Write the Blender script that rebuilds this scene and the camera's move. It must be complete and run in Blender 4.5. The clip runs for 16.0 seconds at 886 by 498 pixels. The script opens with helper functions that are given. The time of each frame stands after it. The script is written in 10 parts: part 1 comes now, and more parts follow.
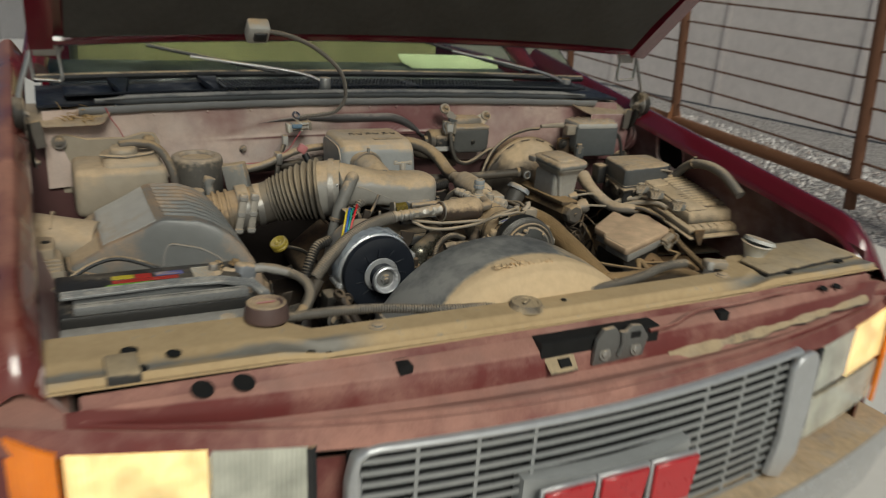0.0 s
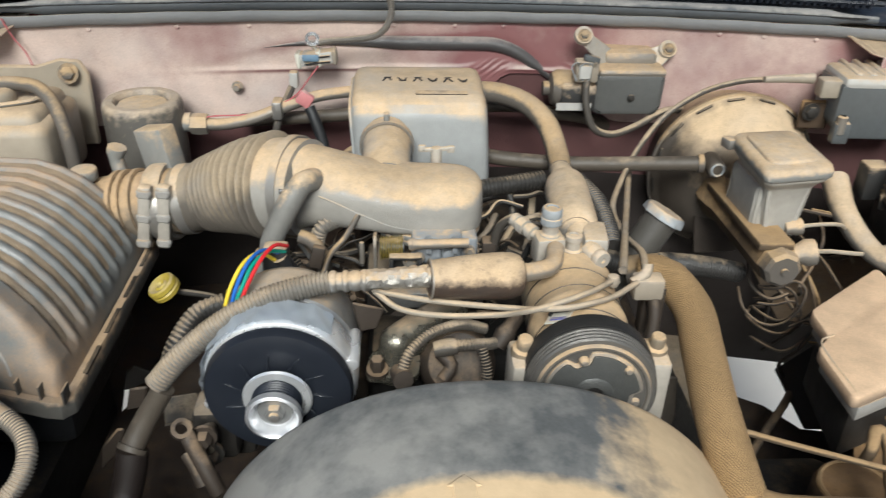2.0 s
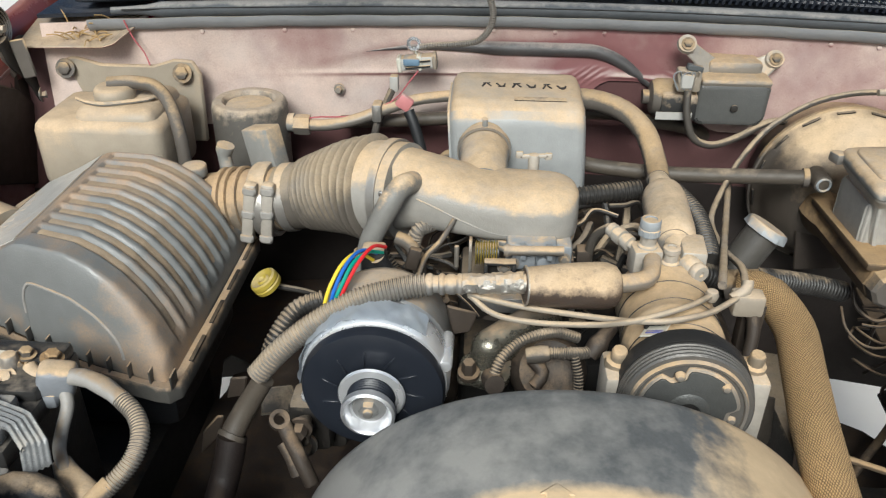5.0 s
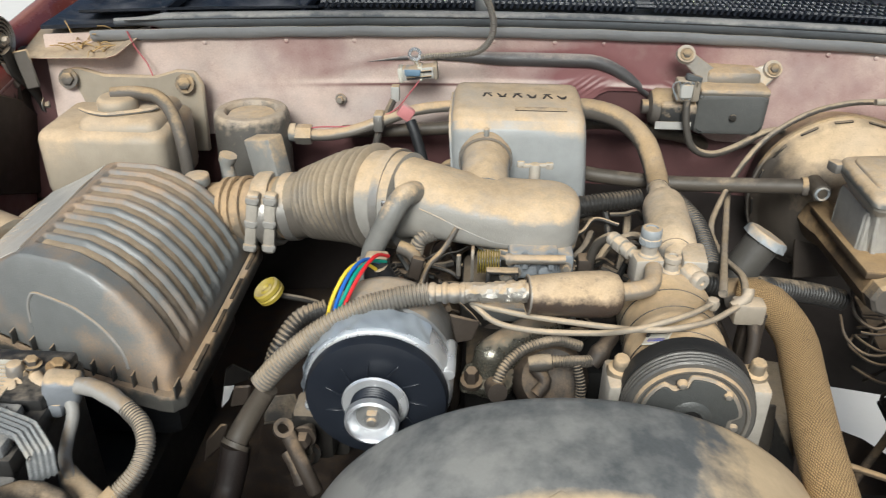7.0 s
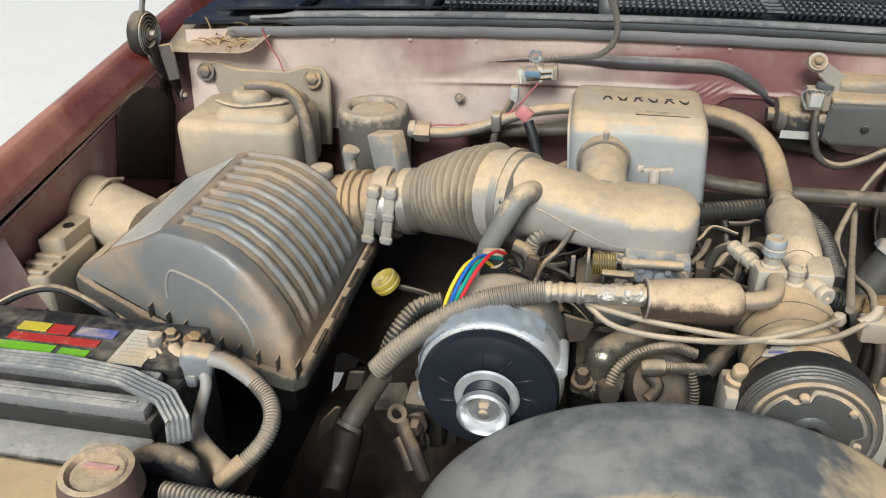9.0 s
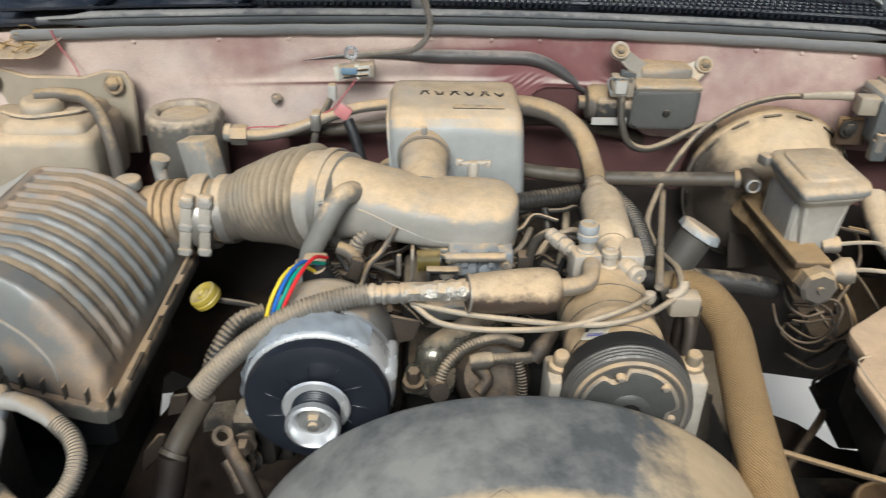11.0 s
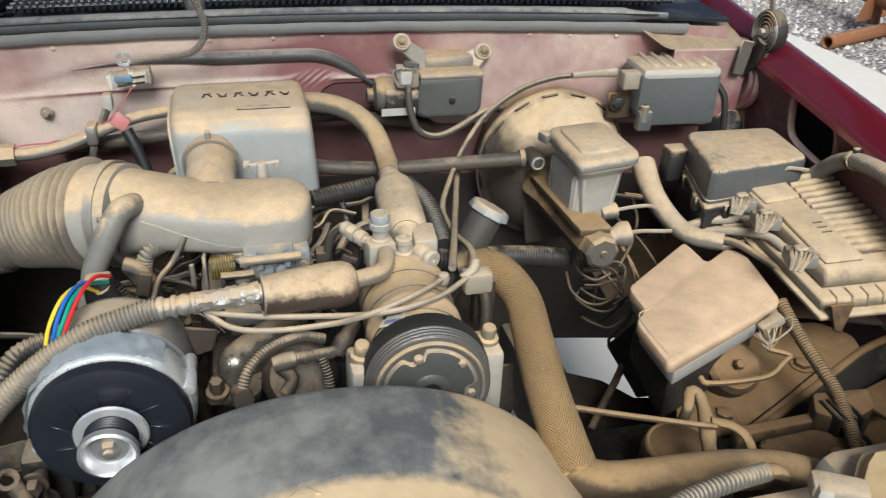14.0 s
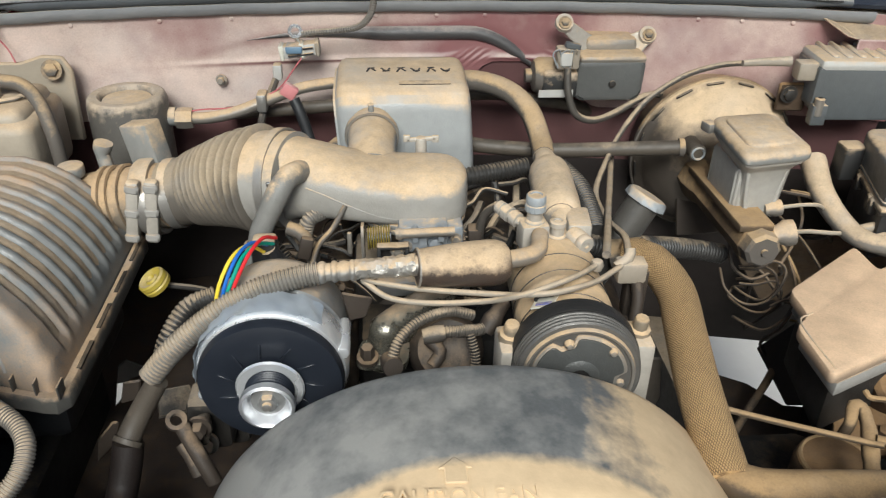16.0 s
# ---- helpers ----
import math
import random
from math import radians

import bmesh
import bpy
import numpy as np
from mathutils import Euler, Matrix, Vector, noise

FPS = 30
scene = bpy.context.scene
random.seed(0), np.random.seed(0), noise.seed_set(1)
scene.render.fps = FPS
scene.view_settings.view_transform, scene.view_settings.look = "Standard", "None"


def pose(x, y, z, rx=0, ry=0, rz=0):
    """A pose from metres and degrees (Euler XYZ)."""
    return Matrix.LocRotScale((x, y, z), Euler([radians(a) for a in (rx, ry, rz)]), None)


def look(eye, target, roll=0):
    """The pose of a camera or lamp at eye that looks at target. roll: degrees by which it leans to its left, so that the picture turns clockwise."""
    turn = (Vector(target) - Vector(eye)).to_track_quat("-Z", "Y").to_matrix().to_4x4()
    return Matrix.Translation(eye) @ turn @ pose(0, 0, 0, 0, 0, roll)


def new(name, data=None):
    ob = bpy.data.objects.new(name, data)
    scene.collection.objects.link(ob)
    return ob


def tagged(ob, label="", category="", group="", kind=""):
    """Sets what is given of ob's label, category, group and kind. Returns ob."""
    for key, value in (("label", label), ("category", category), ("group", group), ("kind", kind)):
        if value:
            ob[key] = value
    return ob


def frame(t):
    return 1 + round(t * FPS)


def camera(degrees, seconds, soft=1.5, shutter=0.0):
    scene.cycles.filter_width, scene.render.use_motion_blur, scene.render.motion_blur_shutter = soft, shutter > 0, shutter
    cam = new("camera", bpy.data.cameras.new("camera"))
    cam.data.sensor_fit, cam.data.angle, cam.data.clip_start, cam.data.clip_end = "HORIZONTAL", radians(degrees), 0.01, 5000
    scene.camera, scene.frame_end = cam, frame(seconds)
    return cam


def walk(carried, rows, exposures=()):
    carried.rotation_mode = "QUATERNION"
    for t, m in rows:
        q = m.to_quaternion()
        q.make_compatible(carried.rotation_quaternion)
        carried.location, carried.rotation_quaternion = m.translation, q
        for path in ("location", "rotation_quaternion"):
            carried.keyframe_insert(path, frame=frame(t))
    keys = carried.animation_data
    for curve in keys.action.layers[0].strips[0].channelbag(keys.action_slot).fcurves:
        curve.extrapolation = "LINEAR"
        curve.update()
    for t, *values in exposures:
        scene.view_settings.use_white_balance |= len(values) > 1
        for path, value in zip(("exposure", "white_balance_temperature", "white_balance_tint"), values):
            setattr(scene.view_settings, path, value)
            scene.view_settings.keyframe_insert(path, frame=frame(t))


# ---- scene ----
cam = camera(57.9, 16.0, soft=1.2, shutter=0.5)
PATH = [
    (0, (-0.79, -1.019, 1.617), (0.077, 0.649, 0.937), 4.2),
    (0.5, (-0.468, -0.662, 1.586), (0.223, 1.04, 0.793), 4.6),
    (1, (-0.223, -0.424, 1.575), (0.215, 1.312, 0.685), 3.8),
    (1.5, (-0.067, -0.304, 1.574), (0.195, 1.427, 0.606), 3.0),
    (2, (-0.07, -0.271, 1.571), (0.037, 1.448, 0.554), 1.7),
    (2.5, (-0.082, -0.268, 1.572), (-0.074, 1.445, 0.541), 0.8),
    (3, (-0.08, -0.271, 1.574), (-0.142, 1.441, 0.543), 0.0),
    (3.2, (-0.081, -0.272, 1.575), (-0.168, 1.441, 0.547), -0.1),
    (4.25, (-0.085, -0.274, 1.577), (-0.215, 1.443, 0.555), 0.2),
    (5.3, (-0.089, -0.277, 1.58), (-0.158, 1.445, 0.566), 0.8),
    (5.5, (-0.09, -0.276, 1.58), (-0.142, 1.449, 0.569), 0.9),
    (6, (-0.087, -0.275, 1.581), (-0.115, 1.453, 0.573), 0.9),
    (6.5, (-0.087, -0.278, 1.584), (-0.126, 1.451, 0.579), 0.9),
    (7, (-0.093, -0.282, 1.583), (-0.182, 1.448, 0.584), 0.6),
    (7.5, (-0.102, -0.289, 1.586), (-0.26, 1.438, 0.59), 0.3),
    (8, (-0.111, -0.298, 1.587), (-0.351, 1.42, 0.593), -0.2),
    (8.2, (-0.115, -0.301, 1.587), (-0.383, 1.413, 0.592), -0.3),
    (9.25, (-0.117, -0.302, 1.585), (-0.445, 1.405, 0.588), -0.4),
    (10.3, (-0.105, -0.287, 1.58), (-0.261, 1.439, 0.581), 0.4),
    (10.5, (-0.099, -0.283, 1.58), (-0.199, 1.446, 0.58), 0.7),
    (11, (-0.085, -0.276, 1.584), (-0.04, 1.453, 0.579), 1.5),
    (11.5, (-0.073, -0.274, 1.582), (0.119, 1.448, 0.584), 2.0),
    (12, (-0.06, -0.275, 1.581), (0.264, 1.431, 0.588), 2.5),
    (12.5, (-0.05, -0.278, 1.581), (0.376, 1.408, 0.593), 2.6),
    (13, (-0.042, -0.284, 1.584), (0.446, 1.384, 0.594), 2.7),
    (13.5, (-0.037, -0.29, 1.586), (0.462, 1.373, 0.593), 2.5),
    (14, (-0.04, -0.288, 1.583), (0.414, 1.385, 0.585), 2.2),
    (14.5, (-0.047, -0.286, 1.582), (0.319, 1.401, 0.573), 1.8),
    (15, (-0.06, -0.289, 1.581), (0.214, 1.409, 0.561), 1.5),
    (15.5, (-0.067, -0.287, 1.58), (0.124, 1.414, 0.546), 1.2),
    (16, (-0.07, -0.283, 1.581), (0.068, 1.416, 0.536), 1.0),
]
walk(cam, [(t, look(eye, target, roll)) for t, eye, target, roll in PATH], [(0, -1.13, 6750, 2), (0.5, -0.90, 6600, 2), (1.0, -0.38, 6500, 4), (1.5, -0.10, 6250, 5), (2.2, 0.05, 6200, 5), (10, 0.01, 6200, 5), (12.5, -0.02, 6200, 5), (16, 0.0, 6200, 5)])

# ---- light ----
SUN_ELEVATION, SUN_HEADING = 41.0, 186.0
world = bpy.data.worlds.new("sky")
scene.world = world
world.use_nodes = True
wn = world.node_tree.nodes
sky = wn.new("ShaderNodeTexSky")
sky.sky_type = "NISHITA"
sky.sun_disc = False
sky.sun_elevation = radians(SUN_ELEVATION)
sky.sun_rotation = radians(SUN_HEADING)
sky.air_density, sky.dust_density = 1.0, 2.5
wn["Background"].inputs["Strength"].default_value = 0.085
world.node_tree.links.new(sky.outputs["Color"], wn["Background"].inputs["Color"])
sun = bpy.data.lights.new("sun", "SUN")
sun.energy, sun.angle, sun.color = 4.3, radians(24), (1.0, 0.975, 0.93)
sun_ob = new("sun", sun)
az = radians(SUN_HEADING)
toward = Vector((math.sin(az) * math.cos(radians(SUN_ELEVATION)), math.cos(az) * math.cos(radians(SUN_ELEVATION)), math.sin(radians(SUN_ELEVATION))))
sun_ob.matrix_world = look(toward * 30, (0, 0, 0))


# ---- materials ----
def nodes_of(name):
    m = bpy.data.materials.new(name)
    m.use_nodes = True
    nt = m.node_tree
    return m, nt, nt.nodes["Principled BSDF"]


def math_node(nt, op, a, b=None, c=None, clamp=False):
    n = nt.nodes.new("ShaderNodeMath")
    n.operation, n.use_clamp = op, clamp
    for i, v in enumerate((a, b, c)):
        if v is None:
            continue
        if isinstance(v, (int, float)):
            n.inputs[i].default_value = v
        else:
            nt.links.new(v, n.inputs[i])
    return n.outputs[0]


def noise_node(nt, scale, detail=4.0, rough=0.55, vec=None):
    n = nt.nodes.new("ShaderNodeTexNoise")
    n.inputs["Scale"].default_value = scale
    n.inputs["Detail"].default_value = detail
    n.inputs["Roughness"].default_value = rough
    if vec is not None:
        nt.links.new(vec, n.inputs["Vector"])
    return n.outputs["Fac"]


def mix_node(nt, fac, a, b):
    n = nt.nodes.new("ShaderNodeMix")
    n.data_type = "RGBA"
    for sock, v in ((n.inputs[0], fac), (n.inputs[6], a), (n.inputs[7], b)):
        if isinstance(v, (int, float)):
            sock.default_value = v
        elif isinstance(v, (tuple, list)):
            sock.default_value = (*v, 1.0)
        else:
            nt.links.new(v, sock)
    return n.outputs[2]


DUST = (0.58, 0.425, 0.264)
DUST_DARK = (0.25, 0.195, 0.135)


def dusty(name, base, rough=0.5, metal=0.0, dust=0.5, dust_color=DUST, patch=9.0, relief=0.25, base2=None, settle=1.15, coat=0.0, grain=1.0, ashen=0.42, speck=0.15, lean=0.0):
    """A surface under a coat of settled dust: dust lies thicker on what faces up, and in patches."""
    m, nt, bsdf = nodes_of(name)
    geo = nt.nodes.new("ShaderNodeNewGeometry")
    sep = nt.nodes.new("ShaderNodeSeparateXYZ")
    nt.links.new(geo.outputs["Normal"], sep.inputs[0])
    pos = geo.outputs["Position"]
    big = noise_node(nt, patch, 5.0, 0.6, pos)
    mid = noise_node(nt, patch * 6.5, 4.0, 0.6, pos)
    fine = noise_node(nt, 420.0, 3.0, 0.6, pos)
    up = math_node(nt, "MULTIPLY", sep.outputs[2], settle)
    f = math_node(nt, "MULTIPLY_ADD", big, 1.6, up)
    f = math_node(nt, "MULTIPLY_ADD", math_node(nt, "MULTIPLY_ADD", mid, grain, 0.5 - 0.5 * grain), 0.7, f)
    f = math_node(nt, "MULTIPLY_ADD", fine, speck, f)
    f = math_node(nt, "ADD", f, 0.125 - 0.5 * speck)
    if lean:
        across = nt.nodes.new("ShaderNodeSeparateXYZ")
        nt.links.new(pos, across.inputs[0])
        f = math_node(nt, "MULTIPLY_ADD", across.outputs[0], lean, f)
    f = math_node(nt, "ADD", f, dust * 2.0 - 2.55)
    f = math_node(nt, "MULTIPLY_ADD", math_node(nt, "SUBTRACT", f, 0.26), 2.5, 0.5, clamp=True)
    # rubbed and flaked spots where the coat is thin
    rub = noise_node(nt, 34.0, 6.0, 0.7, pos)
    rub = math_node(nt, "MULTIPLY", math_node(nt, "SUBTRACT", rub, 0.56), 5.0, clamp=True)
    streak = nt.nodes.new("ShaderNodeMapping")
    streak.inputs["Scale"].default_value = (1.0, 1.0, 0.25)
    nt.links.new(pos, streak.inputs["Vector"])
    run = math_node(nt, "MULTIPLY", math_node(nt, "SUBTRACT", noise_node(nt, 75.0, 3.0, 0.6, streak.outputs[0]), 0.58), 4.0, clamp=True)
    f = math_node(nt, "SUBTRACT", f, math_node(nt, "MULTIPLY", rub, 0.30 * grain), clamp=True)
    f = math_node(nt, "SUBTRACT", f, math_node(nt, "MULTIPLY", run, 0.22 * grain), clamp=True)
    nick = math_node(nt, "MULTIPLY", math_node(nt, "SUBTRACT", noise_node(nt, 135.0, 5.0, 0.72, pos), 0.565), 9.0, clamp=True)
    f = math_node(nt, "SUBTRACT", f, math_node(nt, "MULTIPLY", nick, 0.30 * (0.35 + 0.65 * grain)), clamp=True)
    f = math_node(nt, "MULTIPLY", f, 0.95)
    tone = math_node(nt, "MULTIPLY_ADD", mid, 0.55, math_node(nt, "MULTIPLY", big, 0.45))
    tone = math_node(nt, "MULTIPLY_ADD", math_node(nt, "SUBTRACT", fine, 0.5), 0.30, tone)
    tone = math_node(nt, "MULTIPLY_ADD", math_node(nt, "SUBTRACT", tone, 0.5), 1.55, 0.5, clamp=True)
    dcol = mix_node(nt, tone, tuple(c * 0.55 for c in dust_color), tuple(min(1, c * 1.30) for c in dust_color))
    # the dust itself shifts from peach to grey-beige, with fine crumbs in it
    grey = sum(dust_color) / 3
    ash = tuple(grey * 0.80 + c * 0.12 for c in dust_color)
    shift = math_node(nt, "MULTIPLY", math_node(nt, "SUBTRACT", noise_node(nt, patch * 2.3, 4.0, 0.6, pos), 0.45), 4.0, clamp=True)
    dcol = mix_node(nt, math_node(nt, "MULTIPLY", shift, ashen), dcol, ash)
    crumb = math_node(nt, "MULTIPLY", math_node(nt, "SUBTRACT", noise_node(nt, 260.0, 2.0, 0.7, pos), 0.60), 7.0, clamp=True)
    dcol = mix_node(nt, math_node(nt, "MULTIPLY", crumb, 0.22 * grain), dcol, tuple(c * 0.45 for c in dust_color))
    b2 = base2 or tuple(c * 0.7 for c in base)
    bcol = mix_node(nt, mid, base, b2)
    nt.links.new(mix_node(nt, f, bcol, dcol), bsdf.inputs["Base Color"])
    r = math_node(nt, "MULTIPLY_ADD", f, 0.92 - rough, rough, clamp=True)
    r = math_node(nt, "MULTIPLY_ADD", math_node(nt, "SUBTRACT", mid, 0.5), 0.25, r, clamp=True)
    nt.links.new(r, bsdf.inputs["Roughness"])
    if metal:
        nt.links.new(math_node(nt, "MULTIPLY", math_node(nt, "SUBTRACT", 1.0, f), metal), bsdf.inputs["Metallic"])
    if coat:
        nt.links.new(math_node(nt, "MULTIPLY", math_node(nt, "SUBTRACT", 1.0, f), coat), bsdf.inputs["Coat Weight"])
        bsdf.inputs["Coat Roughness"].default_value = 0.08
    bump = nt.nodes.new("ShaderNodeBump")
    bump.inputs["Strength"].default_value = relief
    bump.inputs["Distance"].default_value = 0.0018
    nt.links.new(math_node(nt, "MULTIPLY_ADD", nick, -0.35, math_node(nt, "MULTIPLY_ADD", mid, 0.8, fine)), bump.inputs["Height"])
    nt.links.new(bump.outputs[0], bsdf.inputs["Normal"])
    return m


def plain(name, base, rough=0.4, metal=0.0, vary=0.15, scale=40.0, relief=0.1, coat=0.0):
    m, nt, bsdf = nodes_of(name)
    geo = nt.nodes.new("ShaderNodeNewGeometry")
    n = noise_node(nt, scale, 5.0, 0.6, geo.outputs["Position"])
    nt.links.new(mix_node(nt, n, tuple(c * (1 - vary) for c in base), tuple(min(1, c * (1 + vary)) for c in base)), bsdf.inputs["Base Color"])
    nt.links.new(math_node(nt, "MULTIPLY_ADD", n, 0.25, rough - 0.12, clamp=True), bsdf.inputs["Roughness"])
    bsdf.inputs["Metallic"].default_value = metal
    bsdf.inputs["Coat Weight"].default_value = coat
    bump = nt.nodes.new("ShaderNodeBump")
    bump.inputs["Strength"].default_value = relief
    bump.inputs["Distance"].default_value = 0.001
    nt.links.new(noise_node(nt, scale * 6, 3.0, 0.6, geo.outputs["Position"]), bump.inputs["Height"])
    nt.links.new(bump.outputs[0], bsdf.inputs["Normal"])
    return m


M = {}
M["black"] = dusty("black plastic", (0.022, 0.023, 0.025), 0.45, 0, 0.30)
M["black_dusty"] = dusty("black plastic under dust", (0.03, 0.03, 0.03), 0.5, 0, 0.62)
M["grey"] = dusty("dusty grey plastic", (0.33, 0.355, 0.37), 0.45, 0, 0.36, patch=7.0)
M["resonator"] = dusty("pale grey plastic under tan dust", (0.37, 0.38, 0.375), 0.36, 0, 0.47, patch=6.0, grain=0.5, settle=1.4)
M["grey_pale"] = dusty("pale grey plastic", (0.50, 0.49, 0.46), 0.5, 0, 0.45, patch=7.0)
M["tan"] = dusty("tan dust coat", (0.25, 0.252, 0.24), 0.5, 0, 0.63)
M["reservoir"] = dusty("cloudy grey plastic, streaked with dust", (0.40, 0.385, 0.35), 0.35, 0, 0.40, patch=12.0, settle=0.8, dust_color=(0.50, 0.39, 0.27))
M["lid_bare"] = dusty("worn charcoal plastic", (0.205, 0.210, 0.205), 0.36, 0, 0.645, patch=4.5, dust_color=(0.47, 0.30, 0.165), ashen=0.3, grain=0.45, settle=0.25)
M["tank"] = dusty("cloudy plastic under tan dust", (0.40, 0.345, 0.27), 0.4, 0, 0.66, patch=6.0, grain=0.5, settle=0.8, dust_color=(0.53, 0.395, 0.255), ashen=0.2)
M["shelf"] = dusty("sheet metal under straw-coloured dust", (0.16, 0.07, 0.065), 0.5, 0, 0.52, settle=1.6, patch=9.0, dust_color=(0.46, 0.35, 0.23))
M["elbow"] = dusty("slate plastic under tan dust", (0.34, 0.325, 0.295), 0.36, 0, 0.49, patch=9.0, settle=1.3, grain=1.1, ashen=0.25)
M["bellows"] = dusty("grey-brown rubber bellows", (0.13, 0.114, 0.095), 0.55, 0, 0.56, patch=6.0, dust_color=(0.36, 0.285, 0.195), grain=0.45, ashen=0.5)
M["muffler"] = dusty("dark steel under dust", (0.055, 0.054, 0.054), 0.40, 0.3, 0.655, base2=(0.12, 0.075, 0.05), settle=1.0, patch=9.0, dust_color=(0.60, 0.44, 0.275), ashen=0.2)
M["foil"] = dusty("crinkled foil under dust", (0.58, 0.55, 0.50), 0.36, 0.75, 0.50, relief=0.6, patch=22.0)
M["hose_grey"] = dusty("grey split loom, dust in its grooves", (0.17, 0.155, 0.135), 0.5, 0, 0.40, dust_color=(0.43, 0.34, 0.24))
# dark brown for low parts, with the bay's shade put into it
M["low"] = dusty("brown for low parts, grimy and darkened for shade", (0.05, 0.038, 0.029), 0.6, 0.1, 0.38, dust_color=(0.21, 0.145, 0.088))
M["grey_dark"] = dusty("dark grey casting", (0.135, 0.132, 0.125), 0.42, 0, 0.34)
M["slate"] = dusty("slate-grey worn steel", (0.090, 0.092, 0.088), 0.42, 0.3, 0.40, patch=14.0, settle=0.2, dust_color=(0.36, 0.27, 0.17))
M["battery"] = dusty("grimy black battery case", (0.032, 0.031, 0.030), 0.36, 0, 0.26, patch=14.0, dust_color=(0.20, 0.165, 0.125), settle=0.9)
M["battery_grey"] = dusty("battery step pale with dust", (0.06, 0.06, 0.058), 0.45, 0, 0.62, dust_color=(0.40, 0.375, 0.335), patch=12.0, ashen=0.5)
M["strap"] = dusty("greyish clear plastic strap", (0.20, 0.205, 0.205), 0.28, 0, 0.30, dust_color=(0.40, 0.37, 0.32), patch=20.0)
M["black_mid"] = dusty("black plastic half under dust", (0.045, 0.048, 0.05), 0.45, 0, 0.42, patch=10.0)
M["patch_pale"] = plain("pale patch beyond the glass", (0.62, 0.66, 0.50), 0.9)
M["seat"] = plain("green-beige standing in for green in the glass", (0.20, 0.175, 0.10), 0.9, vary=0.4, scale=5.0)
# paler than the lid: reflection of the bright slab put into the colour
M["sheen_strip"] = dusty("grey plastic slope, paled for its sheen", (0.55, 0.535, 0.50), 0.34, 0, 0.46, patch=6.0, grain=0.5, settle=0.5)
M["sensor_brown"] = dusty("casting under brown dust", (0.20, 0.165, 0.125), 0.5, 0, 0.62, dust_color=(0.47, 0.32, 0.18), patch=12.0, ashen=0.2)
M["fuse"] = dusty("charcoal lid under dust", (0.105, 0.110, 0.112), 0.42, 0, 0.43, patch=11.0, settle=1.1, grain=1.0)
M["canister"] = dusty("taupe dust on black plastic", (0.105, 0.097, 0.086), 0.5, 0, 0.63, dust_color=(0.46, 0.365, 0.265), patch=11.0, settle=0.7)
M["booster"] = dusty("black steel under tan dust", (0.075, 0.062, 0.05), 0.45, 0.2, 0.60, dust_color=(0.62, 0.46, 0.29), patch=5.0, settle=0.8, ashen=0.15, grain=0.3, speck=0.05)
M["can_tan"] = dusty("steel can under tan dust", (0.22, 0.20, 0.175), 0.5, 0, 0.66, dust_color=(0.60, 0.455, 0.30), patch=9.0, ashen=0.3)
M["module_case"] = dusty("charcoal moulded case", (0.105, 0.113, 0.116), 0.45, 0, 0.38, patch=10.0, settle=0.9)
M["hose_dull"] = dusty("dull brown rubber", (0.085, 0.070, 0.054), 0.55, 0, 0.50, dust_color=(0.27, 0.21, 0.145), patch=14.0, settle=0.45, grain=0.6, ashen=0.3)
M["breather"] = dusty("mottled grey rubber", (0.20, 0.195, 0.18), 0.5, 0, 0.46, patch=16.0, settle=0.7, grain=1.2)
M["film"] = plain("crinkled clear film", (0.72, 0.77, 0.82), 0.20, 0.4, vary=0.12, scale=14.0)
M["gear_case"] = dusty("dark gearbox casting", (0.095, 0.096, 0.092), 0.42, 0, 0.42, patch=12.0, settle=0.8)
M["flange"] = dusty("charcoal flange under tan dust", (0.10, 0.095, 0.085), 0.45, 0, 0.50, dust_color=(0.44, 0.31, 0.19), patch=9.0)
M["flute_dust"] = dusty("tan dust in grooves", (0.20, 0.165, 0.125), 0.7, 0, 0.62, dust_color=(0.43, 0.325, 0.215), patch=6.0, ashen=0.3)
M["tan_dark"] = dusty("brown dust coat", (0.06, 0.036, 0.019), 0.8, 0, 0.55, dust_color=(0.24, 0.142, 0.064), ashen=0.15, grain=0.6)
M["hose_brown"] = dusty("hose brown with dust", (0.095, 0.066, 0.04), 0.6, 0, 0.55, dust_color=(0.36, 0.235, 0.115), ashen=0.15, grain=0.6)
M["abs_grey"] = dusty("off-white plastic under brown dust", (0.34, 0.325, 0.30), 0.5, 0, 0.40, patch=12.0, dust_color=(0.36, 0.26, 0.16), grain=0.8)
M["tan_pink"] = dusty("pinkish tan lid", (0.42, 0.31, 0.22), 0.6, 0, 0.82, dust_color=(0.74, 0.52, 0.335), patch=4.0, grain=0.25, ashen=0.05, speck=0.08)
M["metal_dusty"] = dusty("dusty cast aluminium", (0.42, 0.40, 0.37), 0.42, 0.7, 0.46)
M["metal_tan"] = dusty("aluminium thick with dust", (0.34, 0.31, 0.27), 0.42, 0.5, 0.57, dust_color=(0.56, 0.40, 0.24), ashen=0.4)
M["iron"] = dusty("dark dusty iron", (0.04, 0.036, 0.032), 0.6, 0.3, 0.42, dust_color=DUST_DARK)
# near-black, so deep parts and openings carry shade in their colour
M["dark"] = dusty("near-black iron, also for deep shade", (0.014, 0.013, 0.012), 0.65, 0.1, 0.18, dust_color=(0.11, 0.08, 0.05))
M["rubber"] = dusty("dusty rubber hose", (0.035, 0.033, 0.031), 0.55, 0, 0.42)
M["rubber_tan"] = dusty("hose thick with dust", (0.12, 0.105, 0.09), 0.6, 0, 0.52, dust_color=(0.45, 0.315, 0.175), ashen=0.3)
M["loom"] = dusty("dusty split loom", (0.075, 0.066, 0.056), 0.5, 0, 0.47, dust_color=(0.42, 0.32, 0.21))
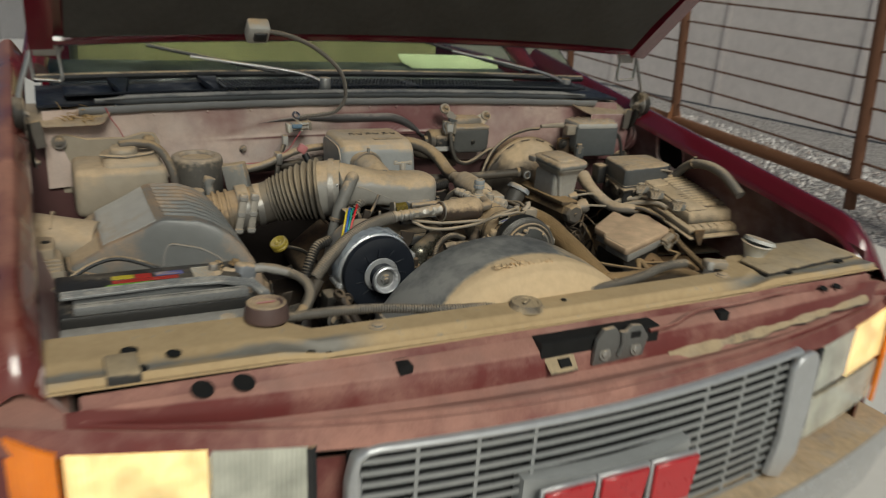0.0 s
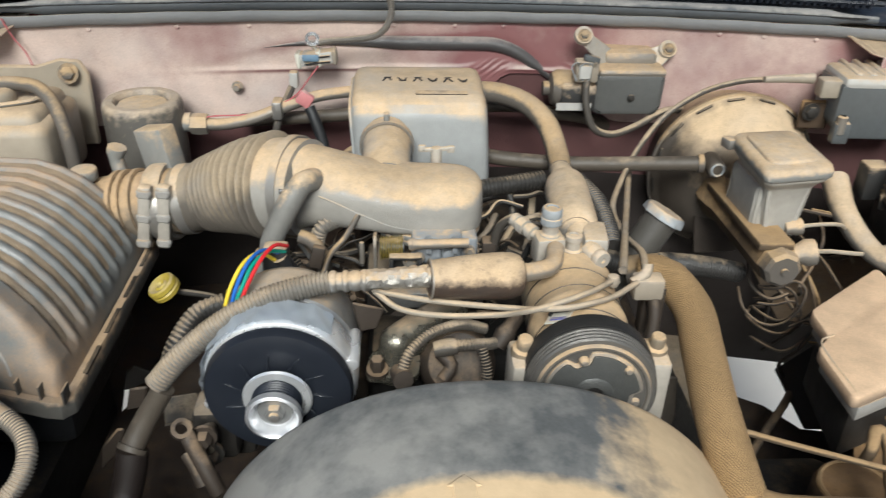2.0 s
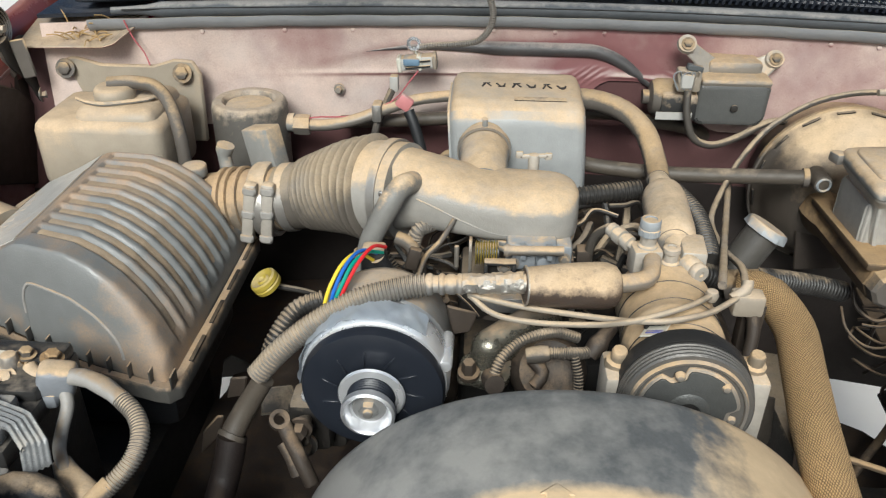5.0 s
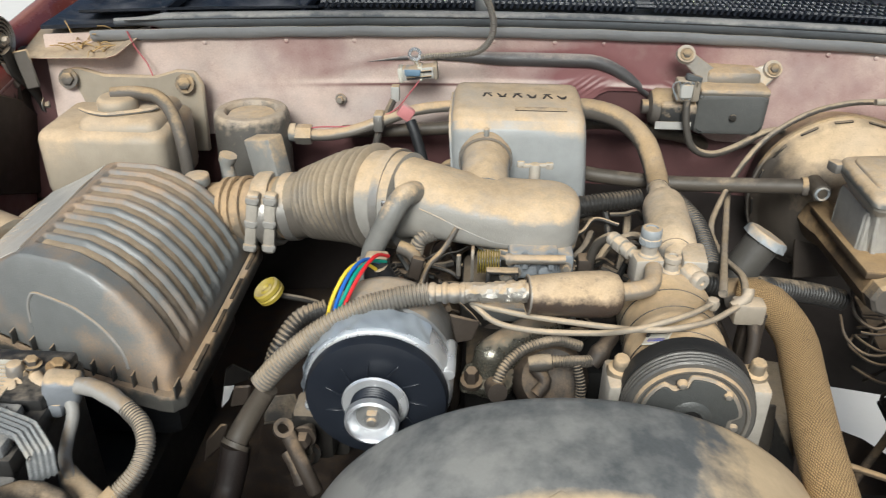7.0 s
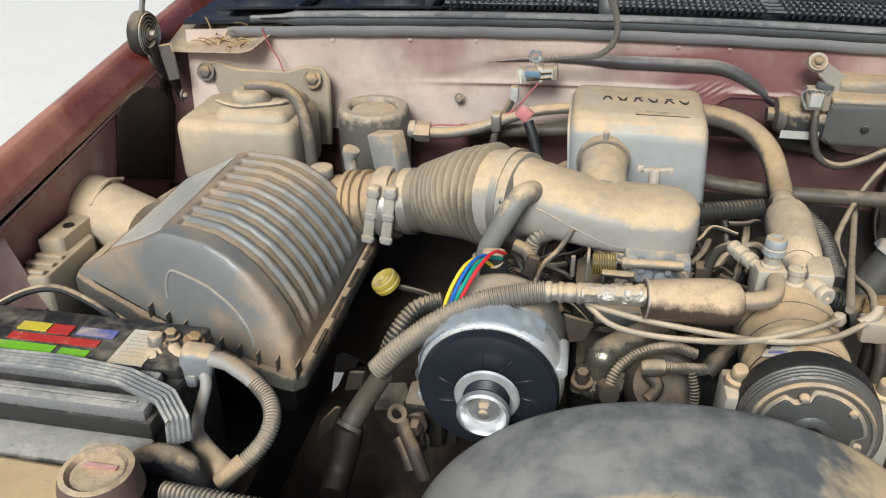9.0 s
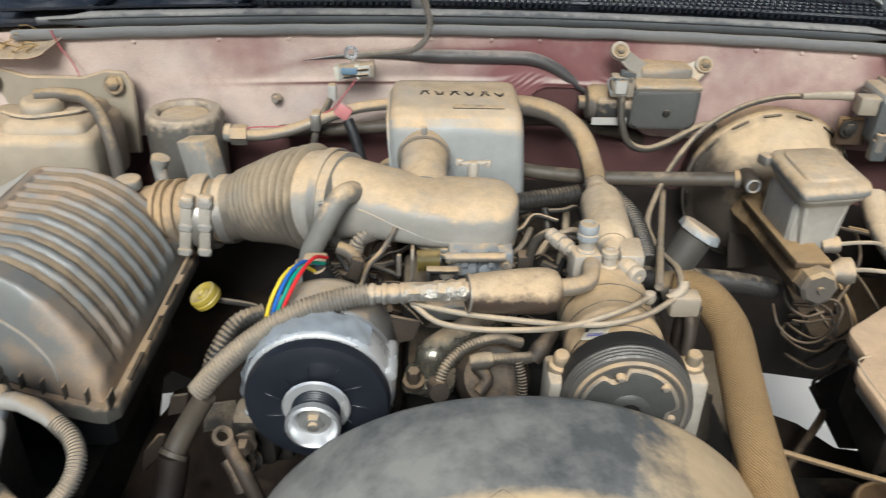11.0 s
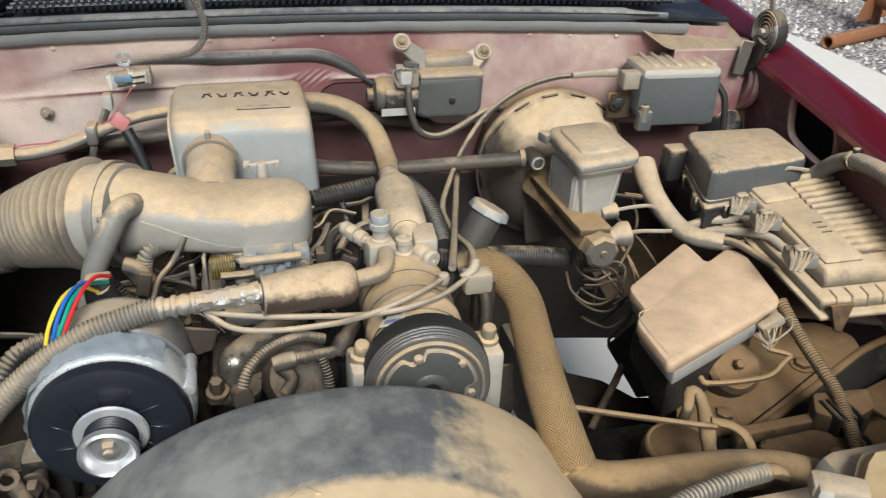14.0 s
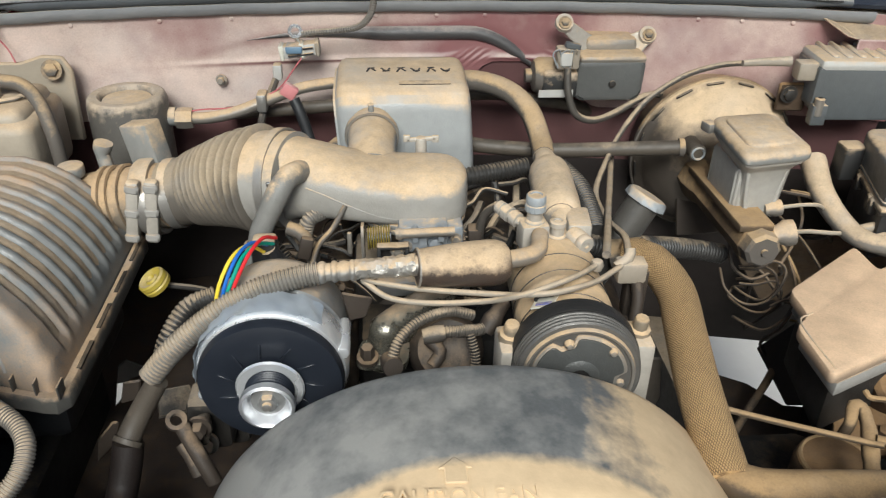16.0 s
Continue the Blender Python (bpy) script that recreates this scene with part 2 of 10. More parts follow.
M["loom_dark"] = dusty("dark split loom", (0.030, 0.028, 0.026), 0.5, 0, 0.26, dust_color=(0.34, 0.26, 0.17))
M["cream"] = dusty("pale wire sheath", (0.34, 0.295, 0.235), 0.5, 0, 0.46, dust_color=(0.52, 0.40, 0.27))
M["paint_red"] = dusty("maroon paint", (0.15, 0.012, 0.026), 0.22, 0, 0.20, coat=0.9, relief=0.02, dust_color=(0.42, 0.22, 0.18), base2=(0.12, 0.009, 0.018), patch=1.6, settle=0.35, grain=0.3)
# near-black discs and boxes of this stand in for shade inside holes
M["void"] = plain("black painted as an unlit hole", (0.004, 0.004, 0.004), 0.9)
M["slat"] = plain("grey grille slat", (0.36, 0.37, 0.37), 0.4, 0.2)
# copy for the left fender: dust and sunlit reflection both put into its pink
M["paint_dust_lit"] = dusty("maroon paint, pink with dust and reflected sun", (0.20, 0.045, 0.036), 0.22, 0, 0.56, coat=0.9, relief=0.02, dust_color=(0.40, 0.185, 0.130), patch=3.0, grain=0.35, settle=0.5, ashen=0.1)
M["paint_front"] = dusty("dusty maroon front paint", (0.19, 0.045, 0.042), 0.36, 0, 0.62, dust_color=(0.40, 0.205, 0.160), relief=0.05, patch=3.5, settle=0.75, grain=0.6, ashen=0.2)
M["paint_bay"] = dusty("bay paint under dust", (0.28, 0.125, 0.125), 0.38, 0, 0.765, dust_color=(0.63, 0.50, 0.43), lean=-0.50, patch=2.6, settle=0.6, grain=0.22, speck=0.03, relief=0.08)
M["paint_apron"] = dusty("apron under dust", (0.26, 0.12, 0.12), 0.42, 0, 0.72, dust_color=(0.56, 0.42, 0.38), settle=0.5, patch=4.0, grain=0.4, speck=0.06)
# brown-black that paints in the shade deep in the bay
M["shade_brown"] = dusty("brown-black with deep shade in its colour", (0.018, 0.012, 0.010), 0.6, 0, 0.22, dust_color=(0.065, 0.043, 0.027))
# maroon darkened to put the recess's shade into its colour
M["paint_shade"] = dusty("grimy maroon with shade in its colour", (0.12, 0.055, 0.054), 0.5, 0, 0.48, dust_color=(0.24, 0.17, 0.145), settle=0.6, grain=0.4, patch=4.0)
M["support"] = dusty("radiator support under dust", (0.045, 0.043, 0.042), 0.5, 0, 0.60, dust_color=(0.50, 0.385, 0.24), patch=5.0, settle=0.9, ashen=0.25)
# grey-black paints in the shade of the pressed step
M["ledge_shade"] = dusty("grey-black for the step's shade, streaked with dust", (0.10, 0.095, 0.095), 0.45, 0, 0.50, dust_color=(0.34, 0.29, 0.26), settle=1.0, patch=8.0, grain=0.6)
M["seal_band"] = dusty("pale rubber lip under dust", (0.27, 0.275, 0.28), 0.55, 0, 0.50, dust_color=(0.48, 0.43, 0.36), patch=5.0, grain=0.6)
M["seal"] = dusty("dusty rubber seal", (0.10, 0.11, 0.12), 0.6, 0, 0.42, dust_color=(0.36, 0.34, 0.31))
M["cowl"] = dusty("blue-black cowl plastic", (0.018, 0.022, 0.032), 0.4, 0, 0.16, dust_color=(0.14, 0.14, 0.15))
M["chrome"] = plain("bright zinc", (0.72, 0.73, 0.74), 0.24, 1.0)
M["zinc"] = plain("brushed zinc", (0.80, 0.81, 0.83), 0.42, 0.85, vary=0.1, scale=60.0)
M["chalk"] = dusty("chalky cast aluminium", (0.50, 0.46, 0.40), 0.5, 0.25, 0.46, dust_color=(0.60, 0.455, 0.30), patch=18.0, ashen=0.35)
M["belt"] = dusty("black drive belt", (0.022, 0.021, 0.020), 0.5, 0, 0.20, dust_color=(0.10, 0.08, 0.06), patch=5.0, settle=0.1, grain=0.4)
M["pulley_steel"] = dusty("worn pulley steel", (0.15, 0.142, 0.13), 0.42, 0.4, 0.40, dust_color=(0.40, 0.30, 0.195), patch=14.0, settle=0.4)
M["comp_tan"] = dusty("cast body under warm dust", (0.30, 0.25, 0.185), 0.45, 0.3, 0.63, dust_color=(0.60, 0.425, 0.245), ashen=0.2, patch=8.0, grain=0.6)
M["throttle_alu"] = dusty("blue-grey cast aluminium", (0.36, 0.39, 0.42), 0.42, 0.35, 0.33, patch=18.0, settle=0.8)
M["ecm"] = dusty("cast case under warm dust", (0.17, 0.145, 0.11), 0.5, 0, 0.67, dust_color=(0.60, 0.45, 0.285), patch=5.0, ashen=0.2, grain=0.5)
M["filler_dark"] = dusty("dark grey filler tube", (0.075, 0.070, 0.062), 0.48, 0, 0.36, dust_color=(0.30, 0.235, 0.165), patch=12.0, settle=0.6, grain=0.5)
M["pin_grey"] = dusty("grimy grey plug", (0.24, 0.235, 0.215), 0.5, 0, 0.42, dust_color=(0.44, 0.335, 0.215), patch=24.0)
M["silver"] = plain("new cast aluminium", (0.90, 0.91, 0.92), 0.26, 0.70, relief=0.015, vary=0.06, scale=14.0)
M["worn_metal"] = dusty("oily cast housing", (0.25, 0.235, 0.19), 0.27, 0.75, 0.20, dust_color=(0.30, 0.22, 0.14), patch=16.0)
M["silver_matt"] = dusty("matt aluminium", (0.48, 0.48, 0.47), 0.38, 0.7, 0.27)
M["fan_black"] = plain("new black fan", (0.014, 0.017, 0.024), 0.38, 0.0)
M["wire_yellow"] = plain("yellow wire", (0.80, 0.60, 0.05), 0.35)
M["wire_blue"] = plain("blue wire", (0.02, 0.13, 0.50), 0.35)
M["wire_green"] = plain("green wire", (0.01, 0.30, 0.22), 0.35)
M["wire_red"] = plain("red wire", (0.62, 0.02, 0.025), 0.35)
M["wire_pink"] = plain("thin red wire", (0.42, 0.09, 0.10), 0.5)
M["yellow"] = dusty("yellow plastic", (0.42, 0.32, 0.05), 0.42, 0, 0.22, dust_color=(0.42, 0.33, 0.16))
M["pink"] = dusty("faded pink connector", (0.62, 0.24, 0.24), 0.5, 0, 0.25, dust_color=(0.6, 0.4, 0.34))
M["label_white"] = dusty("paper label", (0.74, 0.72, 0.62), 0.6, 0, 0.22)
M["label_yellow"] = dusty("yellow print", (0.70, 0.55, 0.05), 0.5, 0, 0.06)
M["label_red"] = dusty("red print", (0.55, 0.04, 0.03), 0.5, 0, 0.06)
M["label_green"] = dusty("green print", (0.22, 0.55, 0.03), 0.5, 0, 0.06)
M["label_blue"] = dusty("blue print", (0.12, 0.14, 0.42), 0.5, 0, 0.20)
M["blue"] = dusty("blue-grey connector", (0.16, 0.26, 0.36), 0.5, 0, 0.25)
M["blue_tape"] = dusty("grey-blue tape", (0.24, 0.255, 0.275), 0.45, 0, 0.35)
M["bulk_white"] = dusty("cloudy white plastic", (0.66, 0.66, 0.62), 0.45, 0, 0.30)
M["cap_red"] = dusty("faded red-brown cap", (0.12, 0.075, 0.068), 0.5, 0, 0.35)
M["rust"] = dusty("rusty steel pipe", (0.30, 0.125, 0.055), 0.85, 0.0, 0.2, dust_color=(0.42, 0.22, 0.13))
M["rust_post"] = dusty("rusty steel post", (0.17, 0.075, 0.04), 0.85, 0.0, 0.2, dust_color=(0.30, 0.16, 0.10))
M["siding"] = dusty("weathered pale siding", (0.86, 0.79, 0.76), 0.6, 0, 0.25, dust_color=(0.74, 0.67, 0.63), patch=1.2, settle=0.2)
M["liner"] = dusty("dark hood liner", (0.065, 0.062, 0.056), 0.85, 0, 0.12, dust_color=(0.12, 0.11, 0.10))
M["grille_silver"] = plain("satin silver grille", (0.50, 0.51, 0.52), 0.4, 0.5)
M["grille_dark"] = plain("dark grille depth", (0.012, 0.013, 0.014), 0.7)
M["emblem_red"] = plain("red emblem", (0.48, 0.012, 0.02), 0.3, coat=0.6)
M["straw"] = plain("dry straw", (0.45, 0.30, 0.13), 0.9)
M["dark_text"] = plain("dark print", (0.035, 0.03, 0.028), 0.6)


def glassy(name, color, rough=0.03, alpha=1.0):
    m, nt, bsdf = nodes_of(name)
    bsdf.inputs["Base Color"].default_value = (*color, 1)
    bsdf.inputs["Roughness"].default_value = rough
    bsdf.inputs["Transmission Weight"].default_value = alpha
    bsdf.inputs["IOR"].default_value = 1.45
    return m


# the tint stands in for the green reflection on the glass
M["windshield"] = glassy("green-tinted windshield", (0.62, 0.70, 0.54))


def fluted(name, color, emit=0.0):
    """Moulded lamp lens with upright flutes; with emit given it glows unevenly."""
    m, nt, bsdf = nodes_of(name)
    geo = nt.nodes.new("ShaderNodeNewGeometry")
    pos = geo.outputs["Position"]
    sep = nt.nodes.new("ShaderNodeSeparateXYZ")
    nt.links.new(pos, sep.inputs[0])
    flute = math_node(nt, "SINE", math_node(nt, "MULTIPLY", sep.outputs[0], 900.0))
    cloud = noise_node(nt, 16.0, 3.0, 0.5, pos)
    tone = math_node(nt, "MULTIPLY_ADD", flute, 0.10, math_node(nt, "MULTIPLY_ADD", cloud, 2.2, -0.6), clamp=True)
    nt.links.new(mix_node(nt, tone, tuple(c * 0.55 for c in color), color), bsdf.inputs["Base Color"])
    bsdf.inputs["Roughness"].default_value = 0.12
    bsdf.inputs["Coat Weight"].default_value = 0.6
    if emit:
        bsdf.inputs["Emission Color"].default_value = (1.0, 0.70, 0.26, 1.0)
        nt.links.new(math_node(nt, "MULTIPLY_ADD", tone, emit, emit * 0.25), bsdf.inputs["Emission Strength"])
    bump = nt.nodes.new("ShaderNodeBump")
    bump.inputs["Strength"].default_value = 0.35
    bump.inputs["Distance"].default_value = 0.002
    nt.links.new(flute, bump.inputs["Height"])
    nt.links.new(bump.outputs[0], bsdf.inputs["Normal"])
    return m


M["lens_clear"] = fluted("clear fluted lamp lens", (0.66, 0.66, 0.56))
M["lens_amber"] = fluted("amber lamp lens", (0.95, 0.22, 0.012))
M["lens_glow"] = fluted("glowing warm lamp lens", (0.95, 0.75, 0.40), 2.2)
# both lenses get emission, so they glow warm
for lit, tint, power in (("lens_amber", (1.0, 0.30, 0.02), 0.5), ("lens_glow", (1.0, 0.66, 0.25), 0.8)):
    M[lit].node_tree.nodes["Principled BSDF"].inputs["Emission Color"].default_value = (*tint, 1)
    M[lit].node_tree.nodes["Principled BSDF"].inputs["Emission Strength"].default_value = power


def mesh_sleeve():
    """Woven sleeve: a fine diagonal weave under tan dust."""
    m, nt, bsdf = nodes_of("woven hose sleeve")
    tc = nt.nodes.new("ShaderNodeTexCoord")
    sep = nt.nodes.new("ShaderNodeSeparateXYZ")
    nt.links.new(tc.outputs["UV"], sep.inputs[0])
    geo = nt.nodes.new("ShaderNodeNewGeometry")
    # threads wander, so that no two meshes of the weave are alike
    wander = math_node(nt, "MULTIPLY_ADD", noise_node(nt, 60.0, 3.0, 0.6, geo.outputs["Position"]), 0.005, sep.outputs[0])
    drift = math_node(nt, "MULTIPLY_ADD", noise_node(nt, 45.0, 3.0, 0.6, geo.outputs["Position"]), -0.004, math_node(nt, "MULTIPLY", sep.outputs[1], 0.62))
    a = math_node(nt, "ABSOLUTE", math_node(nt, "SINE", math_node(nt, "MULTIPLY", math_node(nt, "ADD", wander, drift), 1120.0)))
    b = math_node(nt, "ABSOLUTE", math_node(nt, "SINE", math_node(nt, "MULTIPLY", math_node(nt, "SUBTRACT", wander, drift), 1120.0)))
    thread = math_node(nt, "MULTIPLY", a, b)
    w = math_node(nt, "MULTIPLY_ADD", noise_node(nt, 150.0, 2.0, 0.6, geo.outputs["Position"]), 0.45, math_node(nt, "MULTIPLY_ADD", thread, 1.35, -0.22), clamp=True)
    n = noise_node(nt, 14.0, 5.0, 0.6, geo.outputs["Position"])
    f = math_node(nt, "MULTIPLY_ADD", n, 0.45, math_node(nt, "MULTIPLY", w, 0.80), clamp=True)
    nt.links.new(mix_node(nt, f, (0.050, 0.028, 0.013), (0.58, 0.375, 0.175)), bsdf.inputs["Base Color"])
    bsdf.inputs["Roughness"].default_value = 0.85
    bump = nt.nodes.new("ShaderNodeBump")
    bump.inputs["Distance"].default_value = 0.0015
    bump.inputs["Strength"].default_value = 0.8
    nt.links.new(w, bump.inputs["Height"])
    nt.links.new(bump.outputs[0], bsdf.inputs["Normal"])
    return m


M["sleeve"] = mesh_sleeve()


def ground_material(name, a, b, scale, relief, speckle=None):
    m, nt, bsdf = nodes_of(name)
    geo = nt.nodes.new("ShaderNodeNewGeometry")
    pos = geo.outputs["Position"]
    n = noise_node(nt, scale, 6.0, 0.65, pos)
    n2 = noise_node(nt, scale * 14, 4.0, 0.6, pos)
    col = mix_node(nt, math_node(nt, "MULTIPLY_ADD", n2, 0.5, math_node(nt, "MULTIPLY", n, 0.5)), a, b)
    h = n2
    if speckle:
        v = nt.nodes.new("ShaderNodeTexVoronoi")
        v.inputs["Scale"].default_value = speckle
        nt.links.new(pos, v.inputs["Vector"])
        hsv = nt.nodes.new("ShaderNodeSeparateColor")
        nt.links.new(v.outputs["Color"], hsv.inputs[0])
        edge = math_node(nt, "MULTIPLY_ADD", v.outputs["Distance"], -1.1, 1.05, clamp=True)
        col = mix_node(nt, hsv.outputs[0], col, tuple(min(1, c * 1.35) for c in b))
        dark = nt.nodes.new("ShaderNodeMix")
        dark.data_type, dark.blend_type = "RGBA", "MULTIPLY"
        dark.inputs[0].default_value = 0.75
        nt.links.new(col, dark.inputs[6])
        nt.links.new(edge, dark.inputs[7])
        col = dark.outputs[2]
        h = math_node(nt, "MULTIPLY_ADD", edge, 2.0, n2)
    nt.links.new(col, bsdf.inputs["Base Color"])
    bsdf.inputs["Roughness"].default_value = 0.9
    bump = nt.nodes.new("ShaderNodeBump")
    bump.inputs["Distance"].default_value = relief
    nt.links.new(h, bump.inputs["Height"])
    nt.links.new(bump.outputs[0], bsdf.inputs["Normal"])
    return m


M["gravel"] = ground_material("gravel", (0.42, 0.37, 0.345), (0.66, 0.62, 0.60), 1.2, 0.02, 38.0)
M["concrete"] = ground_material("pale concrete", (0.70, 0.66, 0.60), (0.84, 0.80, 0.74), 0.8, 0.002)


# ---- builders ----
ORIGIN = {}


def thing(name, at, label, category, group="", kind=""):
    ob = new(name)
    ob.location = at
    ob.empty_display_size = 0.05
    ORIGIN[ob.name] = Vector(at)
    return tagged(ob, label, category, group, kind)


# about where the camera's eye stands for most of its path
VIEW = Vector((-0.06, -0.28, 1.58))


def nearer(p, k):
    """The place p drawn towards the camera's eye by the share k, to keep its look from there."""
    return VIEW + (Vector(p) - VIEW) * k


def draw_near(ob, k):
    """Sets a whole thing nearer to the camera, shrunk to look the same from there."""
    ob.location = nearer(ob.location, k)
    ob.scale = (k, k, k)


def part(name, bm, material, parent, label="", sharp=38.0):
    """Links a bmesh, built in world places, as ONE mesh object under a thing or a part."""
    origin = ORIGIN[parent.name] if parent else Vector((0, 0, 0))
    me = bpy.data.meshes.new(name)
    if parent:
        bmesh.ops.translate(bm, vec=-origin, verts=bm.verts)
    bm.normal_update()
    bm.to_mesh(me)
    bm.free()
    me.materials.append(M[material] if isinstance(material, str) else material)
    for p in me.polygons:
        p.use_smooth = True
    me.set_sharp_from_angle(angle=radians(sharp))
    ob = new(name, me)
    ob.parent = parent
    ORIGIN[ob.name] = origin
    if label:
        tagged(ob, label)
    return ob


def solo(name, bm, material, label, category, kind="", group=""):
    return tagged(part(name, bm, material, None), label, category, group, kind)


def absorb(bm, other, m=None):
    if m is not None:
        bmesh.ops.transform(other, matrix=m, verts=other.verts)
    me = bpy.data.meshes.new("temp")
    other.to_mesh(me)
    other.free()
    bm.from_mesh(me)
    bpy.data.meshes.remove(me)
    return bm


def box(size, bevel=0.004, segments=2, m=None, into=None, taper=1.0):
    """A rounded box of that size about its own centre; taper: the top's size against the bottom's."""
    b = bmesh.new()
    bmesh.ops.create_cube(b, size=1.0)
    for v in b.verts:
        k = taper if v.co.z > 0 else 1.0
        v.co = Vector((v.co.x * size[0] * k, v.co.y * size[1] * k, v.co.z * size[2]))
    if bevel > 0:
        bmesh.ops.bevel(b, geom=b.edges[:], offset=min(bevel, min(size) * 0.45), segments=segments, profile=0.5, affect="EDGES")
    if m is not None:
        bmesh.ops.transform(b, matrix=m, verts=b.verts)
    return absorb(into, b) if into is not None else b


def span(lo, hi, bevel=0.004, segments=2, into=None, taper=1.0):
    lo, hi = Vector(lo), Vector(hi)
    return box(hi - lo, bevel, segments, Matrix.Translation((lo + hi) / 2), into, taper)


def aim(at, axis):
    """The pose at that place whose own z points along the axis."""
    return Matrix.Translation(at) @ Vector(axis).to_track_quat("Z", "Y").to_matrix().to_4x4()


def lathe(profile, at, axis, seg=32, into=None, arc=360.0, start=0.0):
    """Turns (radius, height) pairs about an axis through that place."""
    b = bmesh.new()
    full = arc >= 360
    rings = []
    count = seg if full else seg + 1
    for r, h in profile:
        if r < 1e-6:
            rings.append([b.verts.new((0, 0, h))] * count)
        else:
            rings.append([b.verts.new((r * math.cos(radians(start + arc * i / seg)), r * math.sin(radians(start + arc * i / seg)), h)) for i in range(count)])
    for a, c in zip(rings, rings[1:]):
        for i in range(seg):
            j = (i + 1) % count
            quad = []
            for v in (a[i], a[j], c[j], c[i]):
                if v not in quad:
                    quad.append(v)
            if len(quad) > 2:
                b.faces.new(quad)
    bmesh.ops.recalc_face_normals(b, faces=b.faces)
    bmesh.ops.transform(b, matrix=aim(at, axis), verts=b.verts)
    return absorb(into, b) if into is not None else b


def drum(a, c, r, r2=None, bevel=0.003, seg=28, into=None):
    """A closed round body from a to c with rounded rims."""
    a, c = Vector(a), Vector(c)
    h, r2 = (c - a).length, r if r2 is None else r2
    e = min(bevel, h * 0.4, r * 0.4, r2 * 0.4 if r2 else 1)
    return lathe([(0, 0), (r - e, 0), (r - e * 0.3, e * 0.3), (r, e), (r2, h - e), (r2 - e * 0.3, h - e * 0.3), (max(r2 - e, 0.0), h), (0, h)], a, c - a, seg, into)


def smooth_path(points, step):
    """Catmull-Rom through the points, sampled about every step metres."""
    p = [Vector(q) for q in points]
    if len(p) == 2:
        n = max(2, int((p[1] - p[0]).length / step) + 1)
        return [p[0].lerp(p[1], i / (n - 1)) for i in range(n)]
    p = [p[0] * 2 - p[1], *p, p[-1] * 2 - p[-2]]
    dense = []
    for i in range(1, len(p) - 2):
        for k in range(24):
            t = k / 24
            a, b, c, d = p[i - 1:i + 3]
            dense.append(0.5 * ((2 * b) + (c - a) * t + (2 * a - 5 * b + 4 * c - d) * t * t + (3 * b - a - 3 * c + d) * t ** 3))
    dense.append(p[-2])
    total = [0.0]
    for a, b in zip(dense, dense[1:]):
        total.append(total[-1] + (b - a).length)
    n = max(3, int(total[-1] / step) + 1)
    out, j = [], 0
    for i in range(n):
        s = total[-1] * i / (n - 1)
        while j < len(total) - 2 and total[j + 1] < s:
            j += 1
        k = (s - total[j]) / max(1e-9, total[j + 1] - total[j])
        out.append(dense[j].lerp(dense[j + 1], min(1, max(0, k))))
    return out


def tube(points, r, seg=12, ribs=None, step=None, r_end=None, into=None, flat=1.0, uv=False, bulges=()):
    """A hose along a smooth path. ribs: (pitch, depth) of its corrugation; bulges: (share of the length, half width, extra radius)."""
    pitch, depth = ribs or (0, 0)
    step = step or (pitch / 4 if ribs else max(r * 0.8, 0.004))
    path = smooth_path(points, step)
    b = bmesh.new()
    lay = b.loops.layers.uv.new("UVMap") if uv else None
    n = len(path)
    up = Vector((0, 0, 1))
    side = None
    rings, along = [], 0.0
    lengths = []
    for i, q in enumerate(path):
        d = (path[min(i + 1, n - 1)] - path[max(i - 1, 0)]).normalized()
        if side is None:
            side = d.cross(up)
            if side.length < 0.1:
                side = d.cross(Vector((1, 0, 0)))
        side = (side - d * side.dot(d)).normalized()
        top = side.cross(d).normalized()
        if i:
            along += (q - path[i - 1]).length
        lengths.append(along)
        s = i / (n - 1)
        rr = r + ((r_end if r_end is not None else r) - r) * s
        if ribs:
            rr += depth * (1.0 if (i % 4) in (1, 2) else -0.35)
        for c, w, extra in bulges:
            k = (s - c) / w
            if abs(k) < 1:
                rr += extra * (1 - k * k) ** 0.5
        rings.append([b.verts.new(q + side * (rr * math.cos(2 * math.pi * k / seg)) + top * (rr * flat * math.sin(2 * math.pi * k / seg))) for k in range(seg)])
    for i in range(n - 1):
        for k in range(seg):
            j = (k + 1) % seg
            f = b.faces.new((rings[i][k], rings[i][j], rings[i + 1][j], rings[i + 1][k]))
            if lay:
                for loop, (u, v) in zip(f.loops, ((k, i), (k + 1, i), (k + 1, i + 1), (k, i + 1))):
                    loop[lay].uv = (u / seg * 2 * math.pi * r, lengths[v])
    b.faces.new(rings[0][::-1])
    b.faces.new(rings[-1])
    bmesh.ops.recalc_face_normals(b, faces=b.faces)
    return absorb(into, b) if into is not None else b


def slab(outline, low, high, bevel=0.003, into=None, m=None, segments=2):
    """A plate with that outline (x, y), from low to high."""
    b = bmesh.new()
    f = b.faces.new([b.verts.new((x, y, low)) for x, y in outline])
    g = bmesh.ops.extrude_face_region(b, geom=[f])
    bmesh.ops.translate(b, vec=(0, 0, high - low), verts=[v for v in g["geom"] if isinstance(v, bmesh.types.BMVert)])
    bmesh.ops.recalc_face_normals(b, faces=b.faces)
    if bevel:
        bmesh.ops.bevel(b, geom=b.edges[:], offset=bevel, segments=segments, profile=0.5, affect="EDGES")
    if m is not None:
        bmesh.ops.transform(b, matrix=m, verts=b.verts)
    return absorb(into, b) if into is not None else b


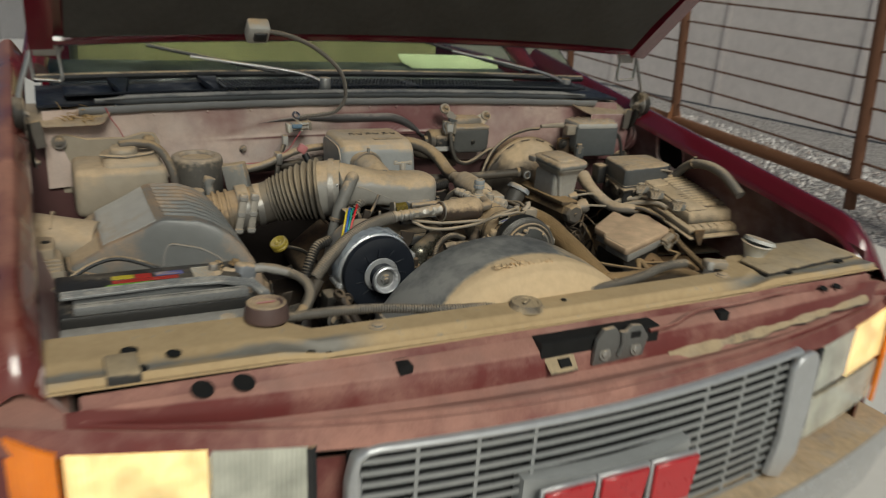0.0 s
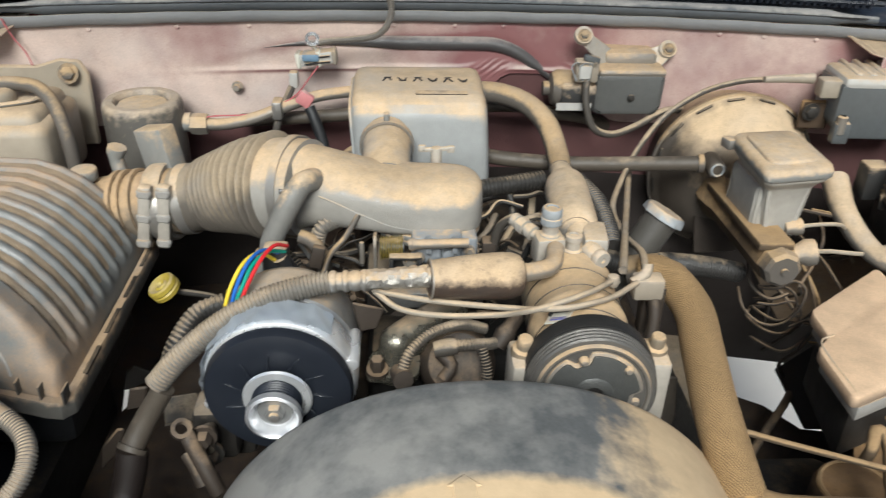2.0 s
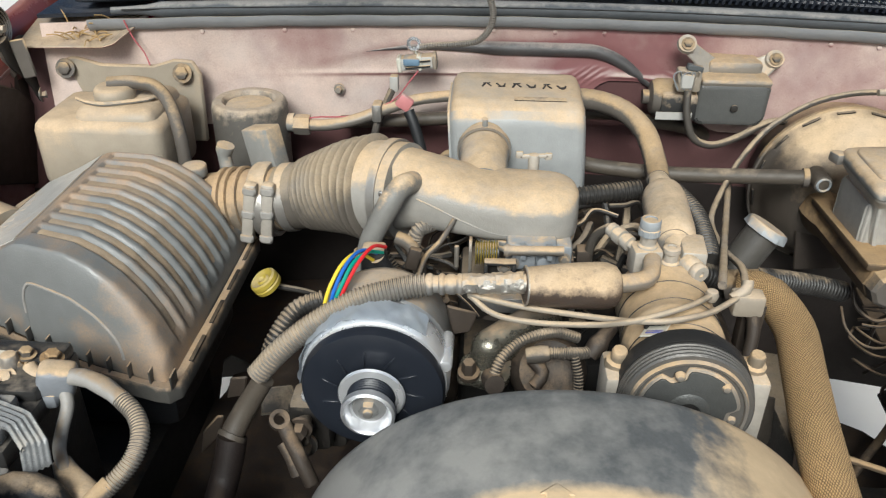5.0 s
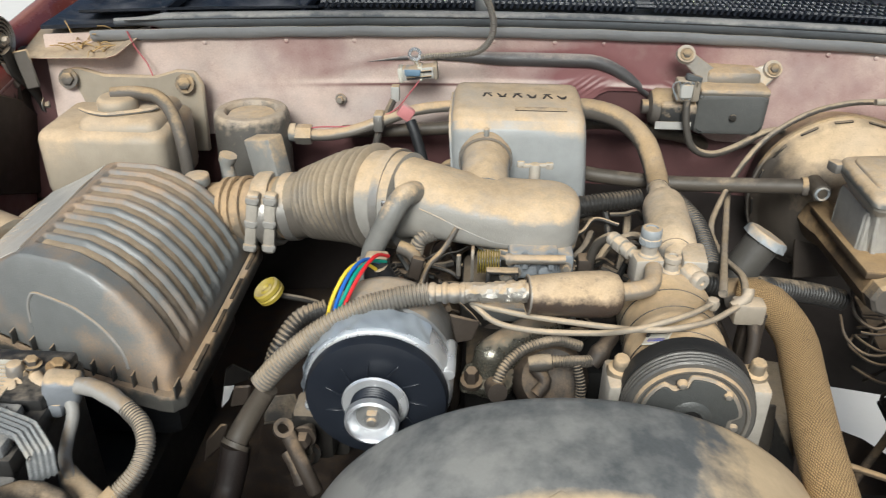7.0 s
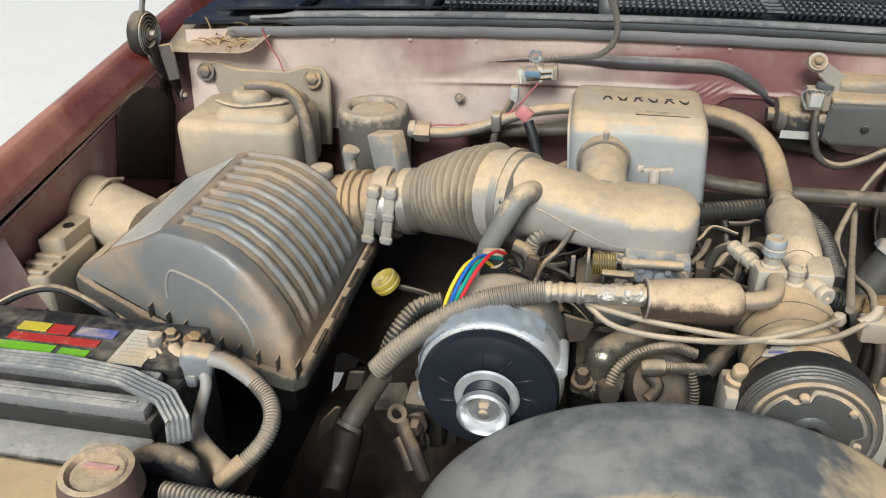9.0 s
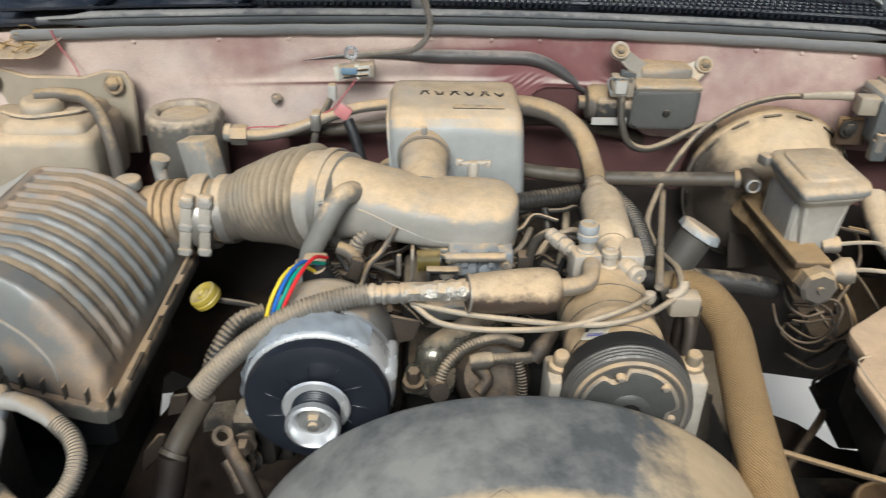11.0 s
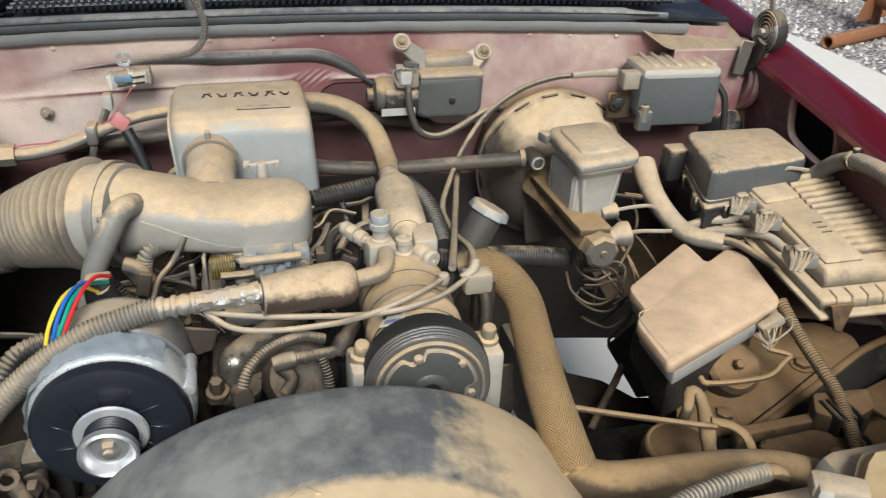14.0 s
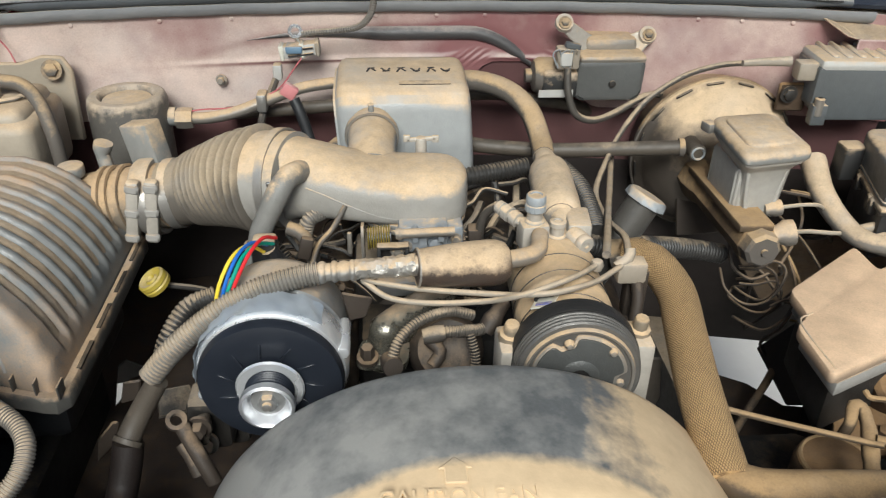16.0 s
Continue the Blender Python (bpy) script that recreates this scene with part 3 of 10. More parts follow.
def rounded(outline, r, n=3):
    """The outline with its corners rounded to about the radius r."""
    pts = [Vector((p[0], p[1])) for p in outline]
    out = []
    for i, p in enumerate(pts):
        a, c = pts[i - 1], pts[(i + 1) % len(pts)]
        da, dc = a - p, c - p
        k = min(r, da.length * 0.4, dc.length * 0.4)
        s, e = p + da.normalized() * k, p + dc.normalized() * k
        for j in range(n + 1):
            t = j / n
            q = s * (1 - t) ** 2 + p * (2 * t * (1 - t)) + e * t * t
            out.append((q.x, q.y))
    return out


def plate(corners, thick, into=None, bevel=0.002):
    """A flat sheet through corners in space, thickened below its face."""
    b = bmesh.new()
    f = b.faces.new([b.verts.new(c) for c in corners])
    f.normal_update()
    n = f.normal.copy()
    if n.z < 0:
        n = -n
    g = bmesh.ops.extrude_face_region(b, geom=[f])
    bmesh.ops.translate(b, vec=-n * thick, verts=[v for v in g["geom"] if isinstance(v, bmesh.types.BMVert)])
    bmesh.ops.recalc_face_normals(b, faces=b.faces)
    if bevel:
        bmesh.ops.bevel(b, geom=b.edges[:], offset=bevel, segments=1, profile=0.5, affect="EDGES")
    return absorb(into, b) if into is not None else b


def sheet(fn, nu, nv, thick, into=None, down=(0, 0, -1)):
    """A surface fn(u, v), u and v from 0 to 1, with thickness."""
    b = bmesh.new()
    d = Vector(down) * thick
    tops = [[b.verts.new(fn(i / nu, j / nv)) for j in range(nv + 1)] for i in range(nu + 1)]
    lows = [[b.verts.new(v.co + d) for v in row] for row in tops]
    for i in range(nu):
        for j in range(nv):
            b.faces.new((tops[i][j], tops[i + 1][j], tops[i + 1][j + 1], tops[i][j + 1]))
            b.faces.new((lows[i][j + 1], lows[i + 1][j + 1], lows[i + 1][j], lows[i][j]))
    rim = [(i, 0) for i in range(nu)] + [(nu, j) for j in range(nv)] + [(i, nv) for i in range(nu, 0, -1)] + [(0, j) for j in range(nv, 0, -1)]
    for a, c in zip(rim, rim[1:] + rim[:1]):
        b.faces.new((tops[a[0]][a[1]], lows[a[0]][a[1]], lows[c[0]][c[1]], tops[c[0]][c[1]]))
    bmesh.ops.recalc_face_normals(b, faces=b.faces)
    return absorb(into, b) if into is not None else b


def bolt(at, axis, r=0.008, h=0.006, into=None, washer=True):
    b = bmesh.new()
    if washer:
        lathe([(0, 0), (r * 1.5, 0), (r * 1.5, h * 0.25), (0, h * 0.25)], at, axis, 20, b)
    lathe([(0, h * 0.2), (r, h * 0.2), (r, h * 0.85), (r * 0.8, h), (0, h)], at, axis, 6, b)
    return absorb(into, b) if into is not None else b


def words(text, size, m, material, parent, depth=0.0008, name="lettering"):
    """Raised or printed lettering in the built-in font."""
    cu = bpy.data.curves.new(name, "FONT")
    cu.body, cu.size, cu.extrude, cu.align_x, cu.align_y = text, size, depth, "CENTER", "CENTER"
    tmp = bpy.data.objects.new("temp", cu)
    scene.collection.objects.link(tmp)
    me = bpy.data.meshes.new_from_object(tmp.evaluated_get(bpy.context.evaluated_depsgraph_get()))
    bpy.data.objects.remove(tmp)
    b = bmesh.new()
    b.from_mesh(me)
    bpy.data.meshes.remove(me)
    bmesh.ops.transform(b, matrix=m, verts=b.verts)
    return part(name, b, material, parent)


# ---- the setting ----
def flat(x0, x1, y0, y1, z, n=1):
    b = bmesh.new()
    vs = [[b.verts.new((x0 + (x1 - x0) * i / n, y0 + (y1 - y0) * j / n, z)) for j in range(n + 1)] for i in range(n + 1)]
    for i in range(n):
        for j in range(n):
            b.faces.new((vs[i][j], vs[i + 1][j], vs[i + 1][j + 1], vs[i][j + 1]))
    return b


solo("ground", flat(-900, 900, -900, 900, 0.0, 4), "gravel", "grey and white gravel yard", "ground", "structure")
slab_bm = span((-14, -9, -0.2), (4.12, 13, 0.03), 0.01)
solo("pavement", slab_bm, "concrete", "pale sunlit concrete slab under the truck", "pavement", "structure")


def pebbles():
    """Loose stones near the slab's edge, where they can be told apart."""
    rnd = random.Random(4)
    verts, faces = [], []
    for _ in range(2600):
        x, y = rnd.uniform(4.14, 6.4), rnd.uniform(2.6, 7.4)
        r = rnd.uniform(0.008, 0.026)
        base = len(verts)
        a = rnd.random() * 6.28
        for k in range(5):
            t = a + 1.2566 * k
            q = rnd.uniform(0.7, 1.15)
            verts.append((x + r * q * math.cos(t), y + r * q * math.sin(t), 0.001))
        for k in range(5):
            t = a + 1.2566 * k + 0.3
            q = rnd.uniform(0.45, 0.7)
            verts.append((x + r * q * math.cos(t), y + r * q * math.sin(t), r * rnd.uniform(0.6, 1.0)))
        for k in range(5):
            j = (k + 1) % 5
            faces.append((base + k, base + j, base + 5 + j, base + 5 + k))
        faces.append(tuple(base + 5 + k for k in range(5)))
    me = bpy.data.meshes.new("pebbles")
    me.from_pydata(verts, [], faces)
    m, nt, bsdf = nodes_of("pebble")
    geo = nt.nodes.new("ShaderNodeNewGeometry")
    nt.links.new(mix_node(nt, geo.outputs["Random Per Island"], (0.34, 0.29, 0.265), (0.76, 0.73, 0.71)), bsdf.inputs["Base Color"])
    bsdf.inputs["Roughness"].default_value = 0.85
    me.materials.append(m)
    return tagged(new("loose_pebbles", me), "loose grey and white pebbles on the gravel", "pebbles", "", "stuff")


pebbles()

# pipe-panel fence with wire strands, before a pale sheeted wall
wall_a, wall_b = Vector((8.9, -2.0, 0)), Vector((5.9, 14.0, 0))
wrun = (wall_b - wall_a).normalized()
wm_ = Matrix.Translation((wall_a + wall_b) / 2) @ Matrix.Rotation(math.atan2(wrun.y, wrun.x), 4, "Z")
backw = thing("sheeted_wall", (wall_a + wall_b) / 2, "pale grey sheeted wall beyond the fence", "wall", "", "structure")
for k in range(9):
    part("panel", box((1.80, 0.03, 3.2), 0.008, 1, wm_ @ Matrix.Translation((-7.2 + 1.81 * k, 0, 1.62))), "siding", backw)
for k in range(8):
    part("batten", box((0.07, 0.006, 3.2), 0.002, 1, wm_ @ Matrix.Translation((-6.3 + 1.81 * k, 0.027, 1.62))), "siding", backw)
fence = thing("fence", (4.95, 5.15, 0), "rusty pipe-panel fence with thin wire strands", "fence")
P1, P2 = Vector((4.95, 5.15, 0)), Vector((4.627, 2.795, 0.26))
P2.z = 0.0
run = (P2 - P1)
up = Vector((0, 0, 1)) - run.normalized() * 0.09
for k in (-1, 0, 1, 2):
    p = P1 + run * k
    part("post", tube([p + up * 0.05, p + up * 2.6], 0.045, 14, step=0.5), "rust_post", fence)
part("bottom_pipe", tube([P1 - run * 1.2 + up * 0.24, P1 + run * 0.5 + up * 0.24, P1 + run * 2.2 + up * 0.24], 0.055, 16, step=0.5), "rust", fence, "rusty orange bottom pipe")
for k in range(9):
    z = 0.41 + 0.20 * k
    part("wire_strand", tube([P1 - run * 1.2 + up * z, P1 + run * 0.5 + up * z, P1 + run * 2.2 + up * z], 0.010, 6, step=0.6), "rust_post", fence)
pf = Vector((4.159, 4.677, 0.06))
pe = Vector((5.084, 5.019, 0.06))
b = bmesh.new()
lathe([(0.040, 0), (0.052, 0), (0.052, (pe - pf).length), (0.040, (pe - pf).length), (0.040, 0)], pf, pe - pf, 20, b)
part("foot_pipe", b, "rust", fence, "open-ended rusty foot pipe")
d = (pe - pf).normalized()
gm = Vector((P1.x, P1.y, 0))
part("gusset", plate([gm - d * 0.27 + up * 0.09, gm + d * 0.27 + up * 0.09, gm + d * 0.04 + up * 0.42, gm - d * 0.04 + up * 0.42], 0.012), "rust", fence, "triangular rusty gusset plate")

# ---- the truck's body ----
truck = thing("pickup_truck", (0, 0.6, 0), "maroon pickup truck with its hood raised, dusty all over", "truck")


def crease(y):
    return 1.100 + 0.1425 * (y - 0.17)


def cowl_y(x):
    return 1.055 - 0.16 * x * x


FENDER = [(0.0, -0.012), (0.002, 0.0), (0.009, 0.011), (0.020, 0.028), (0.027, 0.034), (0.040, 0.033), (0.070, 0.014), (0.100, -0.02), (0.125, -0.08), (0.14, -0.30), (0.13, -0.50)]
for sx, nm in ((-1, "left"), (1, "right")):
    def skin(u, v, sx=sx):
        y = 0.045 + 1.485 * u
        k = v * (len(FENDER) - 1)
        i = min(int(k), len(FENDER) - 2)
        dx = FENDER[i][0] + (FENDER[i + 1][0] - FENDER[i][0]) * (k - i)
        dz = FENDER[i][1] + (FENDER[i + 1][1] - FENDER[i][1]) * (k - i)
        nose = max(0.0, (0.15 - y) / 0.105) ** 2
        return Vector((sx * (0.82 + 0.004 * u + dx), y, crease(y) + dz - nose * 0.075 * (0.7 + 0.3 * min(1, v * 3))))
    part("fender", sheet(skin, 40, 30, 0.003, down=(-sx * 0.4, 0, -1)), "paint_dust_lit" if sx < 0 else "paint_red", truck, "glossy maroon fender with dust along its edge", sharp=60)
    # inner apron, open low down to the wheel arch
    def apron(corners, coat="paint_apron"):
        part("inner_fender", plate(corners, 0.004), coat, truck, "dusty maroon inner fender panel")
    if sx < 0:
        apron([(sx * 0.821, 0.055, crease(0.055) - 0.03), (sx * 0.823, 1.12, crease(1.12) - 0.008), (sx * 0.829, 1.12, 1.216), (sx * 0.829, 0.055, 1.045)])
    if sx > 0:
        # a round-cornered opening is left in this side
        def side_skin(y, k):
            low = 0.87 + 0.03 * min(1.0, y / 0.6)
            z = crease(y) - 0.012 + (low - crease(y) + 0.012) * k
            return Vector((0.823 + 0.010 * min(1.0, k * 4) + 0.038 * k, y, z))

        def in_hole(p):
            return (abs(p.y - 0.724) / 0.060) ** 4 + (abs(p.z - 1.130 - 0.16 * (p.y - 0.724)) / 0.043) ** 4 < 1
        b = bmesh.new()
        grid = [[b.verts.new(side_skin(0.055 + 1.065 * i / 200, k / 60)) for k in range(61)] for i in range(201)]
        for i in range(200):
            for k in range(60):
                if not in_hole((grid[i][k].co + grid[i + 1][k + 1].co) / 2):
                    b.faces.new((grid[i][k], grid[i + 1][k], grid[i + 1][k + 1], grid[i][k + 1]))
        bmesh.ops.solidify(b, geom=b.faces[:], thickness=0.003)
        part("inner_fender", b, "paint_apron", truck, "dusty maroon inner fender panel with a round-cornered opening", sharp=50)
        rim = []
        for n in range(33):
            a = math.tau * n / 32
            yy = 0.724 + 0.060 * math.copysign(abs(math.cos(a)) ** 0.5, math.cos(a))
            zz = 1.130 + 0.16 * (yy - 0.724) + 0.043 * math.copysign(abs(math.sin(a)) ** 0.5, math.sin(a))
            rim.append((0.829 + 0.038 * max(0.0, (crease(yy) - zz) / 0.27), yy, zz))
        part("hole_rim", tube(rim, 0.0065, 8), "paint_apron", truck)
    else:
        apron([(-0.828, 0.055, 1.047), (-0.828, 1.12, 1.218), (-0.868, 1.12, 0.90), (-0.868, 0.055, 0.84)])
    # right low plate and left lower apron darkened to paint in shade
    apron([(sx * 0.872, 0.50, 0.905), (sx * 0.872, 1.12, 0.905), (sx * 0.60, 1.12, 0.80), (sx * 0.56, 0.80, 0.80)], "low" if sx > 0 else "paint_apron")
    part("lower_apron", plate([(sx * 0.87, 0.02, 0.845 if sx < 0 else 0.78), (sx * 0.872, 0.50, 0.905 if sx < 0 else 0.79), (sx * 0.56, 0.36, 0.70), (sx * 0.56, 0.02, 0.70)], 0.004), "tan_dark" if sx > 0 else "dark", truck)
    # frame rail
    part("frame_rail", span((sx * 0.47 - 0.04, -0.05, 0.50), (sx * 0.47 + 0.04, 2.4, 0.64), 0.01), "iron", truck)
    # outer door side behind the fender and the cab's pillar, closing the body
    part("door_side", span((sx * 0.95 - 0.03, 1.54, 0.45), (sx * 0.95 + 0.03, 3.2, 1.24), 0.02), "paint_red", truck)
    part("pillar", tube([(sx * 0.80, 1.46, 1.25), (sx * 0.68, 2.1, 1.72)], 0.035, 10), "paint_red", truck)

part("side_flange", plate([(-0.822, 0.02, 1.050), (-0.822, 0.46, 1.105), (-0.786, 0.46, 1.0), (-0.786, 0.02, 1.0)], 0.004), "paint_apron", truck, "dusty maroon flange beside the battery")
# added dark sheet hides bright ground; its hole is cut to suit the view
rim = [(-0.62, 0.02), (-0.20, 0.02), (-0.20, 1.0), (-0.62, 1.0)]
hole = [(-0.500, 0.735), (-0.492, 0.750), (-0.438, 0.719), (-0.474, 0.700), (-0.473, 0.660), (-0.479, 0.640)]
b = bmesh.new()
outer = [b.verts.new((x, y, 0.75)) for x, y in rim]
inner = [b.verts.new((x, y, 0.75)) for x, y in hole]
edges = [b.edges.new((ring[i - 1], ring[i])) for ring in (outer, inner) for i in range(len(ring))]
bmesh.ops.triangle_fill(b, use_beauty=True, use_dissolve=False, edges=edges)
bmesh.ops.solidify(b, geom=b.faces[:], thickness=0.004)
part("under_sheet", b, "shade_brown", truck, "added dark sheet under the bay, its opening cut to the view")
# near-black box added to stop bright ground showing below the air cleaner
part("dark_filler", span((-0.76, 0.24, 0.55), (-0.485, 0.66, 0.84), 0.02), "dark", truck)
# dark sheet laid on the left apron, painting in a recess's shade
recess = [(0.746, 1.160), (0.762, 1.172), (0.794, 1.178), (0.836, 1.178), (0.888, 1.151), (0.938, 1.103), (0.960, 1.053), (0.916, 0.973), (0.734, 1.058)]
part("apron_shade", plate([(-0.829 - 0.14 * max(0.0, 1.15 - z) + 0.006, y, z) for y, z in recess], 0.004), "low", truck, "dark sheet standing in for a shaded recess in the inner fender")
# near-black panel behind the hole in the right apron, standing in for its shade
part("hole_backing", span((0.905, 0.60, 0.90), (0.925, 0.86, 1.16), 0.01), "dark", truck)
for sx in (-1, 1):
    part("nose_cap", span((sx * 0.88 - 0.07, 0.02, 0.72), (sx * 0.88 + 0.07, 0.10, 0.99), 0.02), "paint_front", truck)


# firewall: an upper panel under the cowl, a ledge coloured as a step's shade, a lower wall
def upper_wall(u, v):
    x = -0.79 + 1.58 * u
    mid = min(1.0, max(0.0, (x - 0.02) / 0.10)) * min(1.0, max(0.0, (0.30 - x) / 0.10))
    fall = 0.172 - 0.075 * mid * mid * (3 - 2 * mid)
    z = 1.240 - fall * v
    # the panel steps out at a pressed ledge and back in at a bead lower down
    top = 1.199 - 4.5 * max(0.0, x - 0.07) ** 2 - 0.5 * max(0.0, -0.10 - x) ** 2
    reach = 1 / (1 + math.exp(-(x + 0.33) * 30)) / (1 + math.exp((x - 0.26) * 40))
    step = reach / (1 + math.exp(max(-30.0, min(30.0, (z - top) * 260))))
    bead = 0.004 * reach * math.exp(-((z - 1.150) / 0.004) ** 2)
    return Vector((x, cowl_y(x) - 0.014 - 0.018 * v * fall / 0.172 + 0.006 * step - bead, z))


def lower_wall(u, v):
    x = -0.87 + 1.74 * u
    bulge = 0.05 * math.exp(-((x - 0.02) / 0.28) ** 2)
    return Vector((x, cowl_y(x) - 0.012 - 0.05 * v + bulge * v, 1.205 - 0.66 * v))


part("firewall", sheet(upper_wall, 110, 90, 0.004, down=(0, 1, 0)), "paint_bay", truck, "dusty pinkish maroon firewall panel", sharp=60)
part("mid_firewall", sheet(lambda u, v: lower_wall(u, 0.36 * v), 40, 8, 0.004, down=(0, 1, 0)), "paint_shade", truck, "dusty maroon firewall recess with shade in its colour", sharp=60)
part("lower_firewall", sheet(lambda u, v: lower_wall(u, 0.36 + (0.64 - 0.09 * min(1.0, max(0.0, (u - 0.70) / 0.06))) * v), 60, 10, 0.004, down=(0, 1, 0)), "shade_brown", truck, "lower firewall with shade in its brown-black colour", sharp=60)
def ledge(u, v):
    x = -0.29 + 0.49 * u
    top = 1.203 - 4.5 * max(0.0, x - 0.07) ** 2 - 0.5 * max(0.0, -0.10 - x) ** 2
    thin = 0.03 + min(1.0, u / 0.45) * min(1.0, (1 - u) / 0.10) ** 0.5
    return Vector((x, cowl_y(x) - 0.0185 - 0.0065 * math.sin(math.pi * v) * thin, top - 0.022 * thin * v))


part("firewall_ledge", sheet(ledge, 60, 10, 0.004, down=(0, 1, 0)), "ledge_shade", truck, "pressed ledge on the firewall, its shade coloured dark grey", sharp=60)
part("firewall_stud", bolt((-0.335, cowl_y(-0.335) - 0.030, 1.125), (0, -1, 0.1), 0.006, 0.014), "metal_tan", truck)
# seam-sealer beads and weld dimples along the panel
for x in (-0.55, -0.42, -0.31, -0.08, 0.02, 0.1, 0.45, 0.52, 0.6):
    part("weld", bolt((x, cowl_y(x) - 0.016, 1.220), (0, -1, 0.2), 0.004, 0.003, washer=False), "paint_bay", truck)
# cowl seal
part("cowl_seal", tube([(x, cowl_y(x) - 0.020, 1.2575) for x in (-0.68, -0.5, -0.25, 0, 0.25, 0.5, 0.68)], 0.0135, 16, flat=0.9, bulges=((0.0, 0.05, -0.007), (1.0, 0.05, -0.007))), "seal", truck, "grey rubber cowl seal")
part("seal_crease", tube([(x, cowl_y(x) - 0.0325, 1.2615) for x in (-0.66, -0.5, -0.25, 0, 0.25, 0.5, 0.66)], 0.0012, 5), "dark", truck)
part("seal_flange", sheet(lambda u, v: Vector((-0.715 + 1.43 * u, cowl_y(-0.715 + 1.43 * u) - 0.030 + 0.006 * v - 0.003 * math.sin(math.pi * v), 1.2465 - 0.0185 * v + 0.0006 * math.sin(70 * u))), 60, 5, 0.004, down=(0, 1, 0)), "seal_band", truck, "pale dusty rubber lip under the seal", sharp=60)


# cowl vent panel of many louvres
def vent_floor(u, v):
    x = -0.80 + 1.6 * u
    return Vector((x, cowl_y(x) + 0.004 + 0.20 * v, 1.250 + 0.012 * v))


part("vent_floor", sheet(vent_floor, 40, 4, 0.006), "cowl", truck)
vent = part("cowl_vent", sheet(lambda u, v: vent_floor(0.86 + 0.12 * u, 0.6 + 0.35 * v) + Vector((0, 0, 0.006)), 4, 2, 0.003), "cowl", truck, "black louvred cowl vent")
for lo, hi in ((-0.36, 0.16), (0.185, 0.70)):
    n = int((hi - lo) / 0.0105)
    for i in range(n):
        x = lo + (hi - lo) * i / n
        y = cowl_y(x)
        b = bmesh.new()
        box((0.0045, 0.10, 0.012), 0.0, 1, Matrix.Translation((x, y + 0.075, 1.270)) @ Matrix.Rotation(radians(20), 4, "Y"), b)
        part("louvre", b, "cowl", vent)
for yo in (0.03, 0.055, 0.08, 0.105):
    part("vent_bar", tube([(x, cowl_y(x) + yo, 1.272) for x in (-0.37, -0.1, 0.15, 0.4, 0.71)], 0.004, 6), "cowl", vent)
part("cowl_tray", sheet(lambda u, v: Vector((-0.74 + 0.37 * u, cowl_y(-0.74 + 0.37 * u) + 0.004 + 0.11 * v, 1.272 - 0.012 * math.sin(v * 3.14))), 14, 6, 0.004), "cowl", truck, "blue-black plastic cowl tray")
for x in (-0.62, -0.40):
    part("tray_rib", plate([(x, cowl_y(x) + 0.006, 1.274), (x + 0.012, cowl_y(x) + 0.006, 1.274), (x + 0.03, cowl_y(x) + 0.12, 1.288), (x - 0.02, cowl_y(x) + 0.12, 1.288)], 0.015), "cowl", truck)


# windshield and cab shell
def glass_at(u, v):
    x = (-0.80 + 1.6 * u) * (1 - 0.13 * v)
    return Vector((x, cowl_y(x) + 0.200 + 0.66 * v, 1.276 + 0.47 * v))


ws = part("windshield", sheet(glass_at, 24, 8, 0.006, down=(0, 0.58, -0.82)), "windshield", truck, "green-tinted windshield glass")
ws.visible_shadow = False
part("windshield_trim", tube([glass_at(u, 0.0) + Vector((0, -0.004, 0.004)) for u in (0, 0.15, 0.3, 0.5, 0.7, 0.85, 1)], 0.010, 8), "black", truck)
part("cab_roof", sheet(lambda u, v: Vector((-0.72 + 1.44 * u, 2.05 + 1.1 * v, 1.74 + 0.03 * math.sin(u * 3.14))), 10, 4, 0.03), "paint_red", truck)
part("cab_rear", span((-0.78, 3.15, 0.5), (0.78, 3.2, 1.74), 0.02), "paint_red", truck)
part("dashboard", sheet(lambda u, v: Vector((-0.76 + 1.52 * u, 1.50 + 0.35 * v, 1.215 + 0.035 * math.sin(v * 3.1))), 10, 6, 0.1), "cowl", truck)
# seat added, its colour standing in for the green in the glass
part("bench_seat", span((-0.68, 1.95, 0.75), (0.68, 2.35, 1.60), 0.06), "seat", truck)
# added pale shape stands in for the bright patch in the glass
part("glass_patch", slab(rounded([(0.34, 1.292), (0.36, 1.262), (0.42, 1.236), (0.76, 1.236), (0.73, 1.288)], 0.04), 0.0, 0.012, 0.003, None, Matrix.Translation((0, 1.62, 0)) @ Matrix.Rotation(radians(90), 4, "X")), "patch_pale", truck, "pale shape added for the bright patch beyond the glass")
part("cab_floor", span((-0.78, 1.3, 0.42), (0.78, 3.2, 0.5), 0.02), "dark", truck)
for nm, a, c, e in (("left", (-0.097, 1.074, 1.281), (-0.432, 1.16, 1.335), 0), ("right", (0.689, 1.08, 1.276), (0.325, 1.16, 1.360), 0)):
    a, c = Vector(a), Vector(c)
    arm = part("wiper_arm", tube([a, a.lerp(c, 0.25) + Vector((0, 0, 0.012)), c], 0.0085, 8, flat=0.6, r_end=0.006), "silver_matt", truck, "grey metal wiper arm")
    part("pivot", drum(a + Vector((0, 0, -0.02)), a + Vector((0, 0, 0.014)), 0.016), "silver_matt", arm)
    part("blade", tube([a.lerp(c, 0.35) + Vector((0, 0.03, 0.0)), c + (c - a) * 0.3 + Vector((0, 0.03, 0.004))], 0.005, 6), "black", arm)

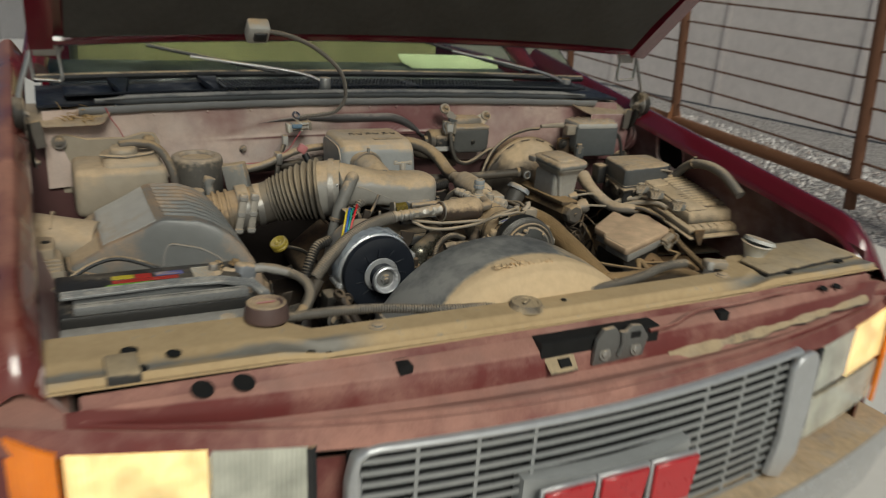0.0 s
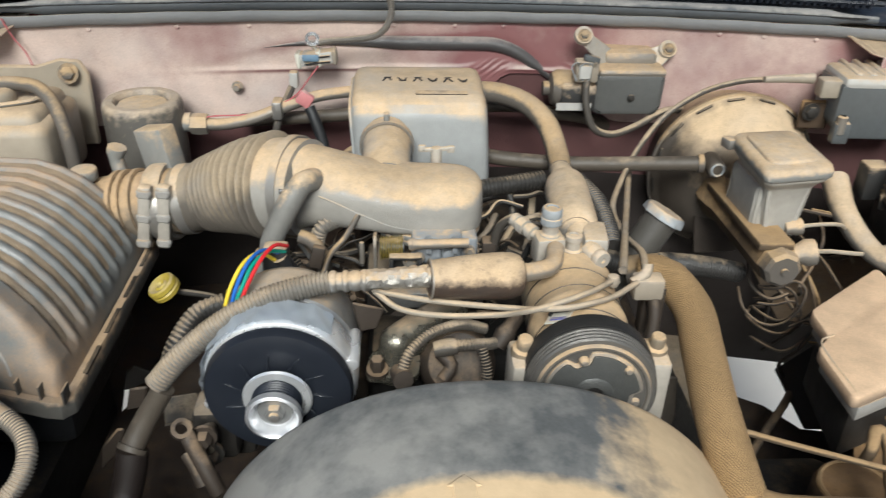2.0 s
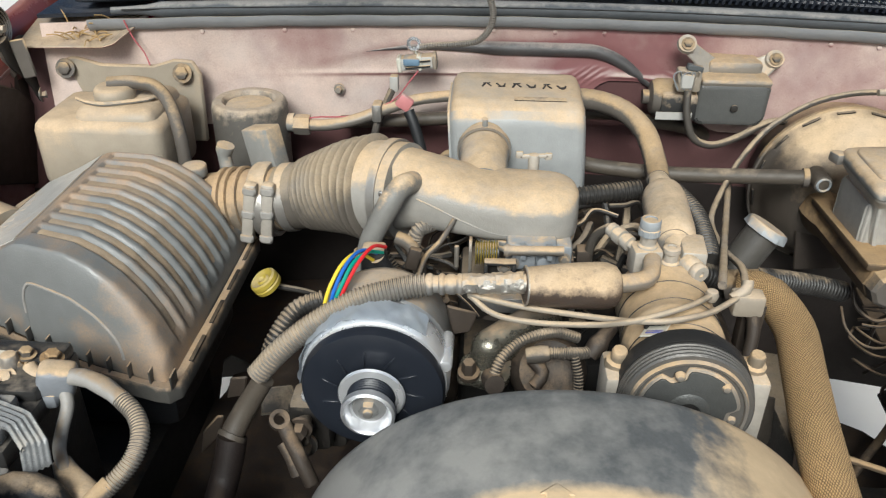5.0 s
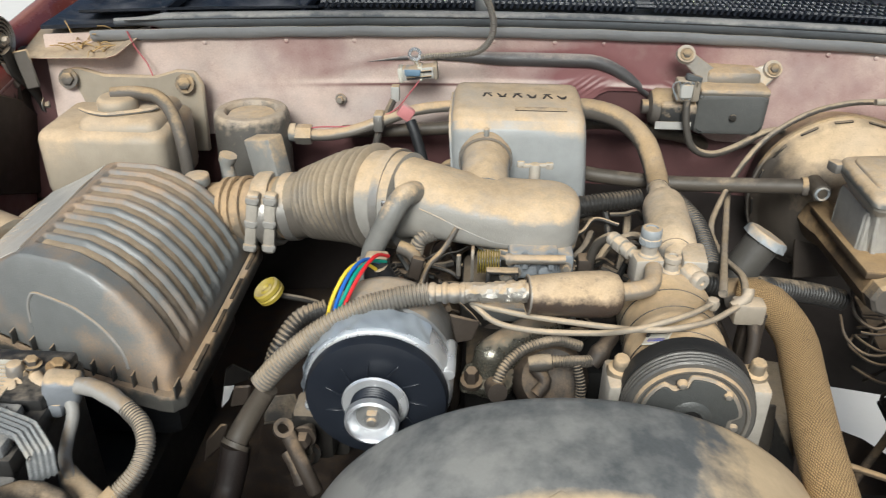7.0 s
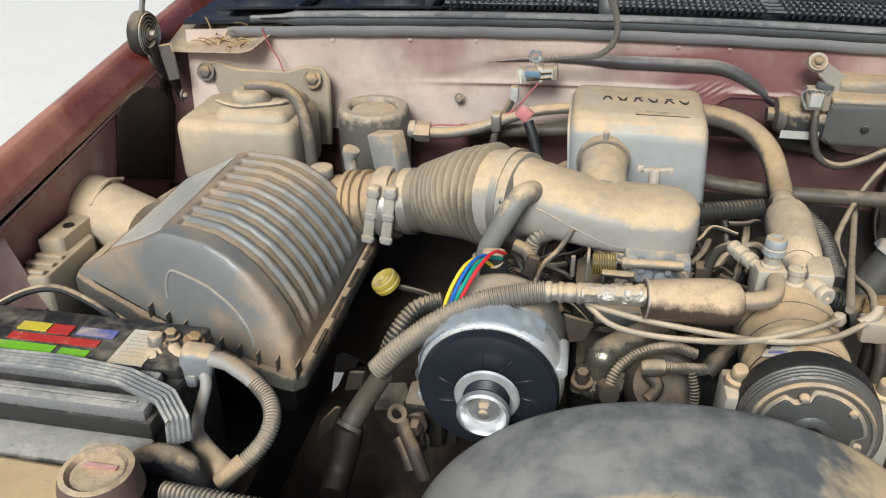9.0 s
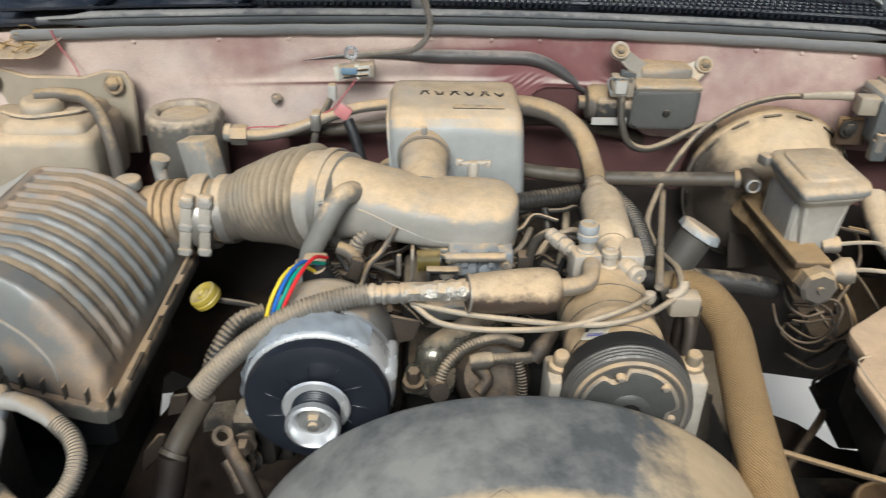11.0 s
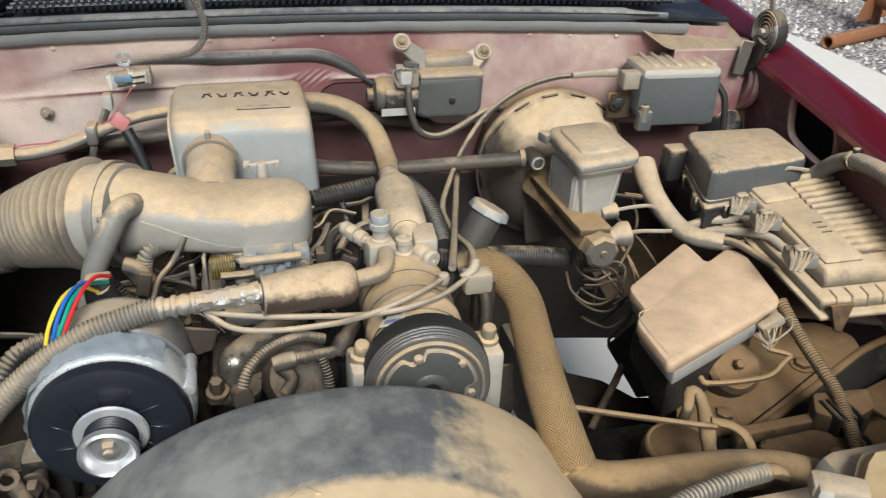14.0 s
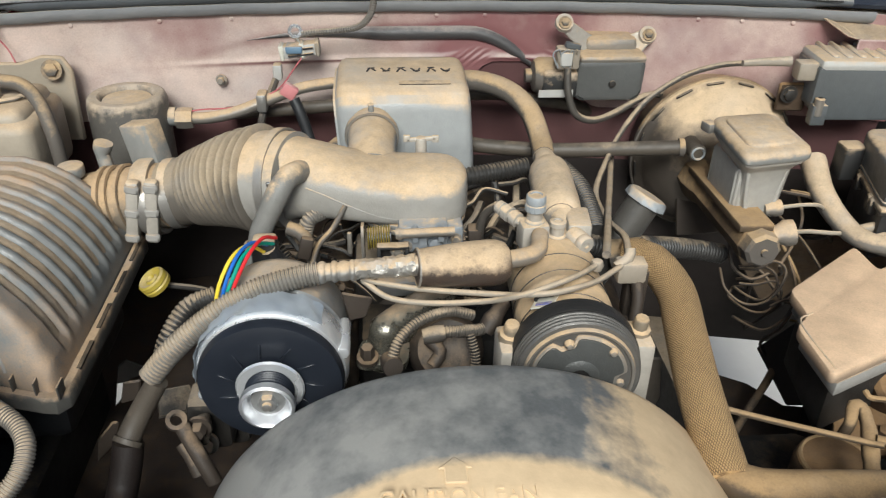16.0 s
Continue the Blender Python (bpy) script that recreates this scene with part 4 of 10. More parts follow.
# shelf brackets at the cowl's two corners
for sx in (-1, 1):
    for nm, corners in (("shelf_top", ((0.80, 1.11, 1.222), (0.81, 0.985, 1.188), (0.725, 0.99, 1.190), (0.685, 1.105, 1.224))), ("shelf_face", ((0.81, 0.985, 1.188), (0.725, 0.99, 1.190), (0.735, 1.01, 1.06), (0.81, 0.995, 1.05))), ("shelf_flap", ((0.725, 0.99, 1.190), (0.685, 1.105, 1.224), (0.660, 1.10, 1.232), (0.705, 0.99, 1.196)))):
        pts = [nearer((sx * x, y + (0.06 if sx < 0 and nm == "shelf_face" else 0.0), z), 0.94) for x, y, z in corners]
        for p in pts:
            if abs(p.x) > 0.745:
                p.x = sx * 0.822
        part(nm, plate(pts, 0.003), "paint_apron" if nm == "shelf_face" else "shelf", truck, "dusty maroon corner shelf")
for sx, n in ((-1, 26),):
    rnd = random.Random(3)
    b = bmesh.new()
    for i in range(n):
        p = Vector((sx * rnd.uniform(0.735, 0.80), rnd.uniform(1.0, 1.08), 0))
        p.z = 1.191 + 0.27 * (p.y - 0.985)
        d = Vector((rnd.uniform(-1, 1), rnd.uniform(-1, 1), rnd.uniform(-0.1, 0.35))).normalized() * rnd.uniform(0.02, 0.05)
        tube([p, p + d * 0.5 + Vector((0, 0, 0.004)), p + d], 0.0011, 4, into=b)
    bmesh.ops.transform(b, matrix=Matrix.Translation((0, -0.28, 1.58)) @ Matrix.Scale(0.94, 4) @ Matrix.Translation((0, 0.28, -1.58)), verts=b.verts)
    solo("straw_bits", b, "straw", "dry straw and twigs caught on the corner shelf", "straw", "stuff")

# hood, raised
HOOD_REAR, SLOPE = Vector((0, 0.87, 1.39)), radians(43)


def hood_at(u, v, lift=0.0):
    x = (-0.79 + 1.58 * u)
    s = 1.18 * v
    sag = 0.03 * (1 - (2 * u - 1) ** 2)
    return Vector((x, HOOD_REAR.y - s * math.cos(SLOPE) + (sag * 0.3 if v == 0 else 0) - math.sin(SLOPE) * (-lift), HOOD_REAR.z + s * math.sin(SLOPE) + sag * 0.8 + lift * math.cos(SLOPE)))


hood = part("hood", sheet(lambda u, v: hood_at(u, v, 0.028), 20, 10, 0.012, down=(0, -0.68, -0.73)), "paint_red", truck, "maroon hood panel held open")
part("hood_liner", sheet(lambda u, v: hood_at(0.035 + 0.93 * u, 0.03 + 0.94 * v, 0.0) + Vector((0, 0, 0.006 * math.sin(u * 40) * math.sin(v * 20))), 60, 30, 0.008, down=(0, -0.68, -0.73)), "liner", hood, "dark padded hood liner")
for u in (0.0, 0.985):
    part("hood_edge", sheet(lambda s, v, u=u: hood_at(u + 0.03 * s - 0.008, v, 0.010), 2, 10, 0.02, down=(0, -0.68, -0.73)), "paint_red", hood)
part("rear_edge", tube([hood_at(u, 0.0, 0.012) for u in (0.02, 0.2, 0.4, 0.6, 0.8, 0.98)], 0.012, 8), "paint_red", hood)
lampm = Vector((-0.346, 0.8, 1.439))
hl = part("hood_lamp", box((0.05, 0.035, 0.05), 0.008, 2, Matrix.Translation(lampm) @ Matrix.Rotation(SLOPE, 4, "X")), "grey_pale", hood, "grey under-hood lamp housing")
part("lamp_lens", box((0.03, 0.01, 0.026), 0.004, 2, Matrix.Translation(lampm + Vector((0.004, -0.014, -0.012))) @ Matrix.Rotation(SLOPE, 4, "X")), "black", hl)
# hinges with rolled clock springs
for sx in (-1, 1):
    c = Vector((sx * 0.838, 0.885, 1.246))
    b = bmesh.new()
    drum(c - Vector((sx * 0.014, 0, 0)), c + Vector((sx * 0.006, 0, 0)), 0.036, into=b)
    hinge = part("hood_hinge", b, "iron", truck, "hood hinge with a rolled clock spring")
    for r in (0.010, 0.016, 0.022, 0.028, 0.033):
        part("spring_coil", lathe([(r - 0.0012, 0), (r, 0.002), (r + 0.0012, 0)], c - Vector((sx * 0.014, 0, 0)), (-sx, 0, 0), 28), "metal_dusty", hinge)
    part("spring_pin", bolt(c - Vector((sx * 0.014, 0, 0)), (-sx, 0, 0), 0.006, 0.010), "metal_dusty", hinge)
    part("lower_arm", tube([c + Vector((-sx * 0.018, -0.005, -0.015)), c + Vector((-sx * 0.018, 0.006, -0.05)), c + Vector((-sx * 0.020, 0.030, -0.075)), c + Vector((-sx * 0.022, 0.046, -0.100)), c + Vector((-sx * 0.024, 0.055, -0.125))], 0.005, 12, flat=2.4), "iron", hinge, "dark curved hinge arm")
    part("strut", plate([c + Vector((-sx * 0.012, -0.018, -0.03)), c + Vector((-sx * 0.012, 0.000, -0.034)), c + Vector((-sx * 0.012, 0.020, -0.074)), c + Vector((-sx * 0.012, 0.004, -0.078))], 0.005), "metal_dusty", hinge)
    part("base_plate", lathe([(0, 0.004), (0.040, 0.005), (0.047, 0.008), (0.054, 0.004), (0.062, 0.006), (0.066, 0.0), (0.066, -0.006)], (sx * 0.832, 0.945, 1.155), (-sx, 0, 0), 36), "paint_apron" if sx > 0 else "low", hinge)
    part("arm_bolt", bolt(c + Vector((-sx * 0.026, 0.055, -0.12)), (-sx, 0, 0), 0.010, 0.010), "metal_dusty", hinge)
    frame_pts = [(0.799, 0.895, 1.318), (0.801, 0.895, 1.36), (0.797, 0.898, 1.402), (0.770, 0.90, 1.409), (0.738, 0.90, 1.404), (0.738, 0.90, 1.385), (0.746, 0.90, 1.368), (0.744, 0.90, 1.318), (0.770, 0.898, 1.316), (0.799, 0.895, 1.318)]
    part("hood_bracket", tube([(sx * x, y, z) for x, y, z in frame_pts], 0.0055, 10, flat=0.6), "silver_matt", hinge, "silvery open hinge bracket on the hood")
    part("bracket_web", plate([(sx * 0.797, 0.905, 1.365), (sx * 0.745, 0.905, 1.365), (sx * 0.740, 0.905, 1.404), (sx * 0.795, 0.905, 1.404)], 0.003), "metal_dusty", hinge)
    part("upper_arm", tube([c, c + Vector((-sx * 0.010, 0.004, 0.05)), c + Vector((-sx * 0.028, 0.008, 0.105)), (sx * 0.803, 0.895, 1.375)], 0.009, 10, flat=0.5), "silver_matt", hinge)
    part("link_arm", plate([c + Vector((-sx * 0.020, 0.01, -0.02)), c + Vector((-sx * 0.045, 0.01, -0.015)), c + Vector((-sx * 0.052, 0.01, -0.075)), c + Vector((-sx * 0.030, 0.01, -0.080))], 0.004), "rubber_tan", hinge)

# radiator support
def support_material():
    """Tan dust, rubbed down to bare grey along the groove at its two ends."""
    m, nt, bsdf = nodes_of("radiator support, dust rubbed off its groove")
    geo = nt.nodes.new("ShaderNodeNewGeometry")
    pos = geo.outputs["Position"]
    sep = nt.nodes.new("ShaderNodeSeparateXYZ")
    nt.links.new(pos, sep.inputs[0])
    big = noise_node(nt, 8.0, 5.0, 0.6, pos)
    mid = noise_node(nt, 48.0, 5.0, 0.65, pos)
    off = math_node(nt, "ABSOLUTE", math_node(nt, "SUBTRACT", sep.outputs[1], 0.040))
    bare = math_node(nt, "SUBTRACT", 0.022, off)
    bare = math_node(nt, "MULTIPLY_ADD", math_node(nt, "SUBTRACT", big, 0.5), 0.05, bare)
    bare = math_node(nt, "MULTIPLY_ADD", math_node(nt, "SUBTRACT", mid, 0.5), 0.025, bare)
    side = math_node(nt, "SUBTRACT", math_node(nt, "ABSOLUTE", math_node(nt, "ADD", sep.outputs[0], -0.02)), 0.36)
    bare = math_node(nt, "MULTIPLY", math_node(nt, "MULTIPLY", bare, 60.0, clamp=True), math_node(nt, "MULTIPLY", side, 14.0, clamp=True))
    bare = math_node(nt, "MAXIMUM", bare, math_node(nt, "MULTIPLY", math_node(nt, "SUBTRACT", mid, 0.60), 5.0, clamp=True))
    dcol = mix_node(nt, math_node(nt, "MULTIPLY_ADD", mid, 0.6, math_node(nt, "MULTIPLY", big, 0.5)), (0.31, 0.215, 0.11), (0.64, 0.47, 0.27))
    bcol = mix_node(nt, mid, (0.13, 0.135, 0.13), (0.27, 0.275, 0.26))
    nt.links.new(mix_node(nt, math_node(nt, "MULTIPLY", bare, 0.85), dcol, bcol), bsdf.inputs["Base Color"])
    nt.links.new(math_node(nt, "MULTIPLY_ADD", bare, -0.4, 0.92), bsdf.inputs["Roughness"])
    bump = nt.nodes.new("ShaderNodeBump")
    bump.inputs["Strength"].default_value = 0.3
    bump.inputs["Distance"].default_value = 0.0015
    nt.links.new(mid, bump.inputs["Height"])
    nt.links.new(bump.outputs[0], bsdf.inputs["Normal"])
    return m


M["support_bare"] = support_material()


def support_top(u, v):
    x = -0.818 + 1.636 * u
    end = min(1.0, max(0.0, (abs(x) - 0.44) / 0.06))
    back = 0.095 + 0.065 * end * (1 if x < 0 else 0.9)
    y = 0.0 + back * v
    z = 1.052
    if v < 0.42:
        z -= 0.014 * (1 - end * 0.7) * math.sin(max(0, min(1, (v - 0.06) / 0.34)) * math.pi) ** 0.7 if v > 0.06 else 0.0
    if v > 0.95:
        z -= 0.012
    if v < 0.05:
        z -= 0.010
    return Vector((x, y - 0.012 * (1 - (x / 0.8) ** 2) + 0.012, z + 0.006 * end))


support = part("radiator_support", sheet(support_top, 120, 26, 0.003), "support_bare", truck, "radiator support panel thick with tan dust, bare grey in its groove", sharp=50)
part("support_lip", sheet(lambda u, v: Vector((-0.78 + 1.56 * u, 0.004 - 0.014 * v, 1.042 - 0.03 * v)), 40, 3, 0.003, down=(0, 1, 0)), "paint_front", support)
for x, y, r in ((-0.709, 0.085, 0.012), (-0.652, 0.058, 0.011), (-0.70, 0.032, 0.010), (0.566, 0.035, 0.008), (0.585, 0.045, 0.008), (0.735, 0.05, 0.010), (0.025, 0.062, 0.005), (-0.46, 0.02, 0.007), (-0.43, 0.02, 0.008)):
    part("hole", lathe([(0, 0), (r, 0), (r, 0.0015), (0, 0.0015)], (x, y, support_top((x + 0.8) / 1.6, min(1, y / 0.1)).z + 0.0012), (0, 0, 1), 16), "void", support)
def dust_ledge(u, v):
    x = 0.19 + 0.58 * u
    wave = 0.003 * math.sin(41 * x) + 0.002 * math.sin(97 * x + 1)
    return Vector((x, -0.071 + 0.078 * (x - 0.2) + (0.006 + wave) * (1 - v) + 0.040 * v, 0.972 + 0.052 * (x - 0.2) - 0.012 * (1 - v) ** 2 + 0.014 * v))


part("front_ledge", sheet(dust_ledge, 60, 6, 0.003), "support", support, "ledge thick with tan dust")
part("pressed_edge", tube([(0.139, -0.045, 1.025), (0.196, -0.042, 1.027), (0.237, -0.038, 1.04), (0.275, -0.034, 1.044), (0.368, -0.03, 1.042), (0.512, -0.022, 1.046)], 0.0035, 8), "paint_front", support)
for x, y in ((-0.335, 0.066), (0.42, 0.072)):
    part("support_bolt", bolt((x, y, 1.052), (0, 0, 1), 0.010, 0.006), "tan", support)
part("oval_boss", lathe([(0, 0.007), (0.020, 0.007), (0.022, 0.009), (0.027, 0.009), (0.031, 0.0), (0.033, -0.002)], (-0.055, 0.062, 1.052), (0, 0, 1), 28), "support", support)
part("boss_slot", box((0.024, 0.006, 0.006), 0.002, 1, Matrix.Translation((-0.055, 0.062, 1.061)) @ Matrix.Rotation(0.6, 4, "Z")), "support", support)
part("support_bracket", span((-0.745, 0.01, 1.045), (-0.700, 0.075, 1.064), 0.004), "support", support)
part("right_plate", slab([(0.50, 0.03), (0.80, 0.06), (0.80, 0.17), (0.62, 0.165), (0.50, 0.105)], 1.056, 1.066, 0.003), "support", support)
# radiator tray behind, running under the shroud's front
radiator = thing("radiator", (0, 0.12, 0.45), "radiator with dust-covered top tank and red-brown cap", "radiator")
part("top_tank", span((-0.47, 0.085, 0.98), (0.46, 0.155, 1.022), 0.008), "tan", radiator)
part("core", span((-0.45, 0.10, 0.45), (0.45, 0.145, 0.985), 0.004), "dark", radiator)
for x in (-0.30, -0.05, 0.22):
    part("tray_rib", span((x, 0.088, 1.015), (x + 0.006, 0.165, 1.034), 0.002), "tan", truck)


# panel between support and grille, and the bowed front
def front_y(x):
    return -0.105 + 0.16 * x * x


FRONT = [(0.0, 1.030), (0.12, 1.024), (0.30, 1.014), (0.36, 0.998), (0.42, 0.972), (0.60, 0.964), (0.74, 0.968), (0.86, 0.972), (0.95, 0.970), (1.0, 0.960)]


def filler(u, v):
    x = -0.80 + 1.60 * u
    k = v * (len(FRONT) - 1)
    i = min(int(k), len(FRONT) - 2)
    s = FRONT[i][0] + (FRONT[i + 1][0] - FRONT[i][0]) * (k - i)
    z = FRONT[i][1] + (FRONT[i + 1][1] - FRONT[i][1]) * (k - i)
    rise = (0.004 if x > 0 else 0.044) * (abs(x) / 0.8) ** 2
    return Vector((x, -0.010 + (front_y(x) + 0.010) * s, z + rise * s))


part("front_panel", sheet(filler, 90, 36, 0.003), "paint_front", truck, "dusty maroon panel above the grille", sharp=45)
for x in (-0.325, 0.33):
    part("panel_notch", span((x - 0.012, -0.034, 1.005), (x + 0.012, -0.004, 1.0285), 0.002), "void", truck)
for x in (-0.625, -0.568):
    part("panel_hole", lathe([(0, 0), (0.016, 0), (0.016, 0.002), (0, 0.002)], (x, -0.012, 1.0335), (0, -0.3, 1), 18), "void", truck)
for x in (0.62, 0.66):
    part("panel_hole", lathe([(0, 0), (0.009, 0), (0.009, 0.002), (0, 0.002)], (x, -0.014, 1.0335), (0, -0.3, 1), 18), "void", truck)
# latch in its recess
part("latch_recess", span((-0.085, -0.042, 0.972), (0.165, -0.006, 1.0315), 0.003), "void", truck)
latch = part("hood_latch", slab([(0.015, 0.980), (0.122, 0.985), (0.130, 1.020), (0.112, 1.044), (0.092, 1.046), (0.078, 1.034), (0.066, 1.035), (0.054, 1.048), (0.032, 1.046), (0.018, 1.026)], 0.0, 0.010, 0.002, None, Matrix.Translation((0, -0.045, 0)) @ Matrix.Rotation(radians(90), 4, "X")), "grey_dark", truck, "dusty grey hood latch plate")
part("latch_ridge", tube([(0.068, -0.057, 1.040), (0.072, -0.058, 1.015), (0.066, -0.057, 0.995)], 0.005, 8), "grey_dark", latch)
for x in (0.038, 0.104):
    part("latch_rivet", bolt((x, -0.0555, 1.000), (0, -1, 0.2), 0.008, 0.005), "metal_dusty", latch)
part("latch_slot", box((0.022, 0.004, 0.012), 0.001, 1, Matrix.Translation((0.100, -0.0545, 1.028))), "void", latch)
b = bmesh.new()
plate([(-0.08, -0.02, 1.022), (-0.015, -0.02, 1.022), (-0.02, -0.065, 0.985), (-0.075, -0.065, 0.985)], 0.004, b)
part("catch_bracket", b, "support", truck, "tan sheet-metal catch bracket")
part("catch_hole", box((0.022, 0.016, 0.003), 0.0, 1, Matrix.Translation((-0.044, -0.055, 0.9975)) @ Matrix.Rotation(radians(39), 4, "X")), "void", truck)


# front face: header skin, grille, lamps, bumper
def face_skin(u, v):
    x = -0.97 + 1.94 * u
    wrap = 4.0 * max(0.0, abs(x) - 0.85) ** 2
    return Vector((x, front_y(x) - 0.006 - 0.012 * v + wrap, 0.964 + (0.002 if x > 0 else 0.040) * (min(0.86, abs(x)) / 0.8) ** 2 - (0.026 + 0.012 * abs(x)) * v))


for sx in (-1, 1):
    part("nose_corner", sheet(lambda u, v: Vector((sx * (0.795 + 0.175 * u), front_y(0.795 + 0.175 * u) - 0.006 + 4.0 * max(0.0, 0.175 * u - 0.055) ** 2 + 0.075 * v, 0.966 + (0.038 if sx < 0 else 0.0) + 0.010 * u + 0.022 * v)), 12, 6, 0.004), "paint_front", truck, "dusty maroon nose corner")
    part("lamp_surround", sheet(lambda u, v: Vector((sx * (0.872 + 0.098 * u), front_y(0.872 + 0.098 * u) - 0.012 + 4.0 * (0.022 + 0.098 * u) ** 2, 0.975 - 0.33 * v)), 8, 4, 0.004, down=(0, 1, 0)), "paint_front", truck)
part("header_skin", sheet(face_skin, 60, 5, 0.004, down=(0, 1, 0)), "paint_front", truck)
part("front_fascia", sheet(lambda u, v: Vector((-0.9 + 1.8 * u, front_y(-0.9 + 1.8 * u) + 0.03, 0.90 - 0.36 * v)), 40, 4, 0.004, down=(0, 1, 0)), "paint_front", truck)


def frame_point(x, z):
    return Vector((x, front_y(x) - 0.022, z))


grille = part("grille", sheet(lambda u, v: frame_point(-0.43 + 0.98 * u, 0.930 - 0.30 * v) + Vector((0, 0.03, 0)), 20, 4, 0.004, down=(0, 1, 0)), "grille_dark", truck, "silver slatted grille")


def surround(u, v):
    """The flat left upright and thin top of the surround, in one sweep."""
    line = [(-0.424, 0.62), (-0.428, 0.70), (-0.428, 0.905), (-0.424, 0.925), (-0.410, 0.936), (-0.39, 0.939), (-0.2, 0.938), (0.035, 0.938), (0.30, 0.942), (0.50, 0.944)]
    k = u * (len(line) - 1)
    i = min(int(k), len(line) - 2)
    x, z = (line[i][n] + (line[i + 1][n] - line[i][n]) * (k - i) for n in (0, 1))
    a, c = Vector((line[max(i - 1, 0)][0], line[max(i - 1, 0)][1])), Vector((line[min(i + 2, len(line) - 1)][0], line[min(i + 2, len(line) - 1)][1]))
    d = (c - a).normalized()
    w = (0.011 if z < 0.90 else 0.007) * (2 * v - 1)
    return frame_point(x - d.y * w, z + d.x * w) + Vector((0, -0.006 * (1 - (2 * v - 1) ** 2), 0))


part("grille_frame", sheet(surround, 90, 6, 0.018, down=(0, 1, 0)), "grille_silver", grille, "satin silver grille surround", sharp=60)
for k in range(14):
    z = 0.919 - 0.0205 * k
    part("slat", sheet(lambda u, v: frame_point(-0.418 + 0.925 * u, z - 0.0085 * v) + Vector((0, 0.004 + 0.002 * v, 0)), 24, 2, 0.004, down=(0, 1, 0.1)), "slat", grille)
for x in (-0.33, -0.23, -0.13, 0.24, 0.34, 0.44):
    part("slat_tie", plate([frame_point(x - 0.003, 0.935) + Vector((0, 0.010, 0)), frame_point(x + 0.003, 0.935) + Vector((0, 0.010, 0)), frame_point(x + 0.003, 0.64) + Vector((0, 0.010, 0)), frame_point(x - 0.003, 0.64) + Vector((0, 0.010, 0))], 0.004, bevel=0), "slat", grille)
part("frame_end", plate([(0.470, -0.088, 0.918), (0.488, -0.088, 0.940), (0.515, -0.084, 0.946), (0.538, -0.080, 0.940), (0.552, -0.078, 0.918), (0.556, -0.078, 0.80), (0.548, -0.078, 0.70), (0.50, -0.086, 0.66), (0.455, -0.092, 0.68), (0.478, -0.089, 0.76)], 0.016, bevel=0.003), "grille_silver", grille, "broad silver end of the surround")
# emblem: three slanted red shapes with bright rims on a grey block
ex = 0.024
part("emblem_block", sheet(lambda u, v: Vector((ex - 0.175 + 0.35 * u, front_y(ex) - 0.045 + 0.02 * (2 * u - 1) ** 2, 0.842 - 0.115 * v)), 10, 3, 0.03, down=(0, 1, 0)), "slat", grille)
for k in range(3):
    x = ex - 0.112 + 0.112 * k
    for grow, dy, mat in ((0.006, 0.0, "grille_silver"), (0.0, -0.007, "emblem_red")):
        w, h = 0.049 + grow, 0.043 + grow
        b = bmesh.new()
        y = front_y(ex) - 0.056 + dy
        plate([(x - w + 0.006, y, 0.790 - h), (x + w - 0.006, y, 0.790 - h), (x + w + 0.006, y, 0.790 + h), (x - w + 0.006, y, 0.790 + h)], 0.008, b)
        part("emblem_shape" if mat == "emblem_red" else "emblem_rim", b, mat, grille)

for sx in (-1, 1):
    def lamp_pt(x, z, d=0.0, sx=sx):
        return Vector((x, front_y(x) - 0.012 - d, z))
    lo, hi, dz = (0.49, 0.812, 0.030) if sx < 0 else (0.588, 0.90, 0.006)
    xs = (lo, (lo + hi) / 2 + 0.02, hi)
    lamp = part("headlamp", sheet(lambda u, v: lamp_pt(sx * (lo + (hi - lo) * u), 0.925 + dz + 0.01 * u - 0.20 * v) + Vector((0, 0.025, 0)), 12, 4, 0.006, down=(0, 1, 0)), "chrome", truck, "rectangular headlamp with ribbed clear lenses")
    for a, c, z0, z1, mat in ((lo + 0.005, lo + 0.135, 0.925, 0.815, "lens_clear"), (lo + 0.140, hi - 0.005, 0.935, 0.815, "lens_glow"), (lo + 0.005, hi - 0.005, 0.800, 0.705, "lens_clear")):
        ln = part("lens", sheet(lambda u, v: lamp_pt(sx * (a + (c - a) * u), z0 + dz + 0.008 * u + (z1 - z0) * v, 0.006), 16, 6, 0.006, down=(0, 1, 0)), mat, lamp)
    part("corner_lens", sheet(lambda u, v: lamp_pt(sx * (hi + 0.003 + 0.060 * u), 0.950 + dz + 0.02 * u - 0.25 * v, 0.018) + Vector((0, 0.02 * u * u, 0)), 10, 3, 0.01, down=(0, 1, 0)), "lens_amber", lamp, "amber corner lens")
    part("lamp_bezel", tube([lamp_pt(sx * x, z, 0.002) for x, z in ((lo, 0.735 + dz), (lo - 0.002, 0.83 + dz), (lo, 0.925 + dz))], 0.008, 6), "black", lamp)
bump = part("bumper", sheet(lambda u, v: Vector((-0.98 + 1.96 * u, -0.18 + 0.16 * (-0.98 + 1.96 * u) ** 2 + 0.05 * abs(v - 0.35), 0.66 - 0.20 * v)), 40, 8, 0.006, down=(0, 1, 0)), "chrome", truck, "chromed steel front bumper")
part("bumper_step", sheet(lambda u, v: Vector((-0.96 + 1.92 * u, -0.18 + 0.16 * (-0.96 + 1.92 * u) ** 2 + 0.10 * v, 0.662)), 40, 3, 0.006), "tan", bump)
